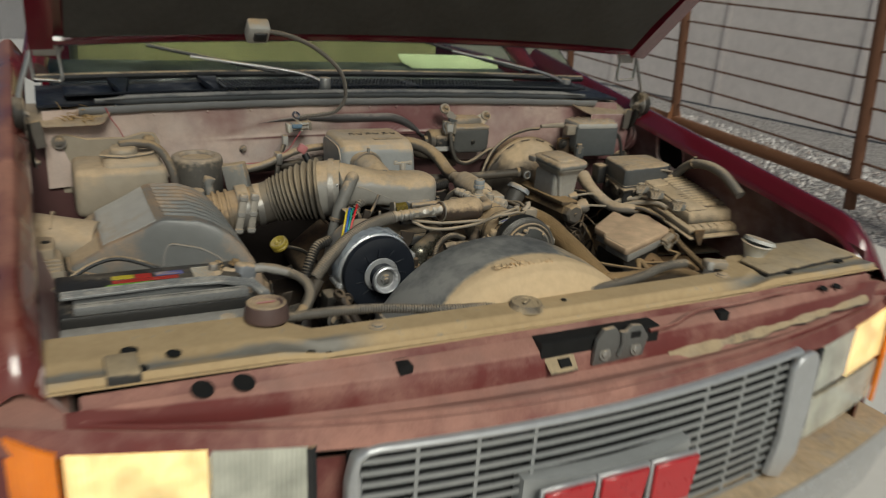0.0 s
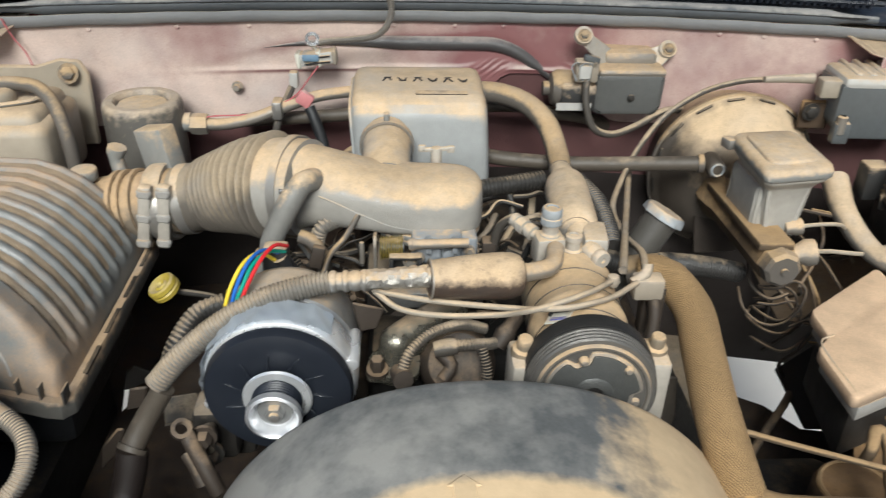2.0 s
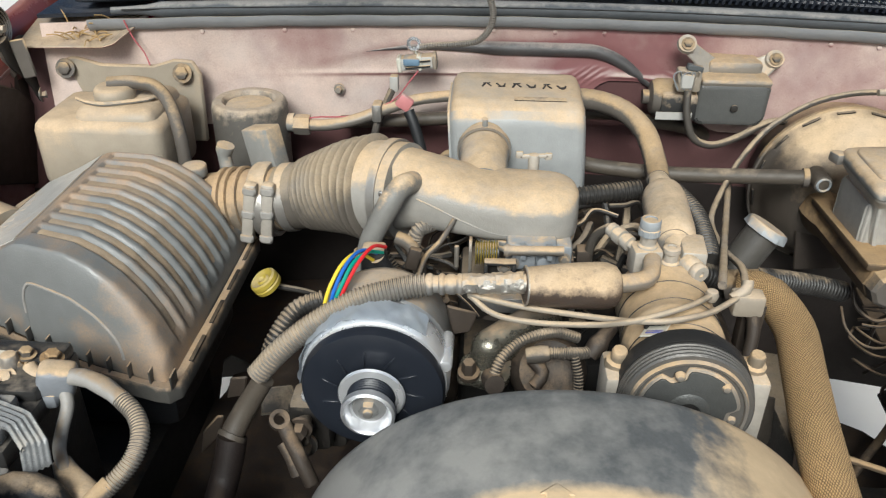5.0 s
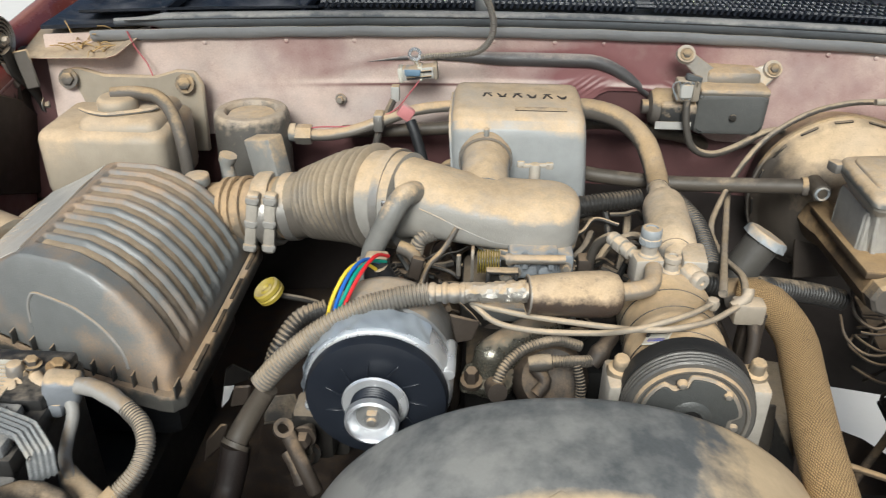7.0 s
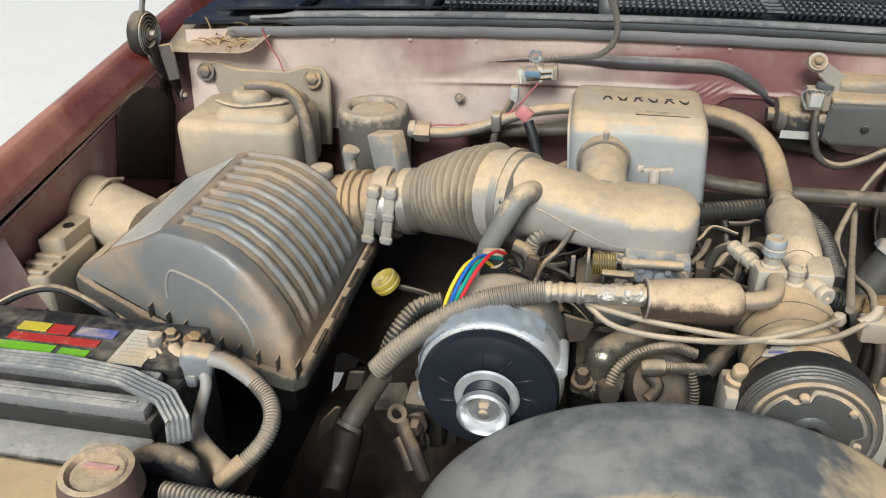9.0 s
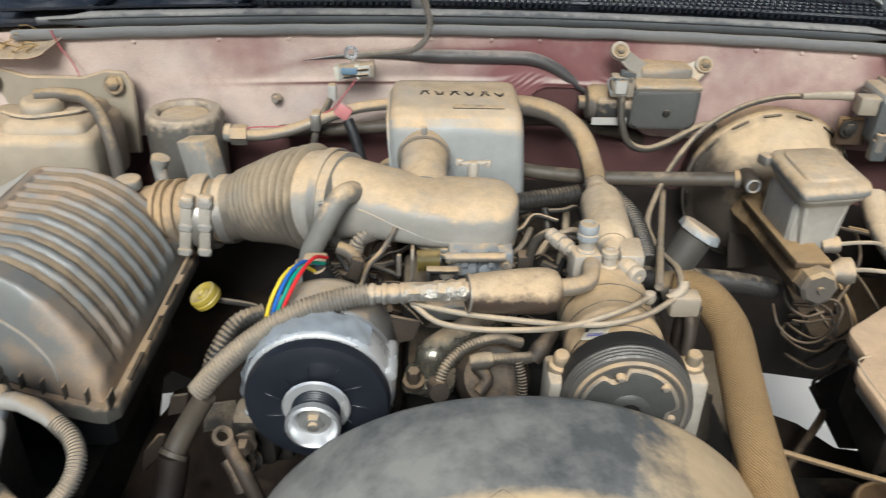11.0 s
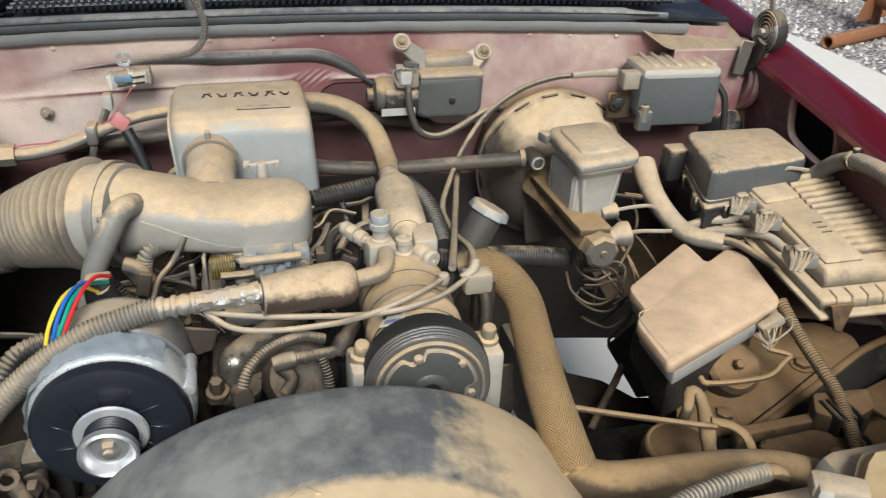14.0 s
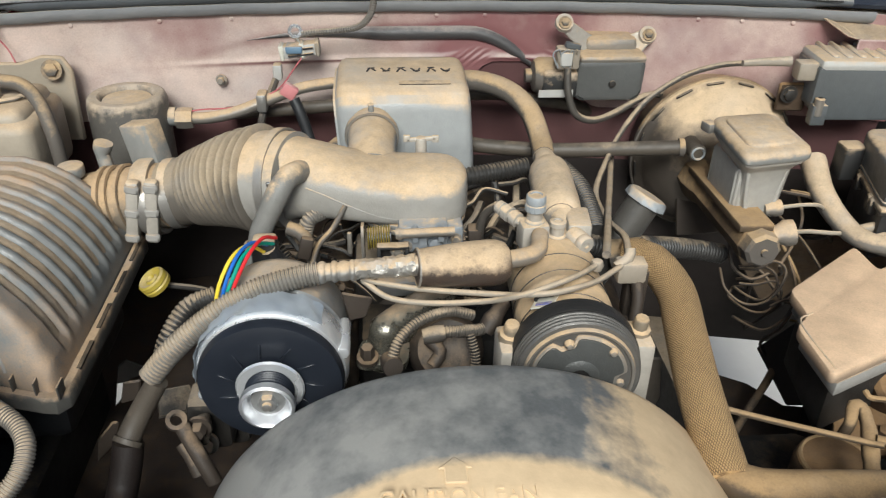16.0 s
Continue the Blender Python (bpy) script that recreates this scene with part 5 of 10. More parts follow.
# wheels under the arches
for sx in (-1, 1):
    wh = part("wheel", lathe([(0.19, -0.10), (0.34, -0.11), (0.37, -0.07), (0.37, 0.07), (0.34, 0.11), (0.19, 0.10)], (sx * 0.83, 0.42, 0.37), (1, 0, 0), 40), "rubber", truck, "black tyre")
    part("rim", lathe([(0, -0.05), (0.1, -0.06), (0.195, -0.1), (0.195, 0.1), (0.1, 0.04), (0, 0.03)], (sx * 0.83, 0.42, 0.37), (1, 0, 0), 30), "silver_matt", wh)


# ---- passenger side of the bay ----
# air cleaner
ac = thing("air_cleaner", (-0.58, 0.56, 0.98), "dusty charcoal plastic air cleaner box with ribbed lid", "air cleaner")
LID = [(-0.768, 1.024), (-0.766, 1.032), (-0.760, 1.038), (-0.722, 1.062), (-0.712, 1.070), (-0.704, 1.076), (-0.655, 1.100), (-0.618, 1.121), (-0.610, 1.125), (-0.596, 1.127), (-0.545, 1.125), (-0.515, 1.114), (-0.488, 1.097), (-0.465, 1.073), (-0.448, 1.048), (-0.434, 1.018), (-0.428, 0.990)]


def lid_front(x):
    return 0.400 + 0.30 * (-0.43 - x)


def parting(x):
    return 0.990 + 0.036 * min(1.0, max(0.0, (-0.52 - x) / 0.22)) ** 1.3


def lid_skin(u, v, lift=0.0):
    """The lid over its parting line: a printed slope, a flat top, a rounded outer side, and a steep rounded front."""
    k = u * (len(LID) - 1)
    i = min(int(k), len(LID) - 2)
    x = LID[i][0] + (LID[i + 1][0] - LID[i][0]) * (k - i)
    z = LID[i][1] + (LID[i + 1][1] - LID[i][1]) * (k - i)
    nx, nz = LID[i][1] - LID[i + 1][1], LID[i + 1][0] - LID[i][0]
    nl = math.hypot(nx, nz)
    y0, y1 = lid_front(x), 0.738
    y = y0 + (y1 - y0) * v
    e = max(0.0, min(1.0, (y - y0) / (0.013 + 0.016 * min(1.0, max(0.0, (x + 0.62) / 0.18))), (y1 - y) / 0.022))
    drop = (1 - (1 - e) ** 2.6) ** 0.72
    low = parting(x)
    z = low + (z - low) * drop
    x = -0.585 + (x + 0.585) * (0.95 + 0.05 * drop)
    return Vector((x + nx / nl * lift, y, z + nz / nl * lift * drop))


def flute(u, v):
    """How deep the lid is fluted: nine round-ended channels from the ridge over the outer side."""
    y = lid_front(-0.55) + (0.738 - lid_front(-0.55)) * v
    s = (u - 0.535) / 0.425
    if not 0 < s < 1:
        return 0.0
    row = (y - 0.4750) / 0.0270
    if not 0 <= row < 9:
        return 0.0
    across = math.sin(math.pi * (row % 1.0)) - 0.30
    ends = min(1.0, s / 0.045, (1 - s) / 0.10)
    return max(0.0, min(1.0, across * 2.2)) * max(0.0, ends)


def lid_rows(w):
    """Rows lie closer on the steep front."""
    return w * 0.40 if w < 0.15 else 0.06 + (w - 0.15) * 0.94 / 0.85


lid = part("lid", sheet(lambda u, v: lid_skin(u, lid_rows(v), -0.0055 * flute(u, lid_rows(v))), 112, 230, 0.002), "lid_bare", ac, "worn charcoal lid with nine flutes", sharp=70)
for k in range(9):
    ya = 0.4750 + 0.0270 * k

    def dust_in(s, w, ya=ya):
        y = ya + 0.0270 * (0.17 + 0.66 * w)
        v = (y - lid_front(-0.55)) / (0.738 - lid_front(-0.55))
        return lid_skin(0.553 + 0.388 * s, v, -0.0046 + 0.0006 * math.cos(math.pi * (2 * w - 1)))
    part("flute_dust", sheet(dust_in, 44, 4, 0.0012), "flute_dust", lid, "tan dust lying in a flute", sharp=75)
part("outer_slope", sheet(lambda u, v: lid_skin(0.02 + 0.205 * u, 0.05 + 0.92 * v, 0.0012), 12, 40, 0.001), "tank", lid, "outer slope thick with tan dust", sharp=70)
part("printed_slope", sheet(lambda u, v: lid_skin(0.262 + 0.185 * u, 0.085 + 0.88 * v, 0.0008), 10, 40, 0.001), "sheen_strip", lid, "printed slope with a pale sheen in its colour", sharp=70)
part("ridge_line", tube([lid_skin(0.447, v, 0.0) for v in (0.10, 0.25, 0.5, 0.75, 0.96)], 0.0016, 6), "abs_grey", lid)


def flange_rim(u, v):
    """The lipped flange round the lid's foot, higher on the fender side."""
    ring = [(-0.775, 0.515), (-0.768, 0.498), (-0.745, 0.484), (-0.60, 0.436), (-0.445, 0.390), (-0.428, 0.388), (-0.417, 0.40), (-0.414, 0.55), (-0.414, 0.73), (-0.428, 0.752), (-0.60, 0.755), (-0.76, 0.755), (-0.775, 0.74), (-0.775, 0.515)]
    k = u * (len(ring) - 1)
    i = min(int(k), len(ring) - 2)
    x, y = (ring[i][n] + (ring[i + 1][n] - ring[i][n]) * (k - i) for n in (0, 1))
    inner = Vector((-0.59 + (x + 0.59) * 0.93, 0.575 + (y - 0.575) * 0.93))
    p = Vector((x, y)).lerp(inner, v)
    return Vector((p.x, p.y, parting(p.x) + 0.001 - (0.004 if v < 0.1 else 0.0)))


part("flange", sheet(flange_rim, 104, 5, 0.016), "flange", ac, "lipped flange with dust along its edge", sharp=45)
part("base", span((-0.73, 0.47, 0.85), (-0.46, 0.72, 0.974), 0.02, taper=1.03), "black", ac)
for k in range(9):
    x = -0.64 + 0.027 * k
    part("flange_tab", span((x, lid_front(x) - 0.010, parting(x)), (x + 0.002, lid_front(x) + 0.008, parting(x) + 0.018), 0.0005), "flange", ac)
for k in range(4):
    y = 0.44 + 0.075 * k
    part("flange_slot", span((-0.4215, y, 0.9890), (-0.4165, y + 0.050, 0.9922), 0.0005), "dark", ac)
# arched swelling on the front end, and the printed strip
part("front_arch", tube([lid_skin(0.63 + 0.14 * math.cos(radians(a)), 0.002 + 0.0135 * math.sin(radians(a)), 0.0) for a in range(172, 0, -8)], 0.0020, 8), "abs_grey", ac)
part("front_swell", sheet(lambda u, v: lid_skin(0.63 - 0.135 + 0.27 * u, 0.001 + 0.0135 * v * math.sin(math.pi * (0.03 + 0.94 * u)) ** 0.8, 0.0022), 30, 10, 0.002), "lid_bare", lid, sharp=70)
for u0, v0, v1 in ((0.305, 0.24, 0.78), (0.348, 0.20, 0.80), (0.291, 0.16, 0.86)):
    part("print_line", tube([lid_skin(u0, v0 + (v1 - v0) * k / 6, 0.0002) for k in range(7)], 0.0006, 5), "tan", ac, "worn pale print")
for k in range(9):
    v = 0.26 + 0.056 * k
    part("print_bar", tube([lid_skin(0.314, v + 0.008, 0.0003), lid_skin(0.326, v + 0.004, 0.0003), lid_skin(0.339, v, 0.0003)], 0.0008, 5), "tan", ac, "worn pale print")
# outlet with mass air sensor, bellows, elbow: the intake tract
duct = thing("intake_duct", (-0.3, 0.7, 1.05), "tan dusty corrugated intake duct from air cleaner to throttle", "intake duct")
A0, A1 = Vector((-0.425, 0.752, 1.045)), Vector((-0.372, 0.742, 1.055))
axis0 = Vector((0.98, -0.10, 0.16)).normalized()
sensor = part("air_flow_sensor", tube([(-0.48, 0.748, 1.035), (-0.43, 0.746, 1.043), (-0.375, 0.738, 1.054)], 0.046, 28, bulges=((0.25, 0.06, 0.004), (0.45, 0.05, 0.003), (0.9, 0.06, 0.004))), "sensor_brown", duct, "grey sensor ring thick with tan dust")
part("sensor_flange", lathe([(0.047, -0.013), (0.0525, -0.013), (0.0545, -0.010), (0.0545, 0.010), (0.0525, 0.013), (0.047, 0.013)], (-0.395, 0.741, 1.050), axis0, 40), "metal_dusty", sensor, "dusty grey sensor flange")
for dx, tilt in ((-0.014, 0.16), (0.012, 0.12)):
    lug = part("sensor_lug", box((0.017, 0.016, 0.094), 0.004, 2, Matrix.Translation((-0.398 + dx, 0.694, 1.052)) @ Matrix.Rotation(tilt, 4, "Y")), "chalk", sensor)
    for dz in (0.036, 0.0, -0.038):
        part("lug_pad", box((0.019, 0.008, 0.014), 0.003, 1, Matrix.Translation((-0.398 + dx + dz * tilt, 0.688, 1.052 + dz)) @ Matrix.Rotation(tilt, 4, "Y")), "abs_grey", lug)
for dx in (-0.062, -0.050, -0.034):
    part("sensor_band", lathe([(0.0465, -0.004), (0.0505, -0.003), (0.0505, 0.003), (0.0465, 0.004)], Vector((-0.395, 0.741, 1.050)) + axis0 * dx, axis0, 36), "sensor_brown", sensor)
part("sensor_box", box((0.050, 0.030, 0.070), 0.003, 2, Matrix.Translation(Vector((-0.402, 0.775, 1.112))) @ Matrix.Rotation(radians(-28), 4, "Z") @ Matrix.Rotation(radians(-13), 4, "Y")), "tan", sensor, "flat grey electronic module")
part("sensor_nipple", tube([(-0.462, 0.775, 1.075), (-0.466, 0.778, 1.10), (-0.462, 0.778, 1.116)], 0.010, 12, bulges=((0.9, 0.15, 0.004),)), "tan", sensor)
part("duct_clamp", lathe([(0.0475, -0.007), (0.0495, -0.007), (0.0495, 0.007), (0.0475, 0.007)], (-0.362, 0.736, 1.057), axis0, 40), "metal_dusty", duct, "dull hose clamp")
part("bellows_cuff", tube([(-0.370, 0.738, 1.055), (-0.350, 0.733, 1.061), (-0.325, 0.727, 1.070)], 0.0465, 36, r_end=0.049), "bellows", duct)
def bellows_skin():
    """Eleven rounded folds that widen and grow towards the elbow."""
    path = smooth_path([(-0.333, 0.729, 1.067), (-0.30, 0.718, 1.079), (-0.262, 0.702, 1.093), (-0.226, 0.686, 1.101)], 0.001)
    b = bmesh.new()
    rings = []
    n, folds = len(path), 11
    for i in range(0, n):
        s = i / (n - 1)
        d = (path[min(i + 1, n - 1)] - path[max(i - 1, 0)]).normalized()
        side = d.cross(Vector((0, 0, 1))).normalized()
        top = side.cross(d)
        k = (s ** 0.8) * folds
        fold = abs(math.sin(math.pi * k)) ** 0.9
        r = 0.0400 + 0.0175 * s + (0.0120 + 0.0055 * s) * fold
        rings.append([b.verts.new(path[i] + side * (r * math.cos(math.tau * j / 40)) + top * (r * math.sin(math.tau * j / 40))) for j in range(40)])
    for p, q in zip(rings, rings[1:]):
        for j in range(40):
            b.faces.new((p[j], p[(j + 1) % 40], q[(j + 1) % 40], q[j]))
    bmesh.ops.recalc_face_normals(b, faces=b.faces)
    return b


part("bellows", bellows_skin(), "bellows", duct, "grey-tan corrugated rubber bellows", sharp=60)
part("cuff", tube([(-0.232, 0.688, 1.100), (-0.216, 0.682, 1.103), (-0.200, 0.676, 1.105), (-0.187, 0.670, 1.106)], 0.0640, 36, bulges=((0.10, 0.10, 0.004), (0.62, 0.08, 0.004))), "elbow", duct)
part("cuff_clamp", lathe([(0.0645, -0.006), (0.0675, -0.006), (0.0675, 0.006), (0.0645, 0.006)], (-0.206, 0.679, 1.104), (0.93, -0.36, 0.08), 44), "metal_dusty", duct, "worm-drive hose clamp")
part("clamp_screw", box((0.012, 0.012, 0.022), 0.003, 2, Matrix.Translation((-0.213, 0.622, 1.120))), "chrome", duct)

elbow = thing("throttle_elbow", (-0.06, 0.66, 1.05), "tan dusty plastic throttle-body air elbow", "air elbow")


ELBOW = [(-0.208, 0.680, 0.061, 1.166, 1.048, 0.0), (-0.186, 0.673, 0.060, 1.163, 1.060, 0.05), (-0.150, 0.664, 0.059, 1.156, 1.069, 0.2), (-0.115, 0.657, 0.058, 1.148, 1.072, 0.42), (-0.080, 0.653, 0.058, 1.142, 1.072, 0.62), (-0.040, 0.652, 0.058, 1.139, 1.073, 0.78), (-0.010, 0.652, 0.058, 1.138, 1.074, 0.8), (0.010, 0.652, 0.054, 1.137, 1.074, 0.8), (0.022, 0.652, 0.047, 1.134, 1.074, 0.8), (0.030, 0.652, 0.035, 1.130, 1.075, 0.8), (0.0345, 0.652, 0.018, 1.124, 1.076, 0.8)]


def elbow_skin():
    """Round at the duct, sweeping into a straight-sided hood over the throttle body."""
    b = bmesh.new()
    rings, path = [], []
    for i in range(len(ELBOW) - 1):
        p = [ELBOW[max(i - 1, 0)], ELBOW[i], ELBOW[i + 1], ELBOW[min(i + 2, len(ELBOW) - 1)]]
        for k in range(5):
            t = k / 5
            path.append([0.5 * (2 * b1 + (c - a) * t + (2 * a - 5 * b1 + 4 * c - d) * t * t + (3 * b1 - a - 3 * c + d) * t ** 3) for a, b1, c, d in zip(*p)])
    path.append(list(ELBOW[-1]))
    for x, y, ry, top, bot, sq in path:
        ring = []
        sq = max(0.0, sq)
        mid = bot + (top - bot) * (0.5 - 0.04 * sq)
        for k in range(48):
            t = 2 * math.pi * k / 48
            c, s = math.cos(t), math.sin(t)
            n = 2.0 + (1.0 if s > 0 else 5.0) * sq
            cy = math.copysign(abs(c) ** (2 / n), c)
            sz = math.copysign(abs(s) ** (2 / n), s)
            lean = -0.06 * (1 - sq) * ry * cy * 2
            ring.append(b.verts.new((x + lean, y + ry * cy * (1.0 - 0.05 * sq * max(0, s)), mid + (top - mid if s > 0 else mid - bot) * sz)))
        rings.append(ring)
    for a, c in zip(rings, rings[1:]):
        for k in range(48):
            j = (k + 1) % 48
            b.faces.new((a[k], a[j], c[j], c[k]))
    b.faces.new(rings[0])
    b.faces.new(rings[-1][::-1])
    bmesh.ops.recalc_face_normals(b, faces=b.faces)
    bmesh.ops.smooth_vert(b, verts=b.verts, factor=0.3, use_axis_x=True, use_axis_y=True, use_axis_z=True)
    return b


part("elbow_body", elbow_skin(), "elbow", elbow, "tan dusty elbow body, paler grey low down", sharp=70)


def elbow_front(x, z):
    """The place on the elbow's front face at that x and height."""
    for a, c in zip(ELBOW, ELBOW[1:]):
        if a[0] <= x <= c[0]:
            k = (x - a[0]) / (c[0] - a[0])
            _, y, ry, top, bot, sq = (p + (q - p) * k for p, q in zip(a, c))
    mid = bot + (top - bot) * (0.5 - 0.04 * sq)
    s = min(1.0, abs(z - mid) / (top - mid if z > mid else mid - bot))
    n = 2.0 + (1.0 if z > mid else 5.0) * sq
    return (x, y - ry * (1 - s ** n) ** (1 / n) * 0.985, z)


part("seam", tube([elbow_front(x, z) for x, z in ((-0.170, 1.124), (-0.148, 1.117), (-0.122, 1.106), (-0.096, 1.096), (-0.074, 1.089), (-0.052, 1.086), (-0.021, 1.086), (0.004, 1.088), (0.020, 1.090))], 0.0011, 6), "elbow", elbow)
part("neck", tube([(-0.088, 0.675, 1.112), (-0.088, 0.735, 1.124), (-0.088, 0.80, 1.122)], 0.033, 26, bulges=((0.62, 0.06, 0.004), (0.75, 0.05, 0.003))), "tan", elbow, sharp=50)
part("neck_clamp", lathe([(0.034, -0.005), (0.038, -0.005), (0.038, 0.005), (0.034, 0.005)], (-0.088, 0.765, 1.127), (0, 1, 0.1), 30), "metal_tan", elbow)
part("clamp_nib", drum((-0.088, 0.762, 1.160), (-0.088, 0.760, 1.176), 0.004), "tan", elbow)
b = bmesh.new()
box((0.040, 0.006, 0.006), 0.002, 2, Matrix.Translation((-0.022, 0.700, 1.149)) @ Matrix.Rotation(-0.06, 4, "Y"), b)
drum((-0.022, 0.700, 1.118), (-0.022, 0.700, 1.152), 0.0075, into=b)
box((0.010, 0.006, 0.010), 0.002, 2, Matrix.Translation((-0.041, 0.700, 1.150)), b)
box((0.010, 0.006, 0.010), 0.002, 2, Matrix.Translation((-0.003, 0.700, 1.149)), b)
part("wing_nut", b, "chalk", elbow, "dusty wing nut")
for z0, z1, grow in ((1.060, 1.067, 1.015), (1.0665, 1.0745, 0.985)):
    part("skirt", slab([(-0.033 + 0.067 * grow * math.cos(math.tau * k / 48), 0.652 + 0.058 * grow * math.sin(math.tau * k / 48)) for k in range(48)], z0, z1, 0.0025, segments=2), "tan", elbow)
# breather hose from the elbow's front
part("breather_hose", tube([(-0.172, 0.645, 1.132), (-0.180, 0.617, 1.143), (-0.189, 0.598, 1.146), (-0.201, 0.588, 1.129), (-0.213, 0.582, 1.106), (-0.227, 0.577, 1.077), (-0.237, 0.573, 1.045), (-0.243, 0.570, 1.01)], 0.0150, 20, r_end=0.0110, bulges=((0.42, 0.10, 0.0012), (0.60, 0.08, 0.001), (0.75, 0.1, -0.001))), "breather", elbow, "thick grey breather hose")
part("hose_collar", lathe([(0.0120, -0.004), (0.0150, -0.003), (0.0150, 0.003), (0.0120, 0.004)], (-0.232, 0.575, 1.062), (-0.28, -0.12, -0.9), 24), "rubber_tan", elbow)

# resonator box behind the elbow
res = thing("resonator_box", (-0.035, 0.87, 1.05), "grey plastic engine resonator box, dusty on top", "resonator")
RX0, RX1 = -0.136, 0.060


def res_skin(u, v):
    prof = [(0.800, 1.052), (0.797, 1.10), (0.803, 1.156), (0.812, 1.171), (0.830, 1.178), (0.90, 1.182), (0.940, 1.182), (0.952, 1.172), (0.955, 1.10), (0.955, 1.05)]
    k = v * (len(prof) - 1)
    i = min(int(k), len(prof) - 2)
    y = prof[i][0] + (prof[i + 1][0] - prof[i][0]) * (k - i)
    z = prof[i][1] + (prof[i + 1][1] - prof[i][1]) * (k - i)
    e = min(u, 1 - u) / 0.10
    e = min(1.0, e)
    r = 1 - (1 - e) ** 2
    cx = (RX0 + RX1) / 2 - 0.006 * (z - 1.1) / 0.1
    half = (RX1 - RX0) / 2
    yy = 0.875 + (y - 0.875) * (0.86 + 0.14 * r ** 0.5)
    zz = 1.05 + (z - 1.05) * (0.90 + 0.10 * r ** 0.5)
    return Vector((cx - half + 2 * half * u, yy, zz))


part("shell", sheet(res_skin, 30, 45, 0.003, down=(0, 0.3, -1)), "resonator", res, "grey shell, paler and dusty on top", sharp=60)
for sx in (0, 1):
    part("end_cap", plate([res_skin(sx, v) for v in (0.0, 0.11, 0.22, 0.33, 0.44, 0.55, 0.66, 0.78, 0.89, 1.0)], 0.003, bevel=0), "resonator", res)
for k in range(6):
    for n, (dx, w) in enumerate(((0.0, 0.0028), (0.0075, 0.0024))):
        lean = 0.45 if (k + n) % 2 else -0.30
        part("print_stroke", box((w, 0.0165 - 0.003 * n, 0.0014), 0.0004, 1, Matrix.Translation((-0.092 + 0.0225 * k + dx, 0.884 - 0.001 * k, 1.1818)) @ Matrix.Rotation(lean, 4, "Z")), "dark_text", res, "worn dark moulded print")
    part("print_stroke", box((0.011, 0.0022, 0.0014), 0.0004, 1, Matrix.Translation((-0.088 + 0.0225 * k, 0.8905 - 0.013 * (k % 2), 1.1818)) @ Matrix.Rotation(0.15, 4, "Z")), "dark_text", res, "worn dark moulded print")
part("label_strip", box((0.075, 0.012, 0.001), 0.0, 1, Matrix.Translation((-0.01, 0.8335, 1.1790)) @ Matrix.Rotation(radians(5), 4, "X")), "black", res)
part("foot", span((RX0 + 0.02, 0.82, 1.0), (RX1 - 0.02, 0.94, 1.055), 0.006), "dark", res)

# coolant surge tank
tank = thing("coolant_tank", (-0.665, 0.89, 1.02), "tan dusty plastic coolant tank bolted to the firewall corner", "coolant tank")
b = bmesh.new()
span((-0.775, 0.815, 1.015), (-0.575, 0.965, 1.128), 0.018, 3, b)
span((-0.715, 0.825, 1.10), (-0.585, 0.96, 1.145), 0.016, 3, b, 0.94)
part("body", b, "tank", tank, sharp=60)
TANK_PLATE = [(-0.795, 1.05), (-0.795, 1.10), (-0.792, 1.172), (-0.775, 1.188), (-0.745, 1.188), (-0.705, 1.177), (-0.62, 1.177), (-0.585, 1.188), (-0.556, 1.186), (-0.545, 1.165), (-0.548, 1.05)]


# undoes the draw towards the camera, for the tank's plate and bolts
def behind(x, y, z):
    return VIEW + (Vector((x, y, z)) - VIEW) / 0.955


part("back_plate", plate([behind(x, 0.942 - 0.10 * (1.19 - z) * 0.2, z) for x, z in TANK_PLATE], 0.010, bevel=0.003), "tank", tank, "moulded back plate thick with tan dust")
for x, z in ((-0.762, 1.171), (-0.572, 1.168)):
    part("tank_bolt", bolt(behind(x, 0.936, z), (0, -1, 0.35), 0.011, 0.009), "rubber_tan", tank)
cap = part("filler_cap", lathe([(0.0, 0.008), (0.022, 0.009), (0.026, 0.008), (0.030, 0.003), (0.031, -0.004), (0.031, -0.012)], (-0.664, 0.882, 1.156), (0, 0, 1), 30), "tank", tank)
part("cap_tether", tube([(-0.715, 0.862, 1.149), (-0.69, 0.845, 1.15), (-0.66, 0.842, 1.149), (-0.61, 0.862, 1.150), (-0.60, 0.875, 1.150)], 0.0035, 6), "tan", tank)
part("overflow_hose", tube([(-0.672, 0.885, 1.166), (-0.635, 0.888, 1.168), (-0.600, 0.886, 1.162), (-0.575, 0.870, 1.140), (-0.560, 0.853, 1.10), (-0.557, 0.85, 1.06), (-0.557, 0.85, 1.0)], 0.0105, 12), "rubber_tan", tank)
part("level_nub", drum((-0.52, 0.79, 1.06), (-0.52, 0.79, 1.078), 0.018), "tan", tank)

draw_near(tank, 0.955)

# receiver canister with a recessed lid
can = thing("canister", (-0.465, 0.925, 0.95), "dusty round black canister with a recessed lid", "canister")
part("body", lathe([(0, 0), (0.058, 0), (0.060, 0.03), (0.060, 0.155), (0.0575, 0.163), (0.054, 0.166), (0.043, 0.166), (0.040, 0.163), (0.038, 0.156), (0, 0.157)], (-0.465, 0.922, 0.968), (0, 0, 1), 40), "canister", can)
part("lid", lathe([(0, 0.003), (0.036, 0.002), (0.037, 0.0)], (-0.465, 0.922, 1.1252), (0, 0, 1), 36), "tan", can)
part("outlet", tube([(-0.41, 0.925, 1.095), (-0.395, 0.925, 1.095)], 0.015, 12), "tan", can)

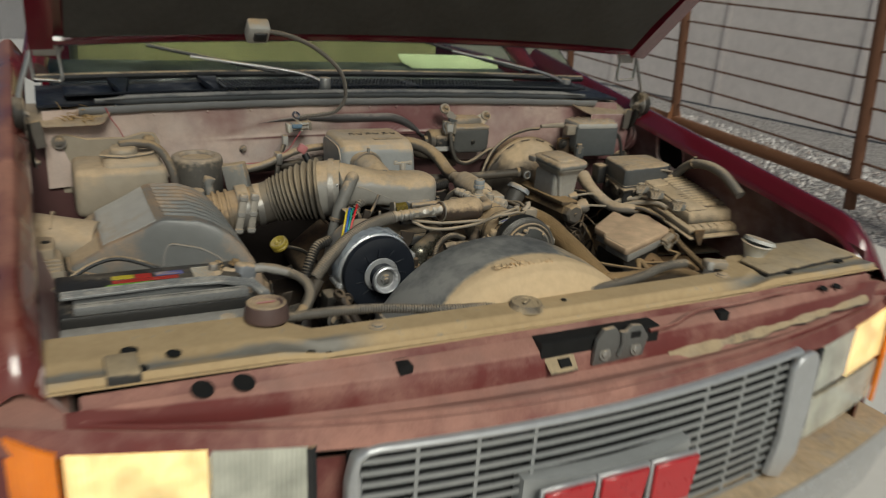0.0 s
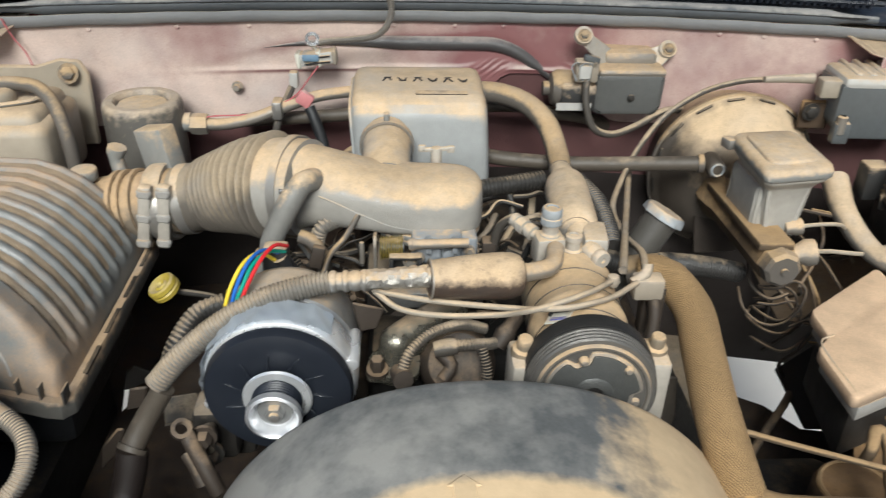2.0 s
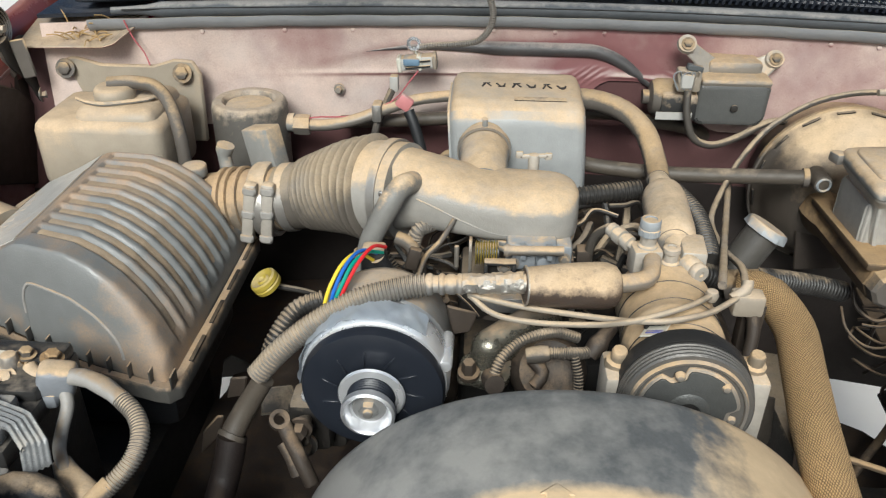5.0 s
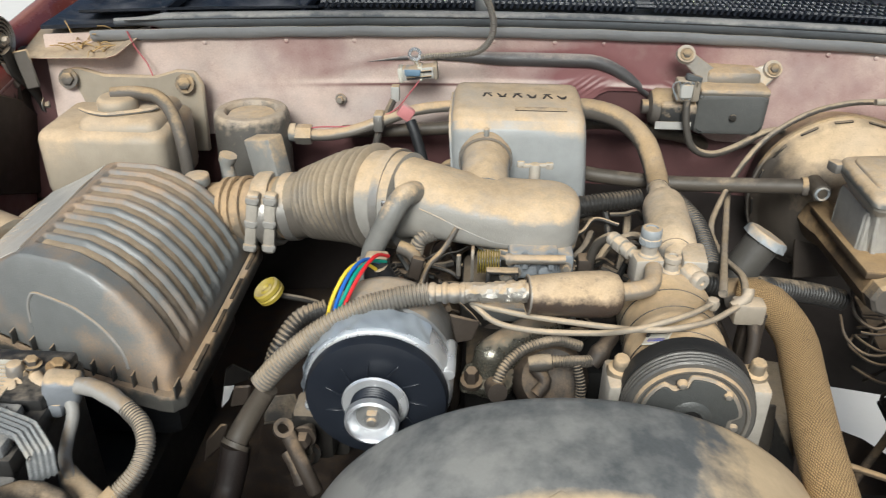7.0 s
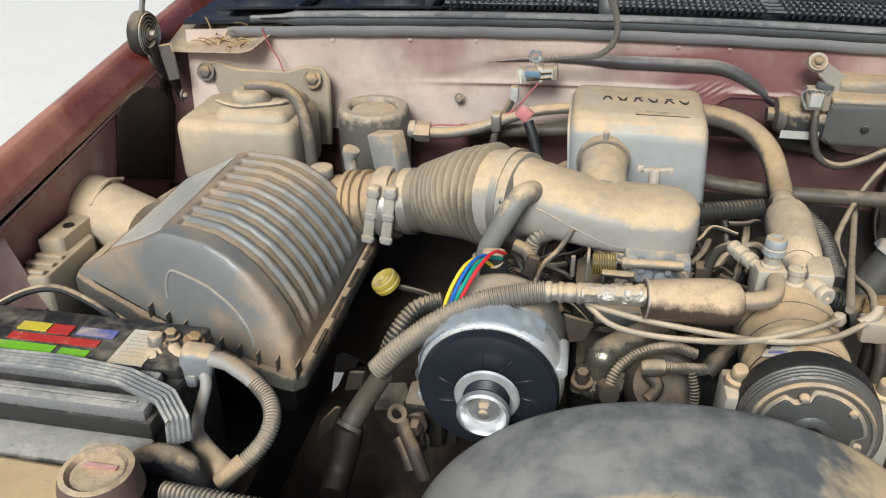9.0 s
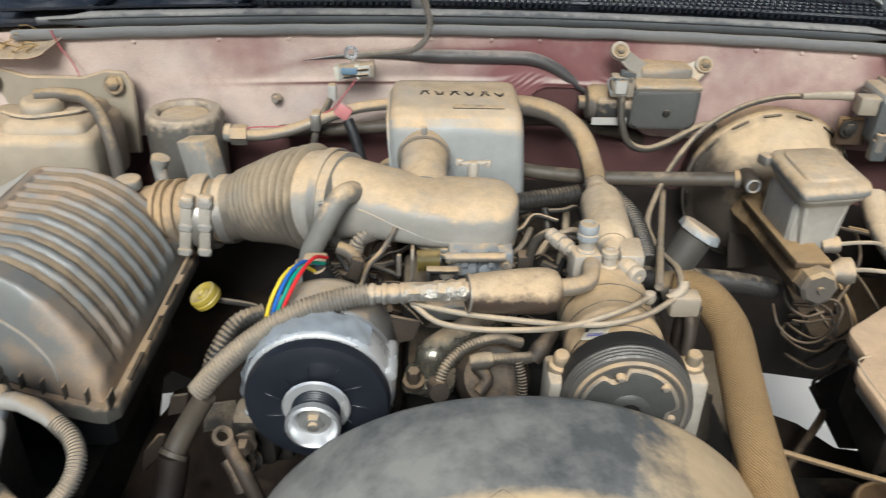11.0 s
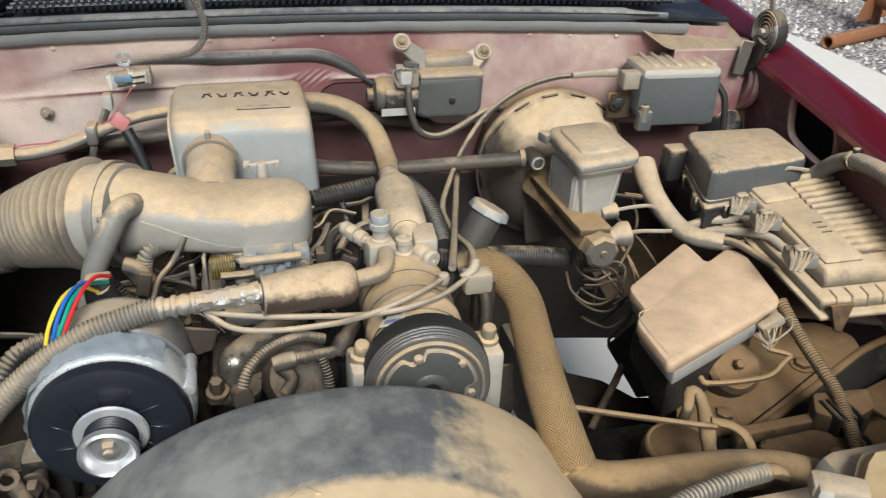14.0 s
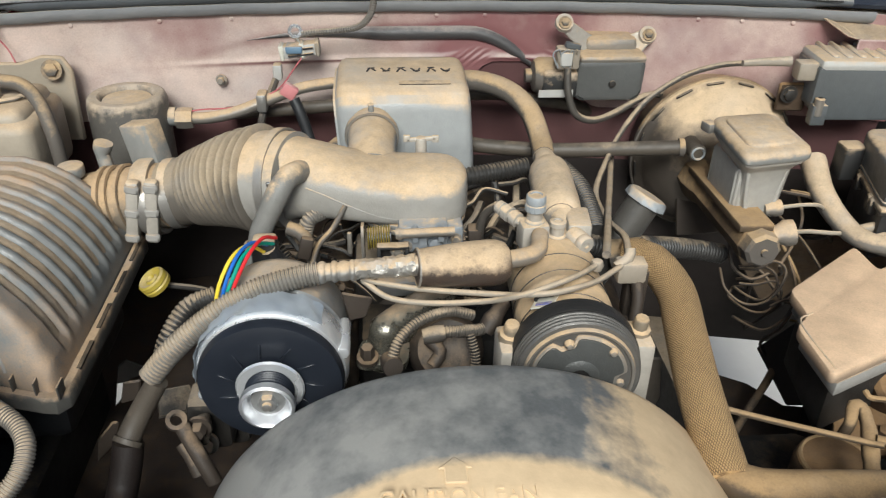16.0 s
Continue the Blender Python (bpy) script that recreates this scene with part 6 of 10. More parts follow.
# refrigerant pipe along the firewall
ref = thing("refrigerant_pipe", (-0.28, 0.93, 1.09), "dusty aluminium refrigerant pipe along the firewall", "pipe")
part("pipe", tube([(-0.40, 0.925, 1.092), (-0.345, 0.925, 1.092), (-0.30, 0.93, 1.100), (-0.26, 0.94, 1.112), (-0.20, 0.965, 1.125), (-0.12, 0.985, 1.128), (0.0, 1.0, 1.128), (0.06, 0.985, 1.12)], 0.0095, 12), "metal_tan", ref)
part("nut", lathe([(0, -0.012), (0.016, -0.012), (0.017, 0.0), (0.016, 0.014), (0, 0.014)], (-0.384, 0.925, 1.092), (1, 0, 0), 6), "metal_tan", ref)
part("pipe_clip", box((0.016, 0.03, 0.03), 0.004, 2, Matrix.Translation((-0.262, 0.94, 1.113))), "metal_dusty", ref)
low = thing("heater_hose", (-0.1, 0.95, 1.08), "black rubber heater hose along the firewall", "hose")
part("hose", tube([(-0.33, 0.985, 1.075), (-0.22, 0.975, 1.085), (-0.10, 0.975, 1.095), (0.02, 0.985, 1.10), (0.114, 0.985, 1.104), (0.165, 0.995, 1.091), (0.248, 1.010, 1.073), (0.336, 1.060, 1.025)], 0.011, 12), "hose_dull", low)
part("loop", tube([(-0.16, 0.91, 1.02), (-0.15, 0.885, 1.055), (-0.13, 0.875, 1.07), (-0.10, 0.89, 1.07)], 0.012, 12), "rubber_tan", low)

# loose sensor lead with ring terminal and connector
lead = thing("wiring_pigtail", (-0.205, 0.985, 1.15), "loose wiring pigtail with ring terminal and blue-grey connectors", "wiring")
part("ring_terminal", lathe([(0.0062, -0.002), (0.0115, -0.002), (0.0115, 0.002), (0.0062, 0.002), (0.0062, -0.002)], (-0.206, 0.975, 1.213), (0.2, -0.8, 0.6), 20), "chrome", lead)
part("terminal_shank", tube([(-0.204, 0.975, 1.203), (-0.200, 0.978, 1.19)], 0.004, 8), "chrome", lead)
part("connector", box((0.062, 0.024, 0.020), 0.003, 2, Matrix.Translation((-0.200, 0.972, 1.186)) @ Matrix.Rotation(radians(-7), 4, "Y")), "grey_pale", lead)
for dx, mat in ((-0.028, "label_white"), (0.028, "cream"), (0.004, "label_white")):
    part("connector_rib", box((0.007, 0.027, 0.024), 0.002, 1, Matrix.Translation((-0.200 + dx, 0.971, 1.186 + 0.12 * dx)) @ Matrix.Rotation(radians(-7), 4, "Y")), mat, lead)
for dz in (-0.005, 0.004):
    part("connector_slot", box((0.040, 0.004, 0.003), 0.0005, 1, Matrix.Translation((-0.198, 0.9585, 1.186 + dz)) @ Matrix.Rotation(radians(-7), 4, "Y")), "black", lead)
part("connector_clip", box((0.026, 0.028, 0.012), 0.003, 2, Matrix.Translation((-0.208, 0.966, 1.190))), "blue", lead)
part("connector_tail", box((0.014, 0.018, 0.026), 0.003, 2, Matrix.Translation((-0.237, 0.966, 1.152))), "grey_pale", lead)
part("lead_up", tube([(-0.196, 0.975, 1.208), (-0.175, 0.975, 1.212), (-0.145, 0.975, 1.214), (-0.105, 0.965, 1.224), (-0.085, 0.955, 1.25), (-0.085, 0.945, 1.285), (-0.11, 0.92, 1.335), (-0.18, 0.88, 1.39), (-0.26, 0.84, 1.425), (-0.34, 0.80, 1.44)], 0.0048, 8, ribs=(0.004, 0.0007)), "hose_grey", lead, "grey corrugated lead up to the hood")
part("lead_down", tube([(-0.24, 0.962, 1.142), (-0.255, 0.95, 1.11), (-0.265, 0.935, 1.085), (-0.27, 0.93, 1.05)], 0.006, 8), "loom", lead)
part("red_wire", tube([(-0.19, 0.965, 1.185), (-0.21, 0.955, 1.16), (-0.24, 0.945, 1.128), (-0.30, 0.93, 1.108), (-0.36, 0.925, 1.105), (-0.40, 0.915, 1.10)], 0.0012, 6), "wire_pink", lead, "thin red wire")
part("blue_band", drum((-0.199, 0.975, 1.195), (-0.197, 0.975, 1.187), 0.0075), "wire_blue", lead)
plug = thing("pink_plug", (-0.213, 0.893, 1.12), "faded pink plug on a black lead", "plug")
part("plug_body", box((0.024, 0.013, 0.022), 0.004, 2, Matrix.Translation((-0.213, 0.893, 1.146)) @ Matrix.Rotation(radians(35), 4, "Y")), "pink", plug)
part("plug_lead", tube([(-0.207, 0.893, 1.133), (-0.197, 0.885, 1.11), (-0.185, 0.875, 1.07), (-0.175, 0.86, 1.02)], 0.0085, 10), "black", plug)

# battery
bat = thing("battery", (-0.65, 0.28, 0.86), "black car battery with dusty top and worn colour label", "battery")
part("case", span((-0.795, 0.19, 0.85), (-0.505, 0.36, 1.040), 0.008, 2), "battery", bat)
part("top", span((-0.797, 0.214, 1.040), (-0.500, 0.362, 1.064), 0.006, 2), "battery", bat)
part("front_step", span((-0.797, 0.172, 1.030), (-0.498, 0.216, 1.046), 0.005, 2), "battery_grey", bat, "lower step pale with grey dust")
part("round_mark", drum((-0.548, 0.186, 1.0455), (-0.548, 0.186, 1.0468), 0.013), "label_white", bat)
part("rear_ledge", span((-0.797, 0.280, 1.060), (-0.502, 0.360, 1.076), 0.005, 2), "battery", bat)
part("front_ledge", span((-0.795, 0.165, 0.985), (-0.53, 0.196, 1.035), 0.006, 2), "black_mid", bat, "grimy black hold-down ledge")
def bar(x0, x1, y0, y1, mat, z=1.0763):
    part("label_bar", span((x0 + 0.024, y0 - 0.018, z), (x1 + 0.024, y1 - 0.018, z + 0.0012), 0.0), mat, bat)
bar(-0.735, -0.700, 0.336, 0.350, "label_yellow")
bar(-0.698, -0.672, 0.334, 0.350, "label_red")
bar(-0.735, -0.630, 0.319, 0.330, "label_red")
bar(-0.665, -0.620, 0.336, 0.350, "label_blue")
bar(-0.745, -0.672, 0.302, 0.314, "label_green")
bar(-0.665, -0.632, 0.302, 0.312, "label_green")
bar(-0.605, -0.566, 0.298, 0.356, "label_white")
for k in range(7):
    part("fine_print", span((-0.576, 0.292 + 0.006 * k, 1.0776), (-0.547, 0.2935 + 0.006 * k, 1.0782), 0.0), "grey", bat)
for y0, y1, x1 in ((0.258, 0.276, -0.515), (0.216, 0.238, -0.505)):
    vent_cap = part("vent_cap", span((-0.775, y0, 1.062), (x1, y1, 1.078), 0.005), "strap", bat, "pale grey vent cap strip")
    part("cap_groove", span((-0.767, (y0 + y1) / 2 - 0.002, 1.0775), (x1 - 0.012, (y0 + y1) / 2 + 0.002, 1.0795), 0.001), "battery_grey", vent_cap)


def strap_skin(u, v):
    """A ribbed strap lying across the caps, its end hanging over the side."""
    line = [(-0.79, 0.262, 1.082), (-0.70, 0.262, 1.084), (-0.62, 0.262, 1.086), (-0.545, 0.254, 1.086), (-0.495, 0.240, 1.080), (-0.478, 0.226, 1.066), (-0.474, 0.216, 1.046)]
    k = u * (len(line) - 1)
    i = min(int(k), len(line) - 2)
    p = Vector(line[i]).lerp(Vector(line[i + 1]), k - i)
    d = (Vector(line[min(i + 2, len(line) - 1)]) - Vector(line[max(i - 1, 0)])).normalized()
    across = d.cross(Vector((0, 0, 1))).normalized()
    return p + across * (0.024 * (v - 0.5)) + Vector((0, 0, 0.0010 * math.sin(v * 30)))


part("handle_strap", sheet(strap_skin, 40, 22, 0.004), "strap", bat, "grimy ribbed carrying strap", sharp=60)
term = part("terminal_clamp", box((0.036, 0.028, 0.034), 0.008, 3, Matrix.Translation((-0.493, 0.305, 1.072)) @ Matrix.Rotation(0.3, 4, "Z") @ Matrix.Rotation(0.25, 4, "Y")), "blue_tape", bat, "taped grey-blue cable clamp")
part("clamp_foot", box((0.024, 0.020, 0.018), 0.006, 2, Matrix.Translation((-0.501, 0.297, 1.056))), "blue_tape", term)
part("clamp_jaw", tube([(-0.526, 0.318, 1.074), (-0.516, 0.31, 1.072), (-0.501, 0.306, 1.074)], 0.0075, 12), "metal_dusty", term)
part("post", drum((-0.545, 0.318, 1.07), (-0.545, 0.318, 1.090), 0.010, 0.008), "metal_dusty", term)
part("clamp_bolt", bolt((-0.506, 0.325, 1.08), (0.3, 0, 1), 0.0075, 0.010), "hose_brown", term)
part("clamp_bolt", bolt((-0.535, 0.33, 1.079), (0.2, 0, 1), 0.0065, 0.009), "rubber_tan", term)
part("clamp_bolt", bolt((-0.537, 0.32, 1.072), (-0.5, -0.2, 1), 0.006, 0.008), "rubber_tan", term)
part("vent_plug", bolt((-0.543, 0.3, 1.073), (0, -0.4, 1), 0.008, 0.005), "metal_dusty", term)
cab = thing("battery_cable", (-0.47, 0.26, 1.0), "grey sleeved battery cables looping down from the clamp", "cable")
part("bare_cable", tube([(-0.486, 0.304, 1.076), (-0.464, 0.302, 1.078), (-0.442, 0.294, 1.076), (-0.418, 0.28, 1.072)], 0.0085, 14, bulges=((0.3, 0.1, 0.0008), (0.6, 0.15, 0.001))), "abs_grey", cab, "chalky grey bare cable end")
part("loop_cable", tube([(-0.42, 0.281, 1.073), (-0.402, 0.268, 1.065), (-0.393, 0.252, 1.056), (-0.395, 0.234, 1.044), (-0.407, 0.218, 1.032), (-0.418, 0.208, 1.025)], 0.0080, 14, ribs=(0.0030, 0.0010)), "hose_grey", cab)
part("cable_cuff", tube([(-0.411, 0.216, 1.03), (-0.421, 0.205, 1.023), (-0.43, 0.2, 1.015)], 0.0095, 12), "rubber_tan", cab)
part("short_cable", tube([(-0.486, 0.3, 1.065), (-0.48, 0.29, 1.053), (-0.48, 0.272, 1.039), (-0.478, 0.256, 1.027), (-0.467, 0.24, 1.017)], 0.0062, 12), "abs_grey", cab)
part("cable_boot", tube([(-0.475, 0.25, 1.02), (-0.464, 0.238, 1.016), (-0.444, 0.22, 1.01), (-0.433, 0.21, 1.007)], 0.0085, 12, r_end=0.020, flat=0.5), "grey_dark", cab)
wire = thing("black_cable", (-0.68, 0.39, 1.08), "thin black cable arching behind the battery", "cable")
part("cable", tube([(-0.80, 0.36, 1.05), (-0.745, 0.372, 1.082), (-0.70, 0.378, 1.092), (-0.655, 0.374, 1.080), (-0.62, 0.368, 1.060), (-0.60, 0.37, 1.03)], 0.0048, 8), "black", wire)

# intake snorkel and relay box beside the fender
sn = thing("intake_snorkel", (-0.77, 0.62, 1.0), "tan dusty plastic air-intake snorkel at the fender", "air snorkel")
part("snorkel", tube([(-0.875, 0.660, 1.050), (-0.80, 0.640, 1.048), (-0.765, 0.628, 1.044), (-0.715, 0.612, 1.040)], 0.056, 24, r_end=0.047, flat=0.92), "tank", sn, sharp=50)
part("snorkel_rib", tube([(-0.795, 0.600, 1.080), (-0.79, 0.640, 1.0985), (-0.786, 0.675, 1.088)], 0.003, 6), "tank", sn)
rb = thing("relay_box", (-0.765, 0.47, 1.0), "tan dusty stepped relay housing beside the fender", "relay box")
b = bmesh.new()
slab(rounded([(-0.826, 0.445), (-0.778, 0.460), (-0.781, 0.575), (-0.826, 0.595)], 0.006), 0.90, 1.048, 0.004, b)
slab(rounded([(-0.826, 0.515), (-0.792, 0.522), (-0.792, 0.598), (-0.826, 0.612)], 0.006), 0.95, 1.068, 0.004, b)
part("housing", b, "tank", rb)
for k in range(3):
    part("ridge", span((-0.824, 0.462 + 0.020 * k, 1.047), (-0.784, 0.470 + 0.020 * k, 1.053), 0.002), "tank", rb)
part("housing_hole", drum((-0.806, 0.560, 1.0675), (-0.806, 0.560, 1.0692), 0.008), "dark", rb)

# radiator cap
rc = part("cap", lathe([(0, 0.016), (0.022, 0.018), (0.026, 0.022), (0.031, 0.021), (0.034, 0.012), (0.036, -0.004), (0.034, -0.006)], (-0.499, 0.130, 1.068), (0, 0, 1), 36), "cap_red", radiator, "faded red-brown pressure cap")
part("print_bar", box((0.030, 0.005, 0.001), 0, 1, Matrix.Translation((-0.499, 0.136, 1.087))), "pink", rc)
part("neck", drum((-0.499, 0.130, 0.98), (-0.499, 0.130, 1.066), 0.03), "tan_dark", radiator)
th = thing("radiator_elbow_hose", (-0.46, 0.19, 1.0), "black rubber elbow hose beside the radiator", "hose")
part("hose", tube([(-0.533, 0.185, 0.997), (-0.513, 0.19, 1.024), (-0.487, 0.195, 1.039), (-0.464, 0.2, 1.028), (-0.449, 0.195, 1.006)], 0.0165, 14), "black", th)
lm = thing("loom_over_shroud", (0.0, 0.12, 1.04), "grey split loom lying along the radiator's top", "wiring loom")
part("loom", tube([(-0.46, 0.155, 1.045), (-0.40, 0.15, 1.048), (-0.30, 0.145, 1.045), (-0.15, 0.105, 1.042), (0.05, 0.10, 1.044), (0.17, 0.108, 1.047), (0.25, 0.118, 1.052), (0.307, 0.137, 1.054), (0.35, 0.144, 1.056), (0.393, 0.152, 1.052)], 0.0078, 12, ribs=(0.0048, 0.0014)), "hose_grey", lm)
part("end_tape", tube([(0.388, 0.151, 1.053), (0.405, 0.154, 1.048), (0.422, 0.155, 1.036)], 0.0085, 12, r_end=0.005), "hose_brown", lm, "brown taped end")
pc = thing("connector_block", (0.445, 0.118, 1.054), "pale plastic connector block lying on the radiator support", "connector")
part("shell", box((0.050, 0.026, 0.018), 0.006, 2, Matrix.Translation(Vector((0.438, 0.113, 1.06))) @ Matrix.Rotation(-0.5, 4, "Z")), "cream", pc)
part("collar", box((0.014, 0.029, 0.020), 0.004, 2, Matrix.Translation(Vector((0.424, 0.116, 1.06))) @ Matrix.Rotation(-0.5, 4, "Z")), "grey_pale", pc)


# ---- the engine's front and middle ----
shroud = thing("fan_shroud", (0.0, 0.2, 0.8), "black plastic fan shroud, its front thick with tan dust", "fan shroud")
SC = Vector((0.008, 0, 0.800))


def shroud_skin(u, v):
    """Half ring over the fan: flat top, sloping front."""
    t = math.pi * (0.02 + 0.96 * u)
    prof = [(0.070, 0.205), (0.088, 0.258), (0.112, 0.290), (0.135, 0.302), (0.20, 0.305), (0.26, 0.303), (0.292, 0.299), (0.300, 0.292), (0.302, 0.27)]
    k = v * (len(prof) - 1)
    i = min(int(k), len(prof) - 2)
    y = prof[i][0] + (prof[i + 1][0] - prof[i][0]) * (k - i)
    r = prof[i][1] + (prof[i + 1][1] - prof[i][1]) * (k - i)
    n = 2.15
    c, s = math.cos(t), math.sin(t)
    return Vector((SC.x - r * 0.96 * math.copysign(abs(c) ** (2 / n), c), y, SC.z + r * abs(s) ** (2 / n)))


def shroud_material():
    """Black plastic; the dust lies thick at the front and is wiped off towards the engine."""
    m, nt, bsdf = nodes_of("shroud plastic, dust wiped off at the rear")
    geo = nt.nodes.new("ShaderNodeNewGeometry")
    sep = nt.nodes.new("ShaderNodeSeparateXYZ")
    nt.links.new(geo.outputs["Position"], sep.inputs[0])
    big = noise_node(nt, 9.0, 5.0, 0.6, geo.outputs["Position"])
    mid = noise_node(nt, 55.0, 5.0, 0.6, geo.outputs["Position"])
    fine = noise_node(nt, 320.0, 3.0, 0.6, geo.outputs["Position"])
    # a crisp wiped edge runs across the top; the far end is hazy
    wave = math_node(nt, "MULTIPLY_ADD", math_node(nt, "SUBTRACT", big, 0.5), 0.035, math_node(nt, "MULTIPLY", math_node(nt, "SUBTRACT", mid, 0.5), 0.012))
    bow = math_node(nt, "MULTIPLY", math_node(nt, "MULTIPLY", sep.outputs[0], sep.outputs[0]), 0.9)
    line = math_node(nt, "SUBTRACT", math_node(nt, "ADD", wave, 0.172), bow)
    f = math_node(nt, "MULTIPLY_ADD", math_node(nt, "SUBTRACT", line, sep.outputs[1]), 75.0, 0.5, clamp=True)
    haze = math_node(nt, "MULTIPLY_ADD", sep.outputs[0], 22.0, -2.35)
    haze = math_node(nt, "MULTIPLY_ADD", math_node(nt, "SUBTRACT", big, 0.5), 4.5, haze)
    haze = math_node(nt, "MULTIPLY_ADD", math_node(nt, "SUBTRACT", mid, 0.5), 1.2, haze, clamp=True)
    f = math_node(nt, "MAXIMUM", f, math_node(nt, "MULTIPLY", haze, 0.9))
    # grey film paler to the left: dust, with the top's sheen painted in
    film = math_node(nt, "MULTIPLY_ADD", math_node(nt, "MULTIPLY_ADD", mid, 0.25, big), 4.0, math_node(nt, "MULTIPLY_ADD", sep.outputs[0], -4.0, -2.15), clamp=True)
    f = math_node(nt, "MULTIPLY", f, 0.95)
    dcol = mix_node(nt, mid, (0.55, 0.40, 0.235), (0.78, 0.585, 0.36))
    bcol = mix_node(nt, math_node(nt, "MULTIPLY_ADD", mid, 0.5, math_node(nt, "MULTIPLY", fine, 0.5)), (0.072, 0.077, 0.079), (0.165, 0.171, 0.172))
    bcol = mix_node(nt, math_node(nt, "MULTIPLY", film, 0.75), bcol, (0.37, 0.36, 0.335))
    nt.links.new(mix_node(nt, f, bcol, dcol), bsdf.inputs["Base Color"])
    nt.links.new(math_node(nt, "MULTIPLY_ADD", f, 0.42, 0.46), bsdf.inputs["Roughness"])
    bump = nt.nodes.new("ShaderNodeBump")
    bump.inputs["Strength"].default_value = 0.2
    bump.inputs["Distance"].default_value = 0.001
    nt.links.new(noise_node(nt, 260.0, 3.0, 0.6, geo.outputs["Position"]), bump.inputs["Height"])
    nt.links.new(bump.outputs[0], bsdf.inputs["Normal"])
    return m


M["shroud"] = shroud_material()
ring = part("ring", sheet(shroud_skin, 72, 40, 0.003, down=(0, 0.2, -1)), "shroud", shroud, "curved shroud top, black behind and tan in front", sharp=60)
words("CAUTION FAN", 0.0185, Matrix.Translation((-0.020, 0.136, 1.1010)) @ Matrix.Rotation(radians(7), 4, "X"), "shroud", ring, 0.0016)
b = bmesh.new()
slab([(-0.009, -0.012), (0.009, -0.012), (0.009, 0.003), (0.014, 0.003), (0.0, 0.015), (-0.014, 0.003), (-0.009, 0.003)], 0, 0.0022, 0.0008, b, Matrix.Translation((-0.021, 0.160, 1.1020)), 1)
part("arrow", b, "shroud", ring)
# fan behind the shroud
fan = thing("cooling_fan", (0.008, 0.30, 0.80), "black engine cooling fan behind its shroud", "fan")
part("hub", drum((0.008, 0.24, 0.80), (0.008, 0.33, 0.80), 0.07), "dark", fan)
for k in range(9):
    m = Matrix.Translation((0.008, 0.285, 0.80)) @ Matrix.Rotation(2 * math.pi * k / 9, 4, "Y") @ Matrix.Translation((0, 0, 0.155)) @ Matrix.Rotation(radians(32), 4, "Z")
    part("blade", box((0.075, 0.004, 0.19), 0.001, 1, m), "dark", fan)

# alternator
alt = thing("alternator", (-0.19, 0.45, 1.0), "new alternator with black fan and silver body", "alternator")
AC = Vector((-0.199, 0.0, 1.003))
Y = Vector((0, 1, 0))


def at_y(c, y):
    return Vector((c.x, y, c.z))


fanp = part("fan_disc", lathe([(0.0, 0.006), (0.030, 0.006), (0.034, 0.004), (0.062, 0.000), (0.0765, 0.004), (0.079, 0.010), (0.079, 0.016), (0, 0.016)], at_y(AC, 0.383), Y, 64), "fan_black", alt, "black plastic cooling fan disc")
for k in range(11):
    a = 2 * math.pi * k / 11
    m = Matrix.Translation(at_y(AC, 0.384)) @ Matrix.Rotation(a, 4, "Y") @ Matrix.Translation((0.047, 0, 0)) @ Matrix.Rotation(0.25, 4, "Y")
    part("vane", box((0.020, 0.0028, 0.0018), 0.0006, 1, m), "fan_black", fanp)
pul = part("pulley", lathe([(0.0, -0.019), (0.020, -0.019), (0.0215, -0.021), (0.0232, -0.031), (0.0258, -0.0335), (0.0288, -0.032), (0.0292, -0.025), (0.0262, -0.021), (0.0, -0.017)], at_y(AC, 0.382), Y, 48), "zinc", alt, "bright zinc belt pulley")
part("groove", drum(at_y(AC, 0.363), at_y(AC, 0.381), 0.0252, bevel=0.001, seg=40), "fan_black", pul)
for k in range(4):
    part("groove", lathe([(0.0250, -0.0175 + 0.0037 * k), (0.0264, -0.0160 + 0.0037 * k), (0.0250, -0.0145 + 0.0037 * k)], at_y(AC, 0.382), Y, 40), "fan_black", pul)
part("back_flange", lathe([(0.026, -0.003), (0.035, -0.0035), (0.0368, -0.001), (0.035, 0.002), (0.026, 0.002)], at_y(AC, 0.382), Y, 48), "silver", pul, "bright rear flange")
part("pulley_nut", lathe([(0, -0.029), (0.0095, -0.029), (0.0105, -0.027), (0.0105, -0.018), (0, -0.018)], at_y(AC, 0.382), Y, 6), "silver_matt", pul)
part("hub_washer", lathe([(0, -0.0215), (0.0175, -0.0215), (0.0185, -0.0195), (0, -0.019)], at_y(AC, 0.382), Y, 32), "silver_matt", pul)
part("shaft", drum(at_y(AC, 0.349), at_y(AC, 0.36), 0.0055), "metal_dusty", pul)
part("front_case", lathe([(0.055, 0.0), (0.074, 0.0), (0.080, 0.003), (0.083, 0.010), (0.0835, 0.036), (0.081, 0.044), (0.060, 0.046)], at_y(AC, 0.402), Y, 56), "silver", alt, "bright cast front case")
rnd = random.Random(17)
b = bmesh.new()
rows = []
for i in range(40):
    a = radians(48 + 138 * i / 39)
    row = []
    for j in range(7):
        r = 0.0852 + rnd.uniform(-0.0004, 0.0006) + 0.0014 * math.sin(11 * a + 0.9 * j) * math.sin(4 * a) + 0.0008 * math.sin(23 * a - j)
        y = 0.404 + 0.0062 * j + rnd.uniform(-0.0015, 0.0015)
        row.append(b.verts.new((AC.x + r * math.cos(a), y, AC.z + r * math.sin(a))))
    rows.append(row)
for a, c in zip(rows, rows[1:]):
    for j in range(6):
        b.faces.new((a[j], a[j + 1], c[j + 1], c[j]))
bmesh.ops.solidify(b, geom=b.faces[:], thickness=0.0006)
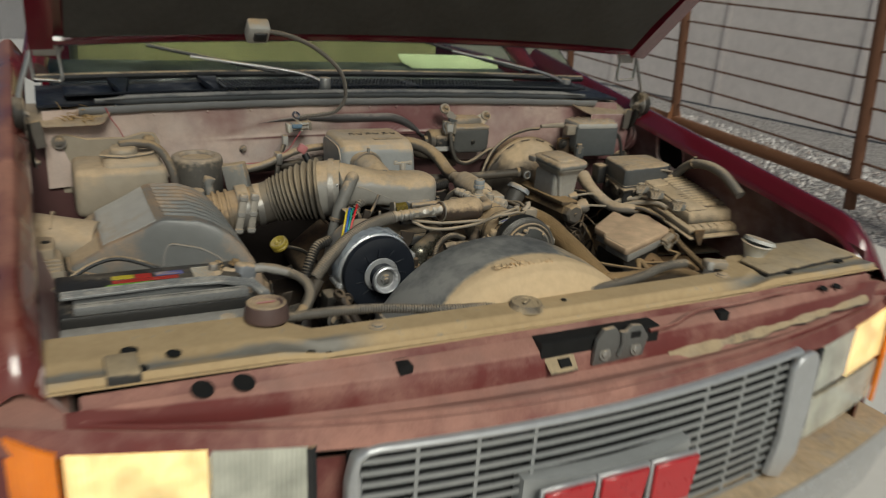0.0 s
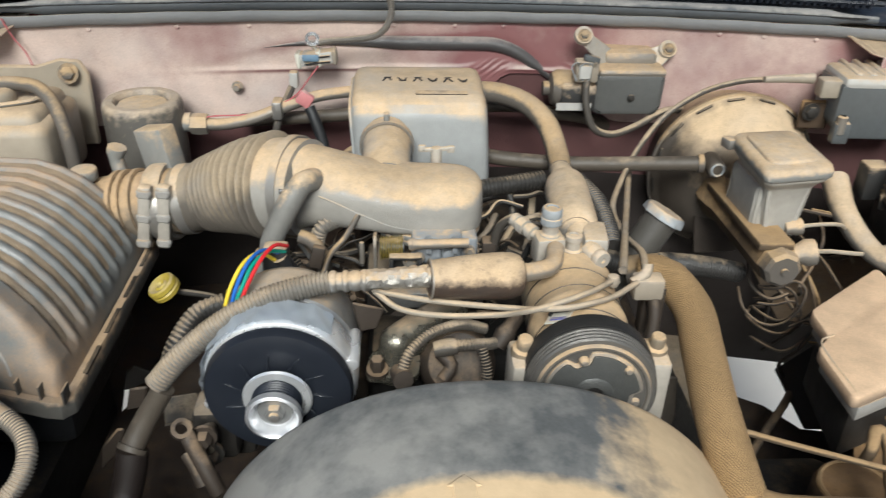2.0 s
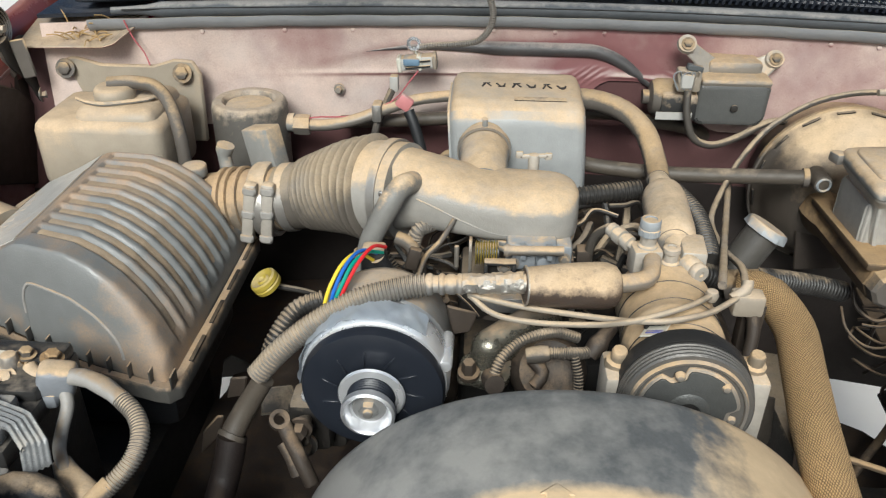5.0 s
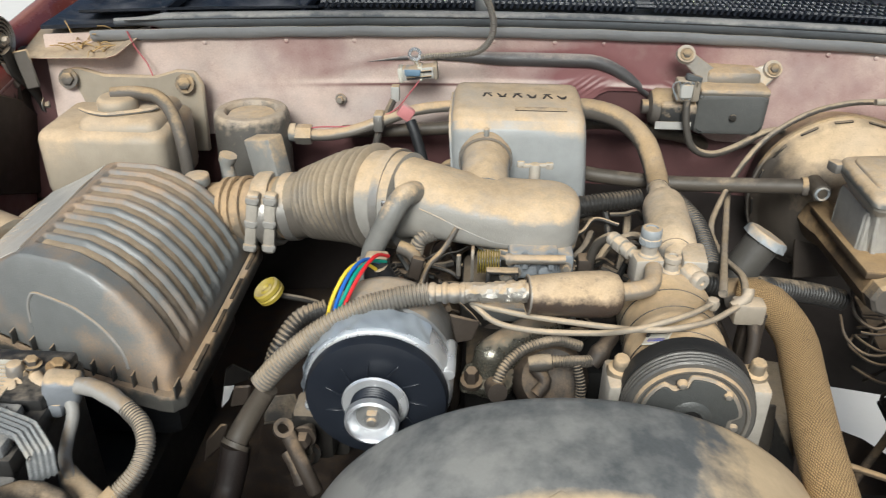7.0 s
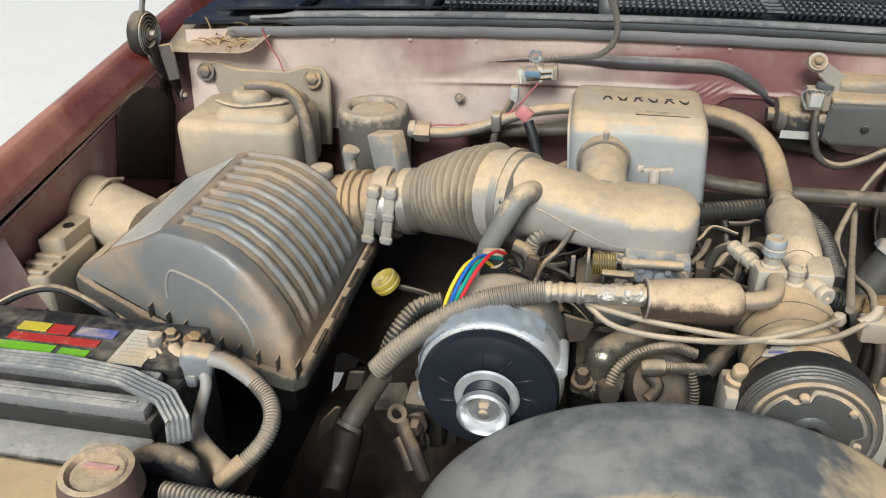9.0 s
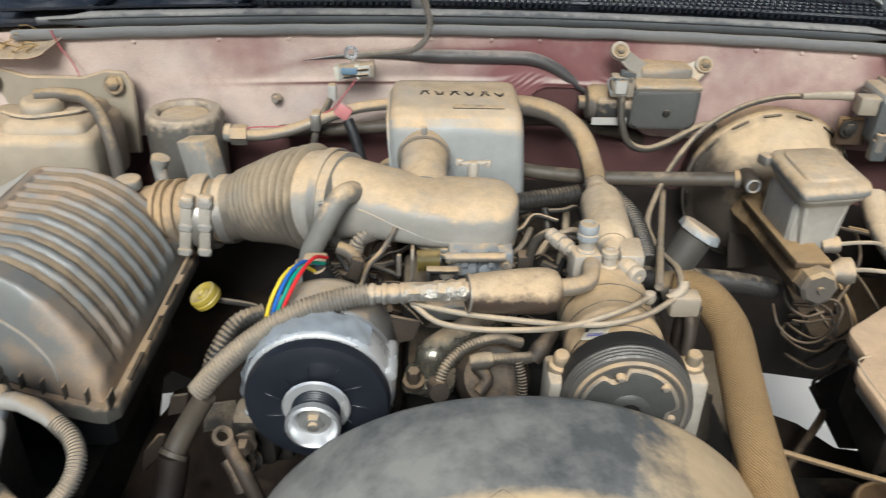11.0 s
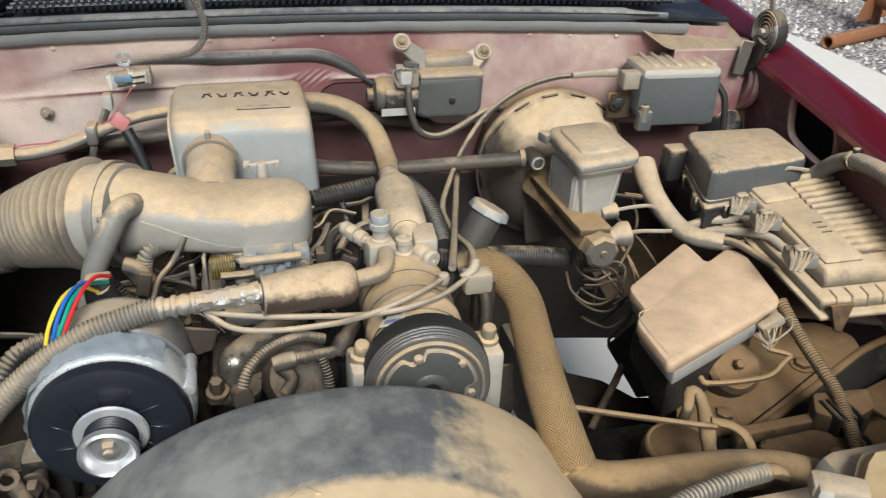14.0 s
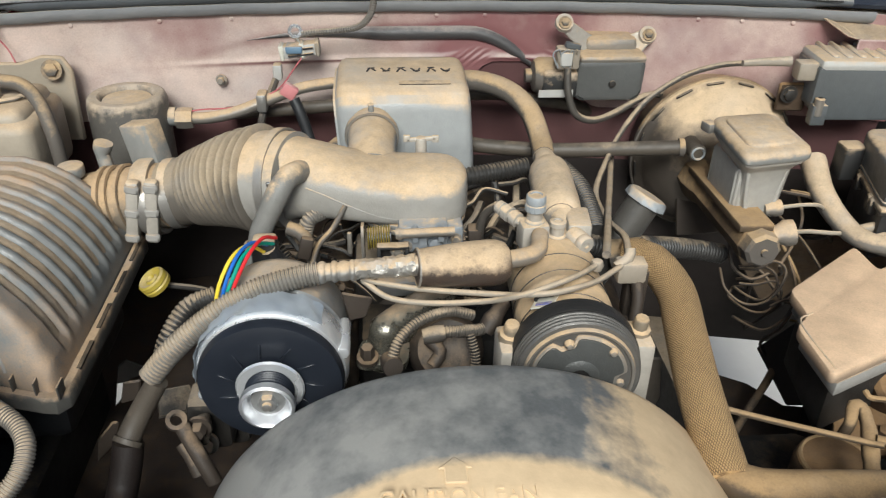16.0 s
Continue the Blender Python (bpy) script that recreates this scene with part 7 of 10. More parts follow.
part("film", b, "film", alt, "crinkled pale plastic film on the new case", sharp=32)
part("gap_ring", lathe([(0.050, 0), (0.0745, 0), (0.0745, 0.016), (0.05, 0.016)], at_y(AC, 0.440), Y, 48), "dark", alt)
part("rear_case", lathe([(0.05, 0), (0.078, 0), (0.0805, 0.003), (0.0805, 0.055), (0.075, 0.070), (0.060, 0.080), (0.0, 0.084)], at_y(AC, 0.453), Y, 56), "silver_matt", alt, "dull aluminium rear case")
for a in (18, 200, 318):
    p = AC + Vector((0.082 * math.cos(radians(a)), 0, 0.082 * math.sin(radians(a))))
    part("case_lug", drum(at_y(p, 0.403), at_y(p, 0.462), 0.0075), "silver", alt)
part("lower_mount", span((AC.x - 0.105, 0.41, 0.885), (AC.x - 0.055, 0.46, 0.955), 0.01), "iron", alt)
part("mount_bolt", bolt((AC.x - 0.088, 0.405, 0.905), (0, -1, 0), 0.012, 0.018), "metal_dusty", alt)

# bright wires to the alternator
wires = thing("alternator_wires", (-0.24, 0.5, 1.05), "bundle of new yellow, blue, green and red wires", "wires")
for k, mat in enumerate(("wire_yellow", "wire_blue", "wire_green", "wire_red")):
    low, knee, top, end, tail = (
        ((-0.258, 0.455, 1.075), (-0.25, 0.465, 1.096), (-0.24, 0.485, 1.108), (-0.228, 0.51, 1.104), (-0.214, 0.525, 1.086)),
        ((-0.252, 0.455, 1.073), (-0.245, 0.465, 1.094), (-0.234, 0.485, 1.11), (-0.223, 0.51, 1.108), (-0.208, 0.53, 1.092)),
        ((-0.248, 0.455, 1.072), (-0.24, 0.464, 1.091), (-0.23, 0.483, 1.107), (-0.217, 0.508, 1.107), (-0.203, 0.53, 1.094)),
        ((-0.243, 0.455, 1.07), (-0.236, 0.463, 1.089), (-0.222, 0.48, 1.112), (-0.21, 0.506, 1.116), (-0.199, 0.528, 1.103)))[k]
    part("wire", tube([Vector(low) + Vector((-0.008, 0, -0.04)), low, knee, top, end, tail], 0.0022, 8), mat, wires)
part("plug", box((0.030, 0.030, 0.045), 0.006, 2, Matrix.Translation(Vector((-0.215, 0.54, 1.074)))), "black", wires)
part("tail", tube([Vector((-0.21, 0.53, 1.088)), Vector((-0.2, 0.54, 1.058)), Vector((-0.206, 0.55, 1.018))], 0.010, 10), "black", wires)

# compressor
comp = thing("compressor", (0.125, 0.45, 0.97), "dusty air-conditioning compressor with belt pulley", "compressor")
CC = Vector((0.122, 0, 1.043))
AX = Vector((0.06, 1, -0.06)).normalized()


def on_axis(y):
    return CC + Vector((0, 0.335, 0)) + AX * (y - 0.335)


part("body", lathe([(0.0, 0.0), (0.050, 0.0), (0.0555, 0.004), (0.0555, 0.060), (0.0565, 0.062), (0.0565, 0.070), (0.0555, 0.072), (0.0555, 0.150), (0.0565, 0.152), (0.0565, 0.160), (0.054, 0.165), (0.050, 0.190), (0.0, 0.195)], on_axis(0.378), AX, 48), "comp_tan", comp, "cast body thick with tan dust")
for s in (0.030, 0.082, 0.120):
    part("body_seam", lathe([(0.0550, s - 0.001), (0.0566, s), (0.0550, s + 0.001)], on_axis(0.378), AX, 48), "iron", comp)
pulley = part("pulley", lathe([(0.040, 0.0), (0.0625, 0.0), (0.0645, 0.002), (0.0645, 0.0038), (0.0625, 0.0048), (0.0655, 0.0062), (0.0655, 0.0082), (0.0632, 0.0092), (0.0662, 0.0106), (0.0662, 0.0126), (0.0640, 0.0136), (0.0668, 0.0150), (0.0668, 0.0172), (0.064, 0.0185), (0.064, 0.032), (0.060, 0.034), (0.040, 0.034)], on_axis(0.338), AX, 64), "pulley_steel", comp, "grooved belt pulley")
part("belt", lathe([(0.0630, 0.0195), (0.0672, 0.0195), (0.0678, 0.0205), (0.0680, 0.040), (0.0672, 0.041), (0.0630, 0.041), (0.0630, 0.0195)], on_axis(0.338), AX, 64), "belt", pulley, "black rubber drive belt")
clutch = part("clutch", lathe([(0.0, 0.001), (0.0535, 0.001), (0.0545, -0.0035), (0.057, -0.0045), (0.0585, -0.001), (0.0585, 0.004), (0.0, 0.004)], on_axis(0.338), AX, 64), "metal_tan", comp, "stepped clutch rim thick with tan dust")
FACE = Matrix.Translation(on_axis(0.338)) @ Vector((0, 0, 1)).rotation_difference(-AX).to_matrix().to_4x4()


def scalloped(r, cut, width):
    """A disc's outline with a bay at each of three tabs."""
    out = []
    for k in range(120):
        a = 3.0 * k
        gap = min(abs((a - c + 180) % 360 - 180) for c in (108, 228, 348))
        bay = 1 / (1 + math.exp((gap - width) * 0.9))
        out.append(((r - cut * bay) * math.cos(radians(a)), (r - cut * bay) * math.sin(radians(a))))
    return out


part("dust_step", slab(scalloped(0.0500, 0.0095, 12), -0.001, 0.0025, 0.0008, None, FACE), "metal_tan", clutch)
part("clutch_plate", slab(scalloped(0.0465, 0.0105, 14), 0.0, 0.0045, 0.0008, None, FACE), "slate", clutch, "slate-grey scalloped clutch plate")
part("clutch_hub", lathe([(0.0095, -0.004), (0.0115, -0.0072), (0.0185, -0.0062), (0.0215, -0.0042), (0.0095, -0.003), (0.0095, -0.004)], on_axis(0.338), AX, 36), "slate", clutch)
part("hub_bore", lathe([(0, -0.0049), (0.0105, -0.0049), (0.0105, -0.0046), (0, -0.0046)], on_axis(0.338), AX, 24), "dark", clutch)
part("bore_bolt", lathe([(0, -0.0075), (0.0045, -0.007), (0.005, -0.0048)], on_axis(0.338) + Vector((0.001, 0, -0.001)), AX, 14), "hose_brown", clutch)
for a in (108, 228, 348, 168, 44, 288):
    p = on_axis(0.338) + Vector((0.0445 * math.cos(radians(a)), 0, 0.0445 * math.sin(radians(a))))
    part("clutch_rivet", lathe([(0, -0.0078), (0.003, -0.0074), (0.0048, -0.005), (0.0052, -0.001)], p, AX, 16), "slate" if a in (168, 288) else "metal_tan", clutch)
for x, y, z in ((0.058, 0.392, 1.056), (0.201, 0.402, 1.050)):
    ear = part("mounting_ear", span((x - 0.014, y - 0.03, z - 0.10), (x + 0.014, y + 0.02, z), 0.006), "chalk", comp)
    part("ear_bolt", lathe([(0.0, 0.021), (0.007, 0.021), (0.0082, 0.019), (0.0085, 0.008), (0.0125, 0.006), (0.0135, 0.0), (0.0135, -0.002)], (x, y - 0.004, z), (0.05, -0.15, 1), 10), "comp_tan", ear)
    part("ear_web", box((0.05, 0.03, 0.03), 0.008, 2, Matrix.Translation((x + (0.022 if x < 0.1 else -0.022), y + 0.004, z - 0.03))), "metal_tan", ear)
tilt = Matrix.Translation((0.0955, 0.404, 1.0895)) @ Matrix.Rotation(-0.5, 4, "Z") @ Matrix.Rotation(-0.42, 4, "Y")
part("sticker", box((0.026, 0.026, 0.002), 0.0008, 1, tilt), "label_white", comp, "torn white and blue sticker")
part("sticker_print", box((0.018, 0.005, 0.0016), 0.0005, 1, tilt @ Matrix.Translation((0.001, -0.006, 0.0012))), "label_blue", comp)
part("sensor_clip", box((0.020, 0.004, 0.005), 0.0012, 1, tilt @ Matrix.Translation((-0.001, 0.008, 0.003))), "dark", comp)
part("sensor_clip", box((0.004, 0.018, 0.004), 0.0012, 1, tilt @ Matrix.Translation((-0.010, 0.008, 0.003))), "dark", comp)

# manifold block, suction can, muffler and hoses of the air conditioner
blk = thing("compressor_manifold", (0.12, 0.56, 1.07), "dusty aluminium hose manifold on the compressor", "manifold")
b = bmesh.new()
box((0.034, 0.030, 0.036), 0.003, 2, Matrix.Translation((0.107, 0.55, 1.087)) @ Matrix.Rotation(0.12, 4, "Z"), b)
box((0.064, 0.028, 0.020), 0.003, 2, Matrix.Translation((0.138, 0.558, 1.075)), b)
box((0.030, 0.050, 0.032), 0.004, 2, Matrix.Translation((0.168, 0.574, 1.082)) @ Matrix.Rotation(-0.10, 4, "Z"), b)
part("block", b, "chalk", blk)
part("end_plug", lathe([(0.0, 0.026), (0.0032, 0.026), (0.0036, 0.029), (0.0095, 0.029), (0.0112, 0.027), (0.0118, 0.020), (0.0105, 0.018), (0.0120, 0.016), (0.0125, 0.0)], (0.158, 0.551, 1.083), (0.38, -0.9, 0.02), 18), "chalk", blk)
v0 = Vector((0.108, 0.55, 1.103))
part("valve_body", lathe([(0.0125, 0.0), (0.0118, 0.004), (0.0095, 0.006), (0.0095, 0.018), (0.0105, 0.020)], v0, (0, 0, 1), 18), "chalk", blk)
cap = part("valve_cap", lathe([(0.0112, 0.017), (0.0126, 0.018), (0.0126, 0.026), (0.0116, 0.027), (0.0122, 0.029), (0.0120, 0.037), (0.0108, 0.0385), (0.0075, 0.0385), (0.0070, 0.0365), (0, 0.0365)], v0, (0, 0, 1), 24), "grey", blk, "grey plastic valve cap")
for k in range(14):
    a = math.tau * k / 14
    part("cap_rib", box((0.0012, 0.0016, 0.008), 0.0004, 1, Matrix.Translation(v0 + Vector((0.0123 * math.cos(a), 0.0123 * math.sin(a), 0.022))) @ Matrix.Rotation(a, 4, "Z")), "grey", cap)
v1 = Vector((0.136, 0.545, 1.083))
part("manifold_bolt", lathe([(0.0115, 0.0), (0.0110, 0.005), (0.0085, 0.007), (0.0085, 0.016), (0.0102, 0.018), (0.0102, 0.024), (0.0080, 0.0255), (0.0055, 0.0255), (0.0050, 0.023), (0, 0.023)], v1, (0, 0, 1), 18), "chalk", blk)
part("pressure_switch", lathe([(0.0060, -0.004), (0.0060, 0.007), (0.0098, 0.008), (0.0100, 0.0165), (0.0070, 0.0175), (0.0070, 0.0205), (0.0104, 0.0215), (0.0104, 0.0305), (0.0076, 0.0315), (0.0076, 0.0340), (0.0094, 0.0350), (0.0090, 0.0420), (0.0060, 0.0455), (0.0, 0.0455)], (0.095, 0.555, 1.099), (-0.027, 0.035, 0.007), 12), "chalk", blk, sharp=30)
part("switch_lead", tube([(0.068, 0.590, 1.106), (0.056, 0.600, 1.090), (0.050, 0.605, 1.067), (0.050, 0.610, 1.044)], 0.0058, 10), "loom", blk)
suc = thing("suction_can", (0.155, 0.69, 1.08), "tan dusty suction muffler can on the refrigerant hose", "can")
can_a, can_b = Vector((0.160, 0.738, 1.086)), Vector((0.150, 0.592, 1.084))
can_l = (can_b - can_a).length
part("can", lathe([(0.010, 0.0), (0.016, 0.001), (0.023, 0.006), (0.0275, 0.016), (0.0295, 0.032), (0.0300, can_l - 0.030), (0.0290, can_l - 0.014), (0.0255, can_l - 0.005), (0.021, can_l - 0.002), (0.0195, can_l - 0.003), (0.0180, can_l - 0.001), (0.010, can_l), (0.0, can_l)], can_a, can_b - can_a, 32), "can_tan", suc, sharp=60)
part("can_outlet", tube([can_b + Vector((0.004, 0.012, 0)), (0.158, 0.582, 1.079), (0.163, 0.568, 1.068)], 0.018, 18), "can_tan", suc)
part("collar", tube([(0.163, 0.785, 1.082), (0.161, 0.738, 1.086)], 0.0150, 18, bulges=((0.15, 0.14, 0.006), (0.62, 0.16, 0.003))), "can_tan", suc)
part("hose", tube([(0.163, 0.780, 1.082), (0.167, 0.83, 1.086), (0.155, 0.88, 1.115), (0.125, 0.915, 1.135), (0.08, 0.94, 1.142), (0.03, 0.96, 1.135), (-0.06, 0.985, 1.12)], 0.0165, 16), "rubber_tan", suc, "thick dusty refrigerant hose")
muf = thing("discharge_hose", (-0.05, 0.46, 1.1), "refrigerant hose with a dusty steel muffler", "hose")
mu_a, mu_b = Vector((-0.038, 0.452, 1.106)), Vector((0.066, 0.467, 1.101))
mu_l = (mu_b - mu_a).length
part("muffler", lathe([(0.0, -0.001), (0.018, -0.001), (0.0208, 0.0), (0.0215, 0.0016), (0.0206, 0.0032), (0.0210, 0.007), (0.0238, 0.034), (0.0258, 0.062), (0.0264, mu_l - 0.024), (0.0255, mu_l - 0.014), (0.0225, mu_l - 0.006), (0.017, mu_l - 0.002), (0.010, mu_l)], mu_a, mu_b - mu_a, 36), "muffler", muf, "tan dusty steel muffler, darker underneath", sharp=60)
part("end_ring", lathe([(0.0206, -0.0012), (0.0222, -0.0004), (0.0222, 0.0008), (0.0206, 0.0014)], mu_a, mu_b - mu_a, 36), "foil", muf, "bright worn rim")
part("bent_pipe", tube([(0.057, 0.468, 1.102), (0.08, 0.475, 1.101), (0.101, 0.49, 1.099), (0.112, 0.53, 1.097)], 0.0105, 14), "metal_tan", muf)
part("ferrule", tube([(-0.034, 0.452, 1.110), (-0.064, 0.453, 1.107), (-0.103, 0.455, 1.103), (-0.146, 0.456, 1.100)], 0.0105, 16, r_end=0.0100, step=0.0011, bulges=((0.66, 0.028, 0.0022), (0.75, 0.045, 0.0016), (0.84, 0.028, 0.0024), (0.96, 0.035, 0.0026))), "metal_dusty", muf, "crimped aluminium ferrule wrapped in torn foil")
part("hose", tube([(-0.145, 0.457, 1.099), (-0.17, 0.455, 1.095), (-0.219, 0.445, 1.084), (-0.268, 0.43, 1.059), (-0.305, 0.415, 1.031), (-0.331, 0.405, 1.003)], 0.0118, 14, ribs=(0.0044, 0.0015)), "hose_grey", muf, "grey split-loom covered hose")
rnd = random.Random(8)
b = tube([(-0.039, 0.452, 1.110), (-0.066, 0.453, 1.107), (-0.108, 0.455, 1.103)], 0.0125, 14, step=0.0035, r_end=0.0102)
for v in b.verts:
    v.co += Vector((rnd.uniform(-1, 1), rnd.uniform(-1, 1), rnd.uniform(-1, 1))) * 0.0013
part("foil_wrap", b, "foil", muf, "crinkled shiny foil", sharp=20)
tail = part("hose_tail", tube([(-0.323, 0.405, 0.999), (-0.343, 0.400, 0.966), (-0.356, 0.390, 0.944), (-0.361, 0.380, 0.934)], 0.0118, 16, r_end=0.0135), "hose_dull", muf, "smooth brown hose end")
part("tail_cuff", tube([(-0.359, 0.382, 0.937), (-0.361, 0.378, 0.933)], 0.0165, 18, bulges=((0.5, 0.5, 0.0015),)), "hose_dull", tail)
part("hose_down", tube([(-0.362, 0.385, 0.929), (-0.365, 0.375, 0.907), (-0.371, 0.360, 0.880), (-0.371, 0.330, 0.871)], 0.0170, 14), "shade_brown", muf, "black lower hose")
part("second_loom", tube([(-0.27, 0.5, 1.045), (-0.302, 0.49, 1.035), (-0.324, 0.47, 1.008), (-0.336, 0.46, 0.974)], 0.0105, 12, ribs=(0.0058, 0.001)), "loom_dark", muf)

# throttle body under the elbow
tb = thing("throttle_assembly", (-0.03, 0.64, 1.0), "dusty aluminium throttle body with yellow return spring", "throttle body")
# coloured as iron to paint in shade below the elbow
part("body", span((-0.115, 0.585, 0.955), (0.045, 0.70, 1.012), 0.01), "iron", tb)
part("flange", span((-0.085, 0.570, 0.985), (0.035, 0.59, 1.008), 0.004), "silver_matt", tb)
b = bmesh.new()
span((-0.056, 0.572, 1.050), (0.006, 0.62, 1.0875), 0.004, 2, b)
span((-0.050, 0.566, 1.056), (-0.020, 0.58, 1.076), 0.003, 2, b)
span((0.002, 0.580, 1.046), (0.026, 0.62, 1.082), 0.005, 2, b)
drum((-0.010, 0.566, 1.064), (-0.010, 0.59, 1.064), 0.009, into=b)
part("throttle_casting", b, "throttle_alu", tb, "blue-grey cast throttle body")
for x, z in ((-0.047, 0.5625), (0.016, 0.578)):
    part("casting_bolt", bolt((x, z, 1.066), (0, -1, 0.1), 0.005, 0.005), "metal_tan", tb)
part("throttle_shaft", tube([(-0.060, 0.556, 1.088), (0.012, 0.556, 1.090)], 0.0060, 12, bulges=((0.05, 0.05, 0.002),)), "metal_tan", tb)
for x in (-0.036, -0.004):
    part("shaft_lug", span((x - 0.004, 0.556, 1.074), (x + 0.004, 0.574, 1.090), 0.002), "throttle_alu", tb)
part("lever", slab([(-0.024, -0.012), (-0.010, -0.016), (0.020, -0.013), (0.030, -0.006), (0.030, 0.008), (0.012, 0.014), (-0.016, 0.012)], -0.002, 0.002, 0.001, None, Matrix.Translation((-0.100, 0.57, 1.075)) @ Matrix.Rotation(radians(90), 4, "Y")), "metal_tan", tb)
part("spring_core", tube([(-0.094, 0.57, 1.075), (-0.065, 0.57, 1.077)], 0.0125, 16), "black", tb)
for k in range(9):
    part("spring_turn", lathe([(0.0130, -0.0009), (0.0158, 0), (0.0130, 0.0009)], Vector((-0.093, 0.57, 1.075)).lerp(Vector((-0.068, 0.57, 1.077)), k / 8), (1, 0, 0), 22), "yellow", tb)
for lo, hi in (((-0.083, 0.546, 1.071), (-0.044, 0.558, 1.076)), ((-0.083, 0.546, 1.050), (-0.078, 0.556, 1.073)), ((-0.049, 0.546, 1.054), (-0.044, 0.556, 1.073))):
    part("linkage_bar", span(lo, hi, 0.0015), "black_dusty", tb, "black bent linkage bracket")
part("linkage_plate", span((-0.080, 0.566, 1.040), (-0.046, 0.572, 1.066), 0.002), "iron", tb)
part("linkage_bolt", bolt((-0.058, 0.560, 1.063), (0, -1, 0.1), 0.006, 0.006), "metal_tan", tb)
part("stud", drum((-0.118, 0.60, 1.035), (-0.118, 0.60, 1.066), 0.0032, seg=10), "metal_tan", tb)
for lo, hi in (((0.012, 0.585, 1.040), (0.030, 0.606, 1.060)), ((0.034, 0.600, 1.030), (0.052, 0.622, 1.064))):
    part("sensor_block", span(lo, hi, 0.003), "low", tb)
rnd = random.Random(31)
for k in range(26):
    p = Vector((rnd.uniform(-0.20, 0.05), rnd.uniform(0.55, 0.62), rnd.uniform(0.955, 1.005)))
    pts = [p]
    d = Vector((rnd.uniform(-1, 1), rnd.uniform(-0.5, 0.5), rnd.uniform(-0.8, 0.6))).normalized()
    for _ in range(3):
        d = (d + Vector((rnd.uniform(-1, 1), rnd.uniform(-0.6, 0.6), rnd.uniform(-1, 0.7))) * 0.7).normalized()
        q = pts[-1] + d * rnd.uniform(0.015, 0.03)
        q.z = min(q.z, 1.022)
        pts.append(q)
    part("throttle_wire", tube(pts, rnd.choice((0.0016, 0.0022, 0.003, 0.004)), 6), rnd.choice(("low", "low", "dark", "rubber", "loom")), tb)
# more wires, coloured dark to deepen the shade under the elbow
for k in range(34):
    x = rnd.uniform(-0.20, -0.105) if k % 3 else rnd.uniform(0.03, 0.075)
    p = Vector((x, rnd.uniform(0.60, 0.68), rnd.uniform(0.985, 1.03)))
    d = Vector((rnd.uniform(-1, 1), rnd.uniform(-0.5, 0.5), rnd.uniform(-0.3, 0.9))).normalized()
    pts = [p]
    for _ in range(3):
        d = (d + Vector((rnd.uniform(-1, 1), rnd.uniform(-0.4, 0.6), rnd.uniform(-1, 0.8))) * 0.6).normalized()
        q = pts[-1] + d * rnd.uniform(0.012, 0.026)
        q.z = min(q.z, 1.050)
        pts.append(q)
    part("throttle_wire", tube(pts, rnd.choice((0.0014, 0.002, 0.0028, 0.0045)), 6), rnd.choice(("low", "dark", "iron", "iron", "rubber")), tb)
part("wire_bracket", plate([(-0.124, 0.47, 1.066), (-0.088, 0.47, 1.057), (-0.096, 0.47, 1.030), (-0.116, 0.47, 1.025)], 0.004), "low", tb, "brown sheet-metal bracket")

# thin pipes crossing the engine
for nm, pts, r in (("thin_pipe", ((-0.100, 0.462, 1.087), (-0.075, 0.455, 1.084), (-0.029, 0.447, 1.080), (0.049, 0.422, 1.088), (0.073, 0.400, 1.102), (0.100, 0.396, 1.106), (0.126, 0.405, 1.105), (0.161, 0.440, 1.090), (0.201, 0.485, 1.079)), 0.0034), ("thin_pipe", ((-0.098, 0.462, 1.084), (-0.070, 0.445, 1.072), (-0.026, 0.435, 1.070), (0.035, 0.420, 1.081), (0.063, 0.400, 1.100), (0.086, 0.400, 1.107), (0.130, 0.425, 1.106), (0.169, 0.475, 1.088)), 0.0034)):
    t = thing(nm, pts[0], "thin pale vacuum line across the engine", "vacuum line", "vacuum lines")
    part("line", tube(pts, r, 10), "cream", t)
vt = thing("vacuum_tee", (0.19, 0.49, 1.076), "pale plastic vacuum tee with two risers", "vacuum tee")
part("tee", span((0.198, 0.482, 1.054), (0.234, 0.506, 1.082), 0.005), "cream", vt)
part("tee_boss", tube([(0.196, 0.488, 1.076), (0.212, 0.494, 1.085), (0.214, 0.500, 1.094)], 0.0065, 12), "cream", vt)
part("ball", lathe([(0, -0.008), (0.006, -0.006), (0.0080, 0), (0.006, 0.006), (0, 0.008)], (0.169, 0.475, 1.088), (0, 0, 1), 18), "cream", vt)
part("riser", tube([(0.214, 0.496, 1.088), (0.217, 0.510, 1.076), (0.226, 0.560, 1.074), (0.226, 0.640, 1.054), (0.236, 0.740, 1.041), (0.268, 0.820, 1.048), (0.306, 0.875, 1.081), (0.351, 0.905, 1.121), (0.408, 0.920, 1.153), (0.466, 0.930, 1.167), (0.517, 0.940, 1.168)], 0.0046, 10), "loom", vt, "thin dusty cable up to the firewall")
part("riser", tube([(0.185, 0.495, 1.089), (0.230, 0.650, 1.057), (0.293, 0.870, 1.029), (0.316, 0.950, 1.021)], 0.0052, 10), "loom", vt)
part("stem", tube([(0.224, 0.492, 1.060), (0.226, 0.480, 1.035), (0.222, 0.470, 1.005)], 0.0075, 12), "low", vt)
part("back_plate", span(Vector((0.217, 0.5, 1.014)) + Vector((0, 0, -0.02)), Vector((0.244, 0.52, 1.060)), 0.004), "low", vt)

# power-steering reservoir with hex cap
psr = thing("oil_filler", (0.28, 0.64, 1.0), "grey oil-filler tube with a hexagonal cap", "filler")
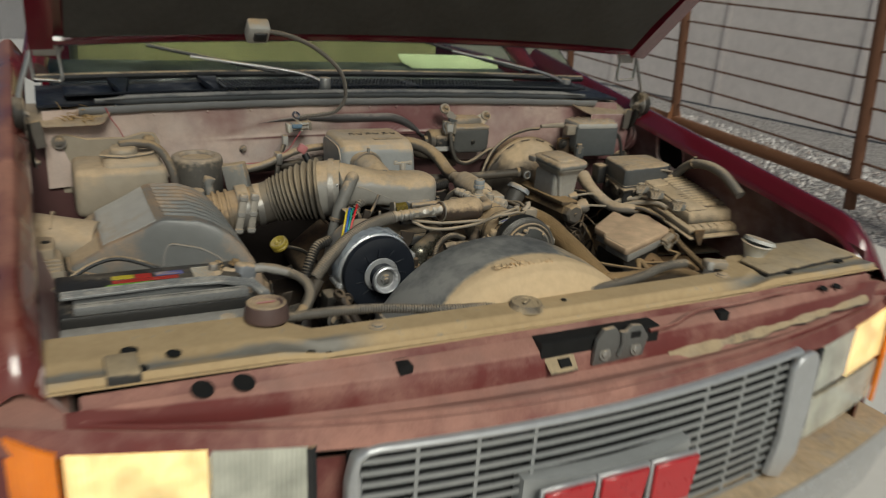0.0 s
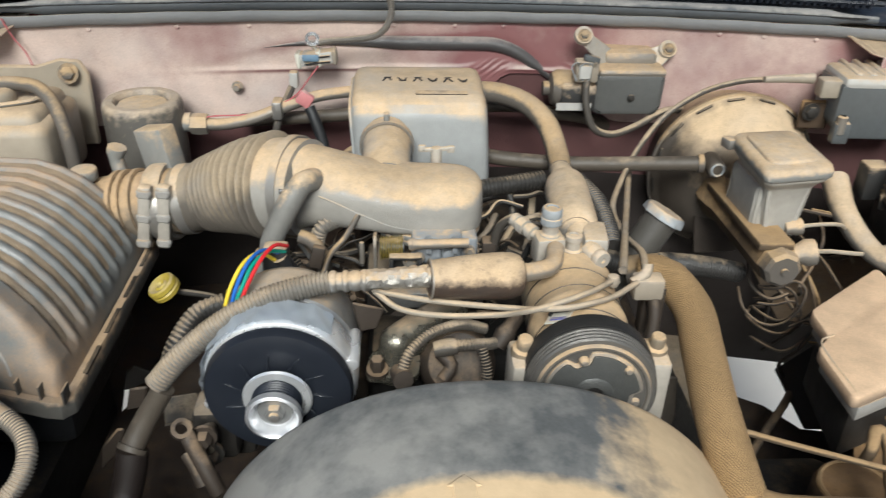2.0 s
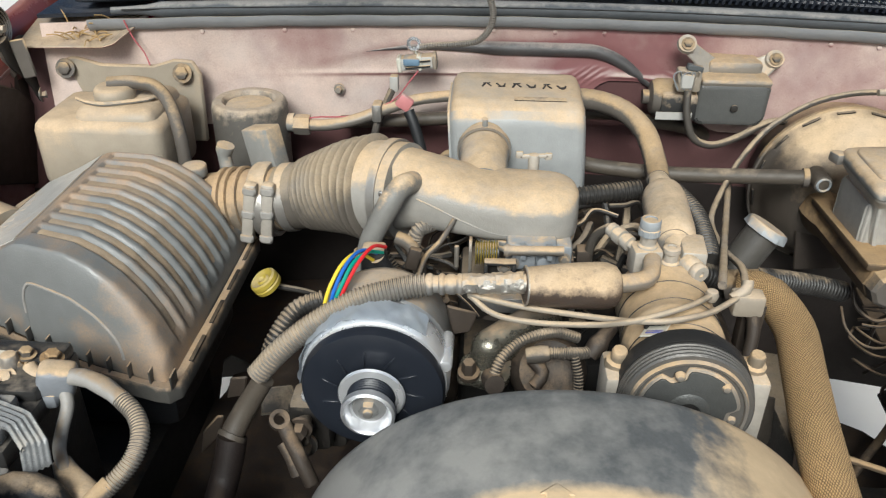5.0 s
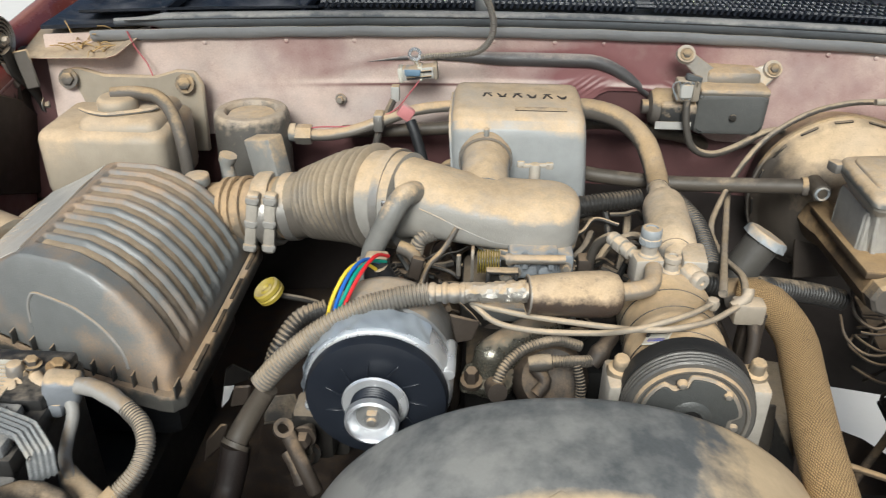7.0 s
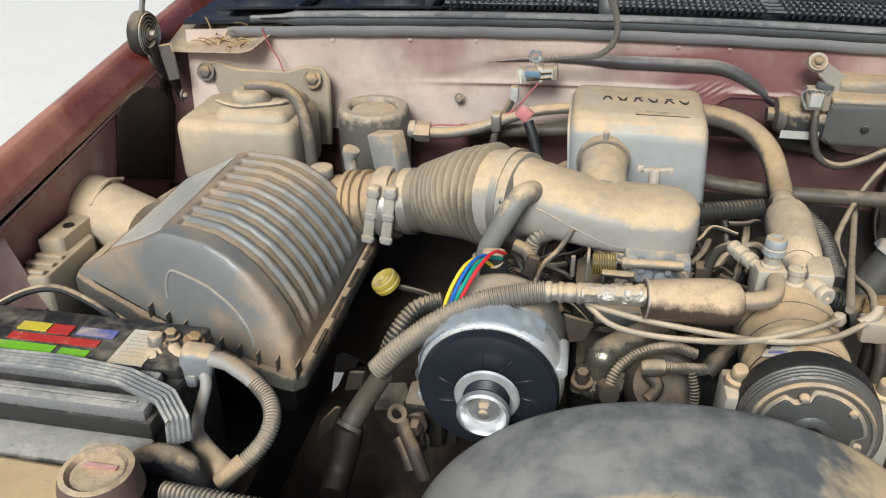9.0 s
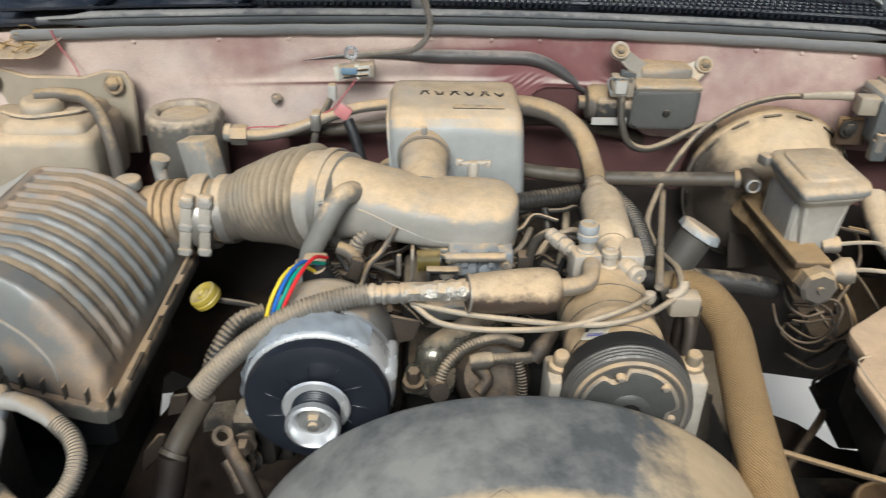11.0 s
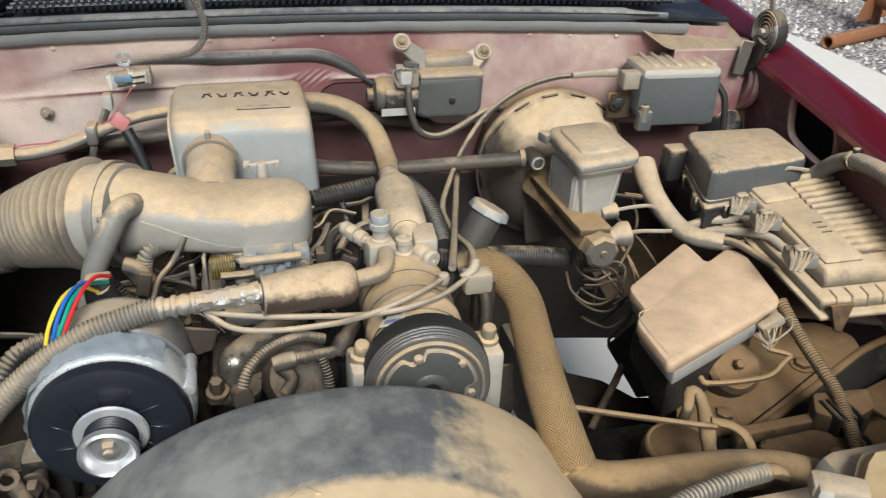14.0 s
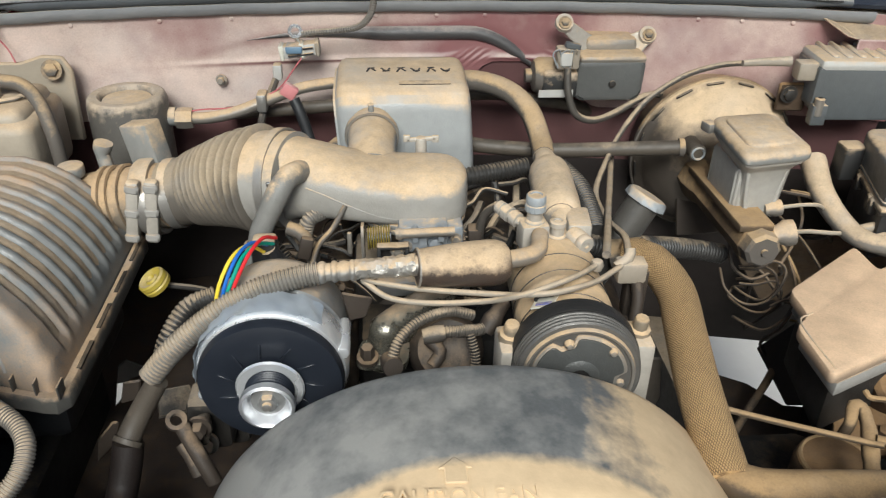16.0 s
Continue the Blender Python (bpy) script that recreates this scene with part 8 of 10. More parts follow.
pc = Vector((0.273, 0.64, 1.079))
pd = Vector((0.50, 0.12, 0.86)).normalized()
part("tube", tube([pc - pd * 0.14 + Vector((-0.004, 0, 0)), pc - pd * 0.07, pc], 0.023, 20), "filler_dark", psr)
part("cap", lathe([(0, 0.012), (0.026, 0.012), (0.0285, 0.009), (0.0300, 0.0), (0.026, -0.001), (0, 0.0)], pc, pd, 8), "grey", psr, "grey hexagonal cap")

# hoses and looms round the back of the engine
bk = thing("engine_looms", (0.1, 0.75, 1.03), "dusty split looms behind the throttle body", "wiring loom")
part("loom", tube([(0.045, 0.76, 1.061), (0.09, 0.77, 1.064), (0.14, 0.78, 1.067)], 0.013, 12, ribs=(0.0058, 0.0012)), "loom_dark", bk)
part("loom", tube([(0.188, 0.78, 1.065), (0.204, 0.72, 1.063), (0.207, 0.66, 1.056), (0.204, 0.61, 1.051)], 0.0135, 12, ribs=(0.0058, 0.0012)), "loom_dark", bk)
part("loom", tube([(0.19, 0.6, 1.039), (0.237, 0.62, 1.02), (0.296, 0.66, 0.997), (0.377, 0.7, 0.966), (0.437, 0.72, 0.943)], 0.0145, 12, ribs=(0.0062, 0.0012)), "loom_dark", bk)
part("loom", tube([(-0.176, 0.610, 1.055), (-0.168, 0.610, 1.080), (-0.150, 0.622, 1.085)], 0.0085, 14, ribs=(0.0040, 0.0016)), "hose_grey", bk)
part("hose", tube([(-0.195, 0.605, 1.072), (-0.178, 0.600, 1.066), (-0.168, 0.596, 1.045), (-0.165, 0.595, 1.02)], 0.0090, 14, bulges=((0.55, 0.05, 0.002), (0.68, 0.05, 0.002), (0.81, 0.05, 0.002))), "rubber_tan", bk)
part("loom", tube([(-0.211, 0.58, 1.060), (-0.203, 0.575, 1.056), (-0.195, 0.57, 1.046)], 0.0075, 12, ribs=(0.0036, 0.0014)), "loom_dark", bk)
part("loom_clip", box((0.016, 0.010, 0.030), 0.003, 2, Matrix.Translation((-0.169, 0.555, 1.072)) @ Matrix.Rotation(0.25, 4, "Y")), "low", bk)
part("hose", tube([(-0.121, 0.602, 1.104), (-0.138, 0.590, 1.078), (-0.156, 0.575, 1.062), (-0.165, 0.560, 1.040)], 0.0036, 10), "rubber_tan", bk)
rnd = random.Random(11)
for k in range(16):
    x, y = rnd.uniform(0.03, 0.20), rnd.uniform(0.66, 0.82)
    p = Vector((x, y, 1.01 + rnd.uniform(0, 0.03)))
    pts = [p]
    d = Vector((rnd.uniform(-1, 1), rnd.uniform(-0.6, 0.6), rnd.uniform(-0.3, 0.5)))
    for _ in range(3):
        d = (d + Vector((rnd.uniform(-1, 1), rnd.uniform(-1, 1), rnd.uniform(-1, 0.5))) * 0.8).normalized()
        q = pts[-1] + d * 0.035
        q.z = min(q.z, 1.05)
        pts.append(q)
    part("engine_wire", tube(pts, rnd.uniform(0.003, 0.0065), 8), rnd.choice(("low", "loom", "iron", "rubber")), bk)

# vacuum hose to the brake booster
vh = thing("booster_hose", (0.25, 0.84, 1.06), "dusty rubber vacuum hose to the brake booster", "hose")
part("hose", tube([(0.03, 0.90, 1.06), (0.09, 0.87, 1.06), (0.194, 0.86, 1.056), (0.301, 0.845, 1.063), (0.395, 0.832, 1.07)], 0.0118, 14), "hose_dull", vh)
part("check_valve", drum(Vector((0.413, 0.83, 1.065)) + Vector((0, -0.012, 0)), Vector((0.413, 0.83, 1.065)) + Vector((0, 0.03, 0)), 0.0140), "hose_dull", vh)
part("valve_ring", lathe([(0.0075, 0), (0.0095, 0.0025), (0.0115, 0)], Vector((0.413, 0.83, 1.065)) + Vector((0, -0.0125, 0)), (0, -1, 0), 24), "grey", vh)
part("valve_clamp", lathe([(0.012, -0.004), (0.0142, -0.004), (0.0142, 0.004), (0.012, 0.004)], (0.390, 0.833, 1.0695), (1, -0.14, 0.06), 22), "rubber_tan", vh)

# radiator hose in a woven sleeve, and the smooth hose across to the radiator
rh = thing("radiator_hose", (0.28, 0.4, 1.0), "upper radiator hose in a tan woven sleeve", "radiator hose")
part("sleeved_hose", tube([(0.24, 0.585, 1.029), (0.265, 0.565, 1.036), (0.278, 0.5, 1.032), (0.267, 0.425, 1.026), (0.253, 0.34, 1.02), (0.249, 0.275, 1.007), (0.248, 0.23, 0.996)], 0.0235, 24, uv=True), "sleeve", rh, "tan woven heat sleeve", sharp=70)
part("lower_hose", tube([(0.250, 0.240, 0.997), (0.264, 0.224, 0.996), (0.293, 0.216, 0.997), (0.339, 0.21, 1.0), (0.4, 0.205, 1.0), (0.466, 0.2, 0.988), (0.529, 0.19, 0.961), (0.563, 0.17, 0.939)], 0.0205, 20), "hose_brown", rh, "smooth dusty rubber hose")
part("hose_stub", tube([(0.228, 0.6, 1.022), (0.263, 0.585, 1.034)], 0.021, 18), "rubber_tan", rh)

# dipsticks
dp = thing("dipstick", (-0.35, 0.56, 0.99), "engine oil dipstick with a yellow handle", "dipstick")
dpp = Vector((-0.360, 0.568, 1.020))
part("handle", lathe([(0.0, 0.004), (0.008, 0.005), (0.016, 0.009), (0.0185, 0.007), (0.0192, 0.002), (0.0175, 0.0), (0.0192, -0.002), (0.0185, -0.007), (0.014, -0.010), (0, -0.010)], dpp, (-0.50, -0.20, 0.85), 28), "yellow", dp)
part("grip_ring", lathe([(0.0035, 0.005), (0.006, 0.0075), (0.0085, 0.0055)], dpp, (-0.50, -0.20, 0.85), 22), "yellow", dp)
part("rod", tube([dpp + Vector((0.012, 0.005, -0.008)), dpp + Vector((0.06, 0.02, -0.03)), dpp + Vector((0.11, 0.04, -0.08))], 0.004, 8), "iron", dp)

# engine castings below, seen between the hoses, darkened to paint in the shade
eng = thing("engine", (0, 0.7, 0.6), "dark engine block between the hoses, shade in its colour", "engine")
b = bmesh.new()
span((-0.15, 0.40, 0.62), (0.19, 1.02, 0.88), 0.03, 2, b)
part("block", b, "dark", eng)
for sx in (-1, 1):
    m = Matrix.Translation((0.02 + sx * 0.20, 0.72, 0.88)) @ Matrix.Rotation(sx * radians(38), 4, "Y")
    part("valve_cover", box((0.15, 0.46, 0.07), 0.025, 3, m), "low", eng, "valve cover darkened for the shade round it")
part("intake_manifold", span((-0.11, 0.50, 0.86), (0.13, 0.92, 0.965), 0.02), "dark", eng)
part("plenum", span((-0.09, 0.58, 0.93), (0.06, 0.78, 0.975), 0.015), "low", eng)
part("front_cover", span((-0.13, 0.36, 0.60), (0.15, 0.42, 0.90), 0.03), "dark", eng)
th0 = Vector((-0.074, 0.47, 1.008))
b = bmesh.new()
lathe([(0.0, 0.020), (0.008, 0.0185), (0.0145, 0.0145), (0.0185, 0.008), (0.0200, 0.0), (0.0200, -0.026), (0.0240, -0.030), (0.0240, -0.05)], th0, (0.1, -0.2, 1), 26, b)
tube([th0 + Vector((-0.002, 0.0, 0.001)), (-0.050, 0.490, 1.014), (-0.025, 0.513, 1.014), (0.0, 0.535, 1.010)], 0.0185, 20, r_end=0.0210, into=b)
tube([(-0.058, 0.478, 1.004), (-0.030, 0.503, 0.999), (0.0, 0.535, 0.990)], 0.0190, 18, into=b)
part("thermostat_housing", b, "worn_metal", eng, "shiny worn thermostat housing", sharp=60)
part("housing_foot", slab(rounded([(-0.034, -0.018), (0.028, -0.022), (0.034, 0.018), (-0.026, 0.022)], 0.012), -0.006, 0.006, 0.002, None, Matrix.Translation((-0.078, 0.462, 0.978)) @ Matrix.Rotation(0.2, 4, "X")), "worn_metal", eng)
part("housing_bolt", bolt((-0.096, 0.446, 0.985), (0, -0.2, 1), 0.0085, 0.022), "low", eng)
part("bypass_hose", tube([(-0.070, 0.402, 1.014), (-0.060, 0.415, 1.035), (-0.040, 0.430, 1.047), (-0.017, 0.440, 1.051), (0.003, 0.450, 1.047), (0.026, 0.456, 1.036)], 0.0056, 12, ribs=(0.0036, 0.0009)), "loom", eng)
part("sensor_plug", lathe([(0, 0.006), (0.011, 0.006), (0.012, 0), (0.010, -0.02)], (-0.068, 0.4, 1.012), (0.2, -0.9, 0.3), 18), "low", eng)
part("distributor_cap", lathe([(0, 0.03), (0.035, 0.026), (0.044, 0.012), (0.046, -0.02)], (-0.003, 0.47, 0.977), (0, -0.8, 0.6), 28), "low", eng)
part("lead", tube([(-0.022, 0.43, 1.033), (0.009, 0.43, 1.034), (0.036, 0.44, 1.029), (0.052, 0.45, 1.036)], 0.0062, 12, ribs=(0.0036, 0.0009)), "loom", eng)
part("lead", tube([(-0.026, 0.44, 1.017), (-0.013, 0.43, 1.005), (-0.023, 0.42, 0.993)], 0.008, 10), "low", eng)
part("boot", tube([(0.038, 0.440, 1.024), (0.052, 0.452, 1.040), (0.062, 0.466, 1.046)], 0.009, 12, bulges=((0.35, 0.2, 0.003),)), "low", eng)
part("lead", tube([(0.020, 0.430, 1.030), (0.026, 0.420, 1.005), (0.024, 0.410, 0.975)], 0.0050, 10, ribs=(0.0036, 0.0009)), "iron", eng)
part("lead_boot", tube([(-0.033, 0.429, 1.029), (-0.008, 0.430, 1.033)], 0.0085, 12, bulges=((0.5, 0.4, 0.0015),)), "loom", eng)
part("accessory_bracket", plate([(0.051, 0.42, 1.036), (0.077, 0.42, 1.029), (0.079, 0.4, 0.991), (0.054, 0.4, 0.989)], 0.01), "low", eng)
part("alternator_bracket", span((-0.30, 0.44, 0.86), (-0.24, 0.50, 0.93), 0.012), "iron", eng)
part("tray_bracket", plate([(-0.391, 0.460, 0.921), (-0.382, 0.460, 0.954), (-0.361, 0.460, 0.957), (-0.367, 0.460, 0.927)], 0.004), "low", eng, "brown sheet-metal bracket")
part("tray_bracket", plate([(-0.429, 0.440, 0.842), (-0.421, 0.440, 0.880), (-0.399, 0.440, 0.908), (-0.391, 0.440, 0.907), (-0.404, 0.440, 0.870)], 0.004), "low", eng)
part("shield_plate", plate([(-0.363, 0.500, 0.903), (-0.321, 0.500, 0.911), (-0.308, 0.480, 0.889), (-0.359, 0.480, 0.875)], 0.003), "iron", eng, "dark shield with a pale edge")
part("shield_edge", tube([(-0.358, 0.478, 0.878), (-0.332, 0.478, 0.884), (-0.307, 0.478, 0.891)], 0.0016, 6), "hose_dull", eng)
part("rusty_pipe", tube([(-0.295, 0.360, 0.948), (-0.285, 0.350, 0.937), (-0.277, 0.340, 0.921)], 0.0080, 12), "low", eng)
part("spring_fitting", tube([(-0.281, 0.400, 0.947), (-0.277, 0.385, 0.943), (-0.278, 0.370, 0.942)], 0.0085, 12, bulges=((0.15, 0.1, 0.003), (0.4, 0.1, 0.003), (0.65, 0.1, 0.003))), "hose_dull", eng)
part("slotted_bracket", plate([(0.228, 0.440, 0.981), (0.251, 0.440, 0.979), (0.259, 0.440, 0.918), (0.249, 0.440, 0.873), (0.236, 0.440, 0.917)], 0.004), "hose_dull", eng, "grey slotted bracket beside the compressor")
part("bracket_slot", plate([(0.233, 0.438, 0.968), (0.247, 0.438, 0.967), (0.252, 0.438, 0.930), (0.236, 0.437, 0.930)], 0.002), "dark", eng)
part("coil_tube", drum((-0.293, 0.36, 0.977), (-0.259, 0.33, 0.917), 0.0085), "low", eng)
part("clamp", lathe([(0.0065, -0.005), (0.0105, -0.005), (0.011, 0.005), (0.0065, 0.005)], (-0.297, 0.36, 0.981), (0.3, -0.5, 0.8), 20), "low", eng)
part("tensioner_bolt", bolt((-0.277, 0.37, 0.964), (0, -1, 0), 0.009, 0.016), "low", eng)
# pipes and brackets deep in the bay, coloured dark to paint in its shade
rnd = random.Random(21)
deep = thing("deep_hoses", (0, 0.6, 0.7), "hoses and brackets low in the bay, darkened for shade", "hoses")
for k in range(46):
    side = -1 if k % 2 else 1
    x0 = side * rnd.uniform(0.20, 0.46)
    p = Vector((x0, rnd.uniform(0.30, 0.90), rnd.uniform(0.78, 0.95)))
    d = Vector((rnd.uniform(-1, 1), rnd.uniform(-1, 1), rnd.uniform(-0.6, 0.3))).normalized()
    pts = [p]
    for _ in range(3):
        d = (d + Vector((rnd.uniform(-1, 1), rnd.uniform(-1, 1), rnd.uniform(-0.8, 0.4))) * 0.6).normalized()
        pts.append(pts[-1] + d * rnd.uniform(0.06, 0.11))
    if any(q.z > (0.96 if q.y > 0.56 else 0.90) for q in pts) or side > 0 or any(q.x < -0.36 for q in pts):
        continue
    part("hose", tube(pts, rnd.choice((0.005, 0.007, 0.010, 0.014, 0.018)), 10), rnd.choice(("dark", "dark", "shade_brown", "shade_brown", "low")), deep)


# ---- driver side of the bay ----
# wiper motor
wm = thing("wiper_motor", (0.30, 1.03, 1.09), "dark grey wiper motor on a dusty firewall bracket", "wiper motor")
part("gearbox", slab(rounded([(0.252, 1.157), (0.252, 1.094), (0.262, 1.088), (0.356, 1.088), (0.366, 1.100), (0.368, 1.157)], 0.010), -0.085, 0.0, 0.006, None, Matrix.Translation((0, 0.985, 0)) @ Matrix.Rotation(radians(90), 4, "X")), "gear_case", wm, "dark gearbox casting")
part("gear_cap", span((0.255, 0.985, 1.152), (0.368, 1.06, 1.166), 0.006), "metal_tan", wm)
part("motor_can", lathe([(0, 0), (0.012, 0.0), (0.012, 0.010), (0.026, 0.014), (0.031, 0.022), (0.031, 0.085), (0, 0.085)], (0.170, 1.02, 1.122), (1, 0, 0), 30), "rubber_tan", wm)
part("label", box((0.058, 0.001, 0.013), 0, 1, Matrix.Translation((0.218, 0.9835, 1.103))), "grey_pale", wm)
part("motor_side", span((0.195, 0.985, 1.092), (0.256, 1.06, 1.140), 0.008), "black_dusty", wm)
part("plug", box((0.038, 0.024, 0.036), 0.004, 2, Matrix.Translation((0.232, 0.985, 1.165))), "cream", wm)
part("plug_clip", box((0.020, 0.008, 0.024), 0.002, 1, Matrix.Translation((0.228, 0.972, 1.166))), "grey_pale", wm)
for a, c in (((0.228, 1.012, 1.214), (0.285, 1.03, 1.165)), ((0.378, 1.035, 1.186), (0.345, 1.03, 1.165))):
    a, c = Vector(a), Vector(c)
    side = (c - a).normalized().cross(Vector((0, -0.8, 0.6)))
    arm = part("bracket_arm", plate([a + side * 0.013, a - side * 0.013, c - side * 0.024, c + side * 0.022], 0.005), "chalk", wm)
    part("arm_bolt", bolt(a + Vector((0, -0.006, 0.002)), (0, -0.8, 0.6), 0.007, 0.006), "rubber_tan", arm)
    part("arm_eye", lathe([(0, 0.004), (0.0145, 0.004), (0.0155, -0.004), (0, -0.004)], a, (0, -0.8, 0.6), 22), "chalk", arm)
part("bracket_back", span((0.27, 1.02, 1.150), (0.36, 1.10, 1.185), 0.01), "metal_tan", wm)
part("motor_lead", tube([(0.232, 0.975, 1.150), (0.235, 0.965, 1.110), (0.250, 0.96, 1.075), (0.285, 0.965, 1.062), (0.332, 0.985, 1.071), (0.374, 1.000, 1.089), (0.420, 1.030, 1.081), (0.484, 1.080, 1.047)], 0.0062, 10), "loom", wm, "dusty taped lead")
for k in range(6):
    a = Vector((0.219 + 0.005 * k, 0.974, 1.172))
    part("plug_wire", tube([a, a + Vector((-0.006 + 0.003 * (k % 3), -0.008, 0.012)), a + Vector((-0.014 + 0.002 * k, -0.004, 0.002 + 0.003 * (k % 2))), a + Vector((-0.004, -0.003, -0.020))], 0.0013, 5), "cream" if k % 2 else "grey", wm)
part("plug_latch", box((0.026, 0.012, 0.010), 0.002, 1, Matrix.Translation((0.238, 0.978, 1.186)) @ Matrix.Rotation(0.2, 4, "Y")), "module_case", wm)
part("capacitor", drum((0.312, 0.983, 1.12), (0.312, 0.978, 1.12), 0.006), "iron", wm)

# brake booster and master cylinder
BC = Vector((0.488, 0, 1.004))
boo = thing("brake_booster", (0.472, 0.95, 0.9), "round brake booster under a coat of tan dust", "brake booster")
part("shell", lathe([(0.0, -0.085), (0.030, -0.085), (0.045, -0.078), (0.085, -0.066), (0.108, -0.050), (0.122, -0.024), (0.128, -0.012), (0.134, -0.010), (0.137, -0.004), (0.137, 0.006), (0.130, 0.012), (0.128, 0.05), (0.09, 0.09), (0, 0.10)], (BC.x, 0.945, BC.z), (0, 1, 0), 64), "booster", boo, "pressed steel shell, tan with dust", sharp=60)
for k in range(16):
    a = radians(8 + 22.5 * k)
    m = Matrix.Translation((BC.x, 0.934, BC.z)) @ Matrix.Rotation(-a, 4, "Y") @ Matrix.Translation((0.133, 0, 0))
    part("crimp", box((0.003, 0.006, 0.028), 0.001, 1, m), "iron", boo)
part("band", lathe([(0.1365, -0.006), (0.139, -0.004), (0.139, 0.004), (0.1365, 0.006)], (BC.x, 0.946, BC.z), (0, 1, 0), 64), "rubber_tan", boo)
mc = thing("master_cylinder", (0.47, 0.74, 1.0), "dusty brake master cylinder with square reservoir", "master cylinder")
ML = [Vector(p) for p in ((0.421, 0.806, 1.13), (0.516, 0.819, 1.13), (0.517, 0.690, 1.13), (0.419, 0.672, 1.13))]
mcen = sum(ML, Vector()) / 4


def scaled(k, z, pts=ML, c=mcen):
    return [((c + (p - c) * k).x, (c + (p - c) * k).y) for p in pts]


def reservoir_skin(levels):
    """A tub of rounded outlines, one for each (height, size, forward shift)."""
    b = bmesh.new()
    rings = []
    for z, k, shift in levels:
        rings.append([b.verts.new((x, y + shift, z)) for x, y in rounded(scaled(k, 0), 0.020, 5)])
    n = len(rings[0])
    for a, c in zip(rings, rings[1:]):
        for i in range(n):
            j = (i + 1) % n
            b.faces.new((a[i], a[j], c[j], c[i]))
    b.faces.new(rings[0])
    b.faces.new(rings[-1][::-1])
    bmesh.ops.recalc_face_normals(b, faces=b.faces)
    return b


part("reservoir", reservoir_skin(((1.118, 1.03, 0), (1.112, 1.04, 0), (1.107, 0.99, 0), (1.100, 0.88, 0), (1.092, 0.80, 0), (1.060, 0.74, -0.002), (1.030, 0.66, -0.006), (1.012, 0.50, -0.014), (0.998, 0.42, -0.018))), "reservoir", mc, "cloudy grey reservoir body", sharp=55)
part("reservoir_rib", tube([(0.436, 0.694, 1.102), (0.440, 0.695, 1.06), (0.446, 0.694, 1.02)], 0.004, 8), "reservoir", mc)
part("reservoir_rib", tube([(0.497, 0.704, 1.102), (0.490, 0.703, 1.06), (0.486, 0.700, 1.02)], 0.004, 8), "reservoir", mc)
part("side_lobe", slab(rounded([(0.425, 0.70), (0.452, 0.70), (0.452, 0.80), (0.425, 0.80)], 0.012), 1.005, 1.095, 0.008), "reservoir", mc)
lidp = part("lid", reservoir_skin(((1.114, 1.06, 0), (1.116, 1.09, 0), (1.124, 1.09, 0), (1.129, 1.05, 0), (1.131, 0.99, 0))), "tan", mc, "tan dusty reservoir lid", sharp=50)
part("lid_panel", reservoir_skin(((1.130, 0.80, 0.004), (1.134, 0.79, 0.004), (1.1355, 0.76, 0.004))), "tan", lidp, sharp=50)
part("clip", box((0.018, 0.022, 0.016), 0.004, 2, Matrix.Translation((0.414, 0.800, 1.118)) @ Matrix.Rotation(0.3, 4, "Z")), "metal_dusty", mc)
bore0, bore1 = Vector((0.444, 0.875, 0.998)), Vector((0.446, 0.622, 1.008))
bd = (bore1 - bore0).normalized()
part("bore", lathe([(0.0, 0.0), (0.034, 0.0), (0.036, 0.02), (0.032, 0.05), (0.029, 0.06), (0.029, (bore1 - bore0).length - 0.02), (0.026, (bore1 - bore0).length - 0.016), (0.0, (bore1 - bore0).length - 0.016)], bore0, bd, 8), "hose_brown", mc, "brown dusty cast bore", sharp=30)
part("bore_flat", box((0.050, 0.21, 0.012), 0.003, 2, Matrix.Translation((0.440, 0.745, 1.029)) @ Matrix.Rotation(radians(-2.4), 4, "X")), "hose_brown", mc, sharp=30)
part("bore_end", lathe([(0, 0.020), (0.005, 0.020), (0.0055, 0.016), (0.021, 0.016), (0.026, 0.011), (0.027, 0.0), (0.027, -0.02)], bore1 - bd * 0.012, bd, 8), "rubber_tan", mc, "cast end plug", sharp=30)
vp = Vector((0.498, 0.648, 1.022))
part("outlet", tube([(0.455, 0.650, 1.012), (0.475, 0.650, 1.017), vp], 0.0135, 16, bulges=((0.85, 0.22, 0.0065),)), "metal_tan", mc)
part("brake_pipe", tube([vp, (0.530, 0.660, 1.015), (0.570, 0.66, 1.011), (0.610, 0.68, 1.0)], 0.0032, 8), "cream", mc)
part("upper_outlet", tube([(0.475, 0.700, 1.030), (0.499, 0.70, 1.033)], 0.010, 12, bulges=((0.8, 0.3, 0.003),)), "metal_tan", mc)
part("brake_pipe", tube([(0.499, 0.700, 1.033), (0.530, 0.70, 1.036), (0.556, 0.70, 1.035), (0.575, 0.71, 1.02)], 0.0030, 8), "cream", mc)
part("switch", drum((0.433, 0.86, 0.992), Vector((0.434, 0.83, 0.998)), 0.012), "metal_tan", mc)
part("bracket", plate([(0.414, 0.885, 0.979), (0.436, 0.885, 0.999), (0.462, 0.885, 0.994), (0.494, 0.865, 0.943), (0.495, 0.86, 0.897), (0.423, 0.865, 0.889)], 0.006), "low", mc)

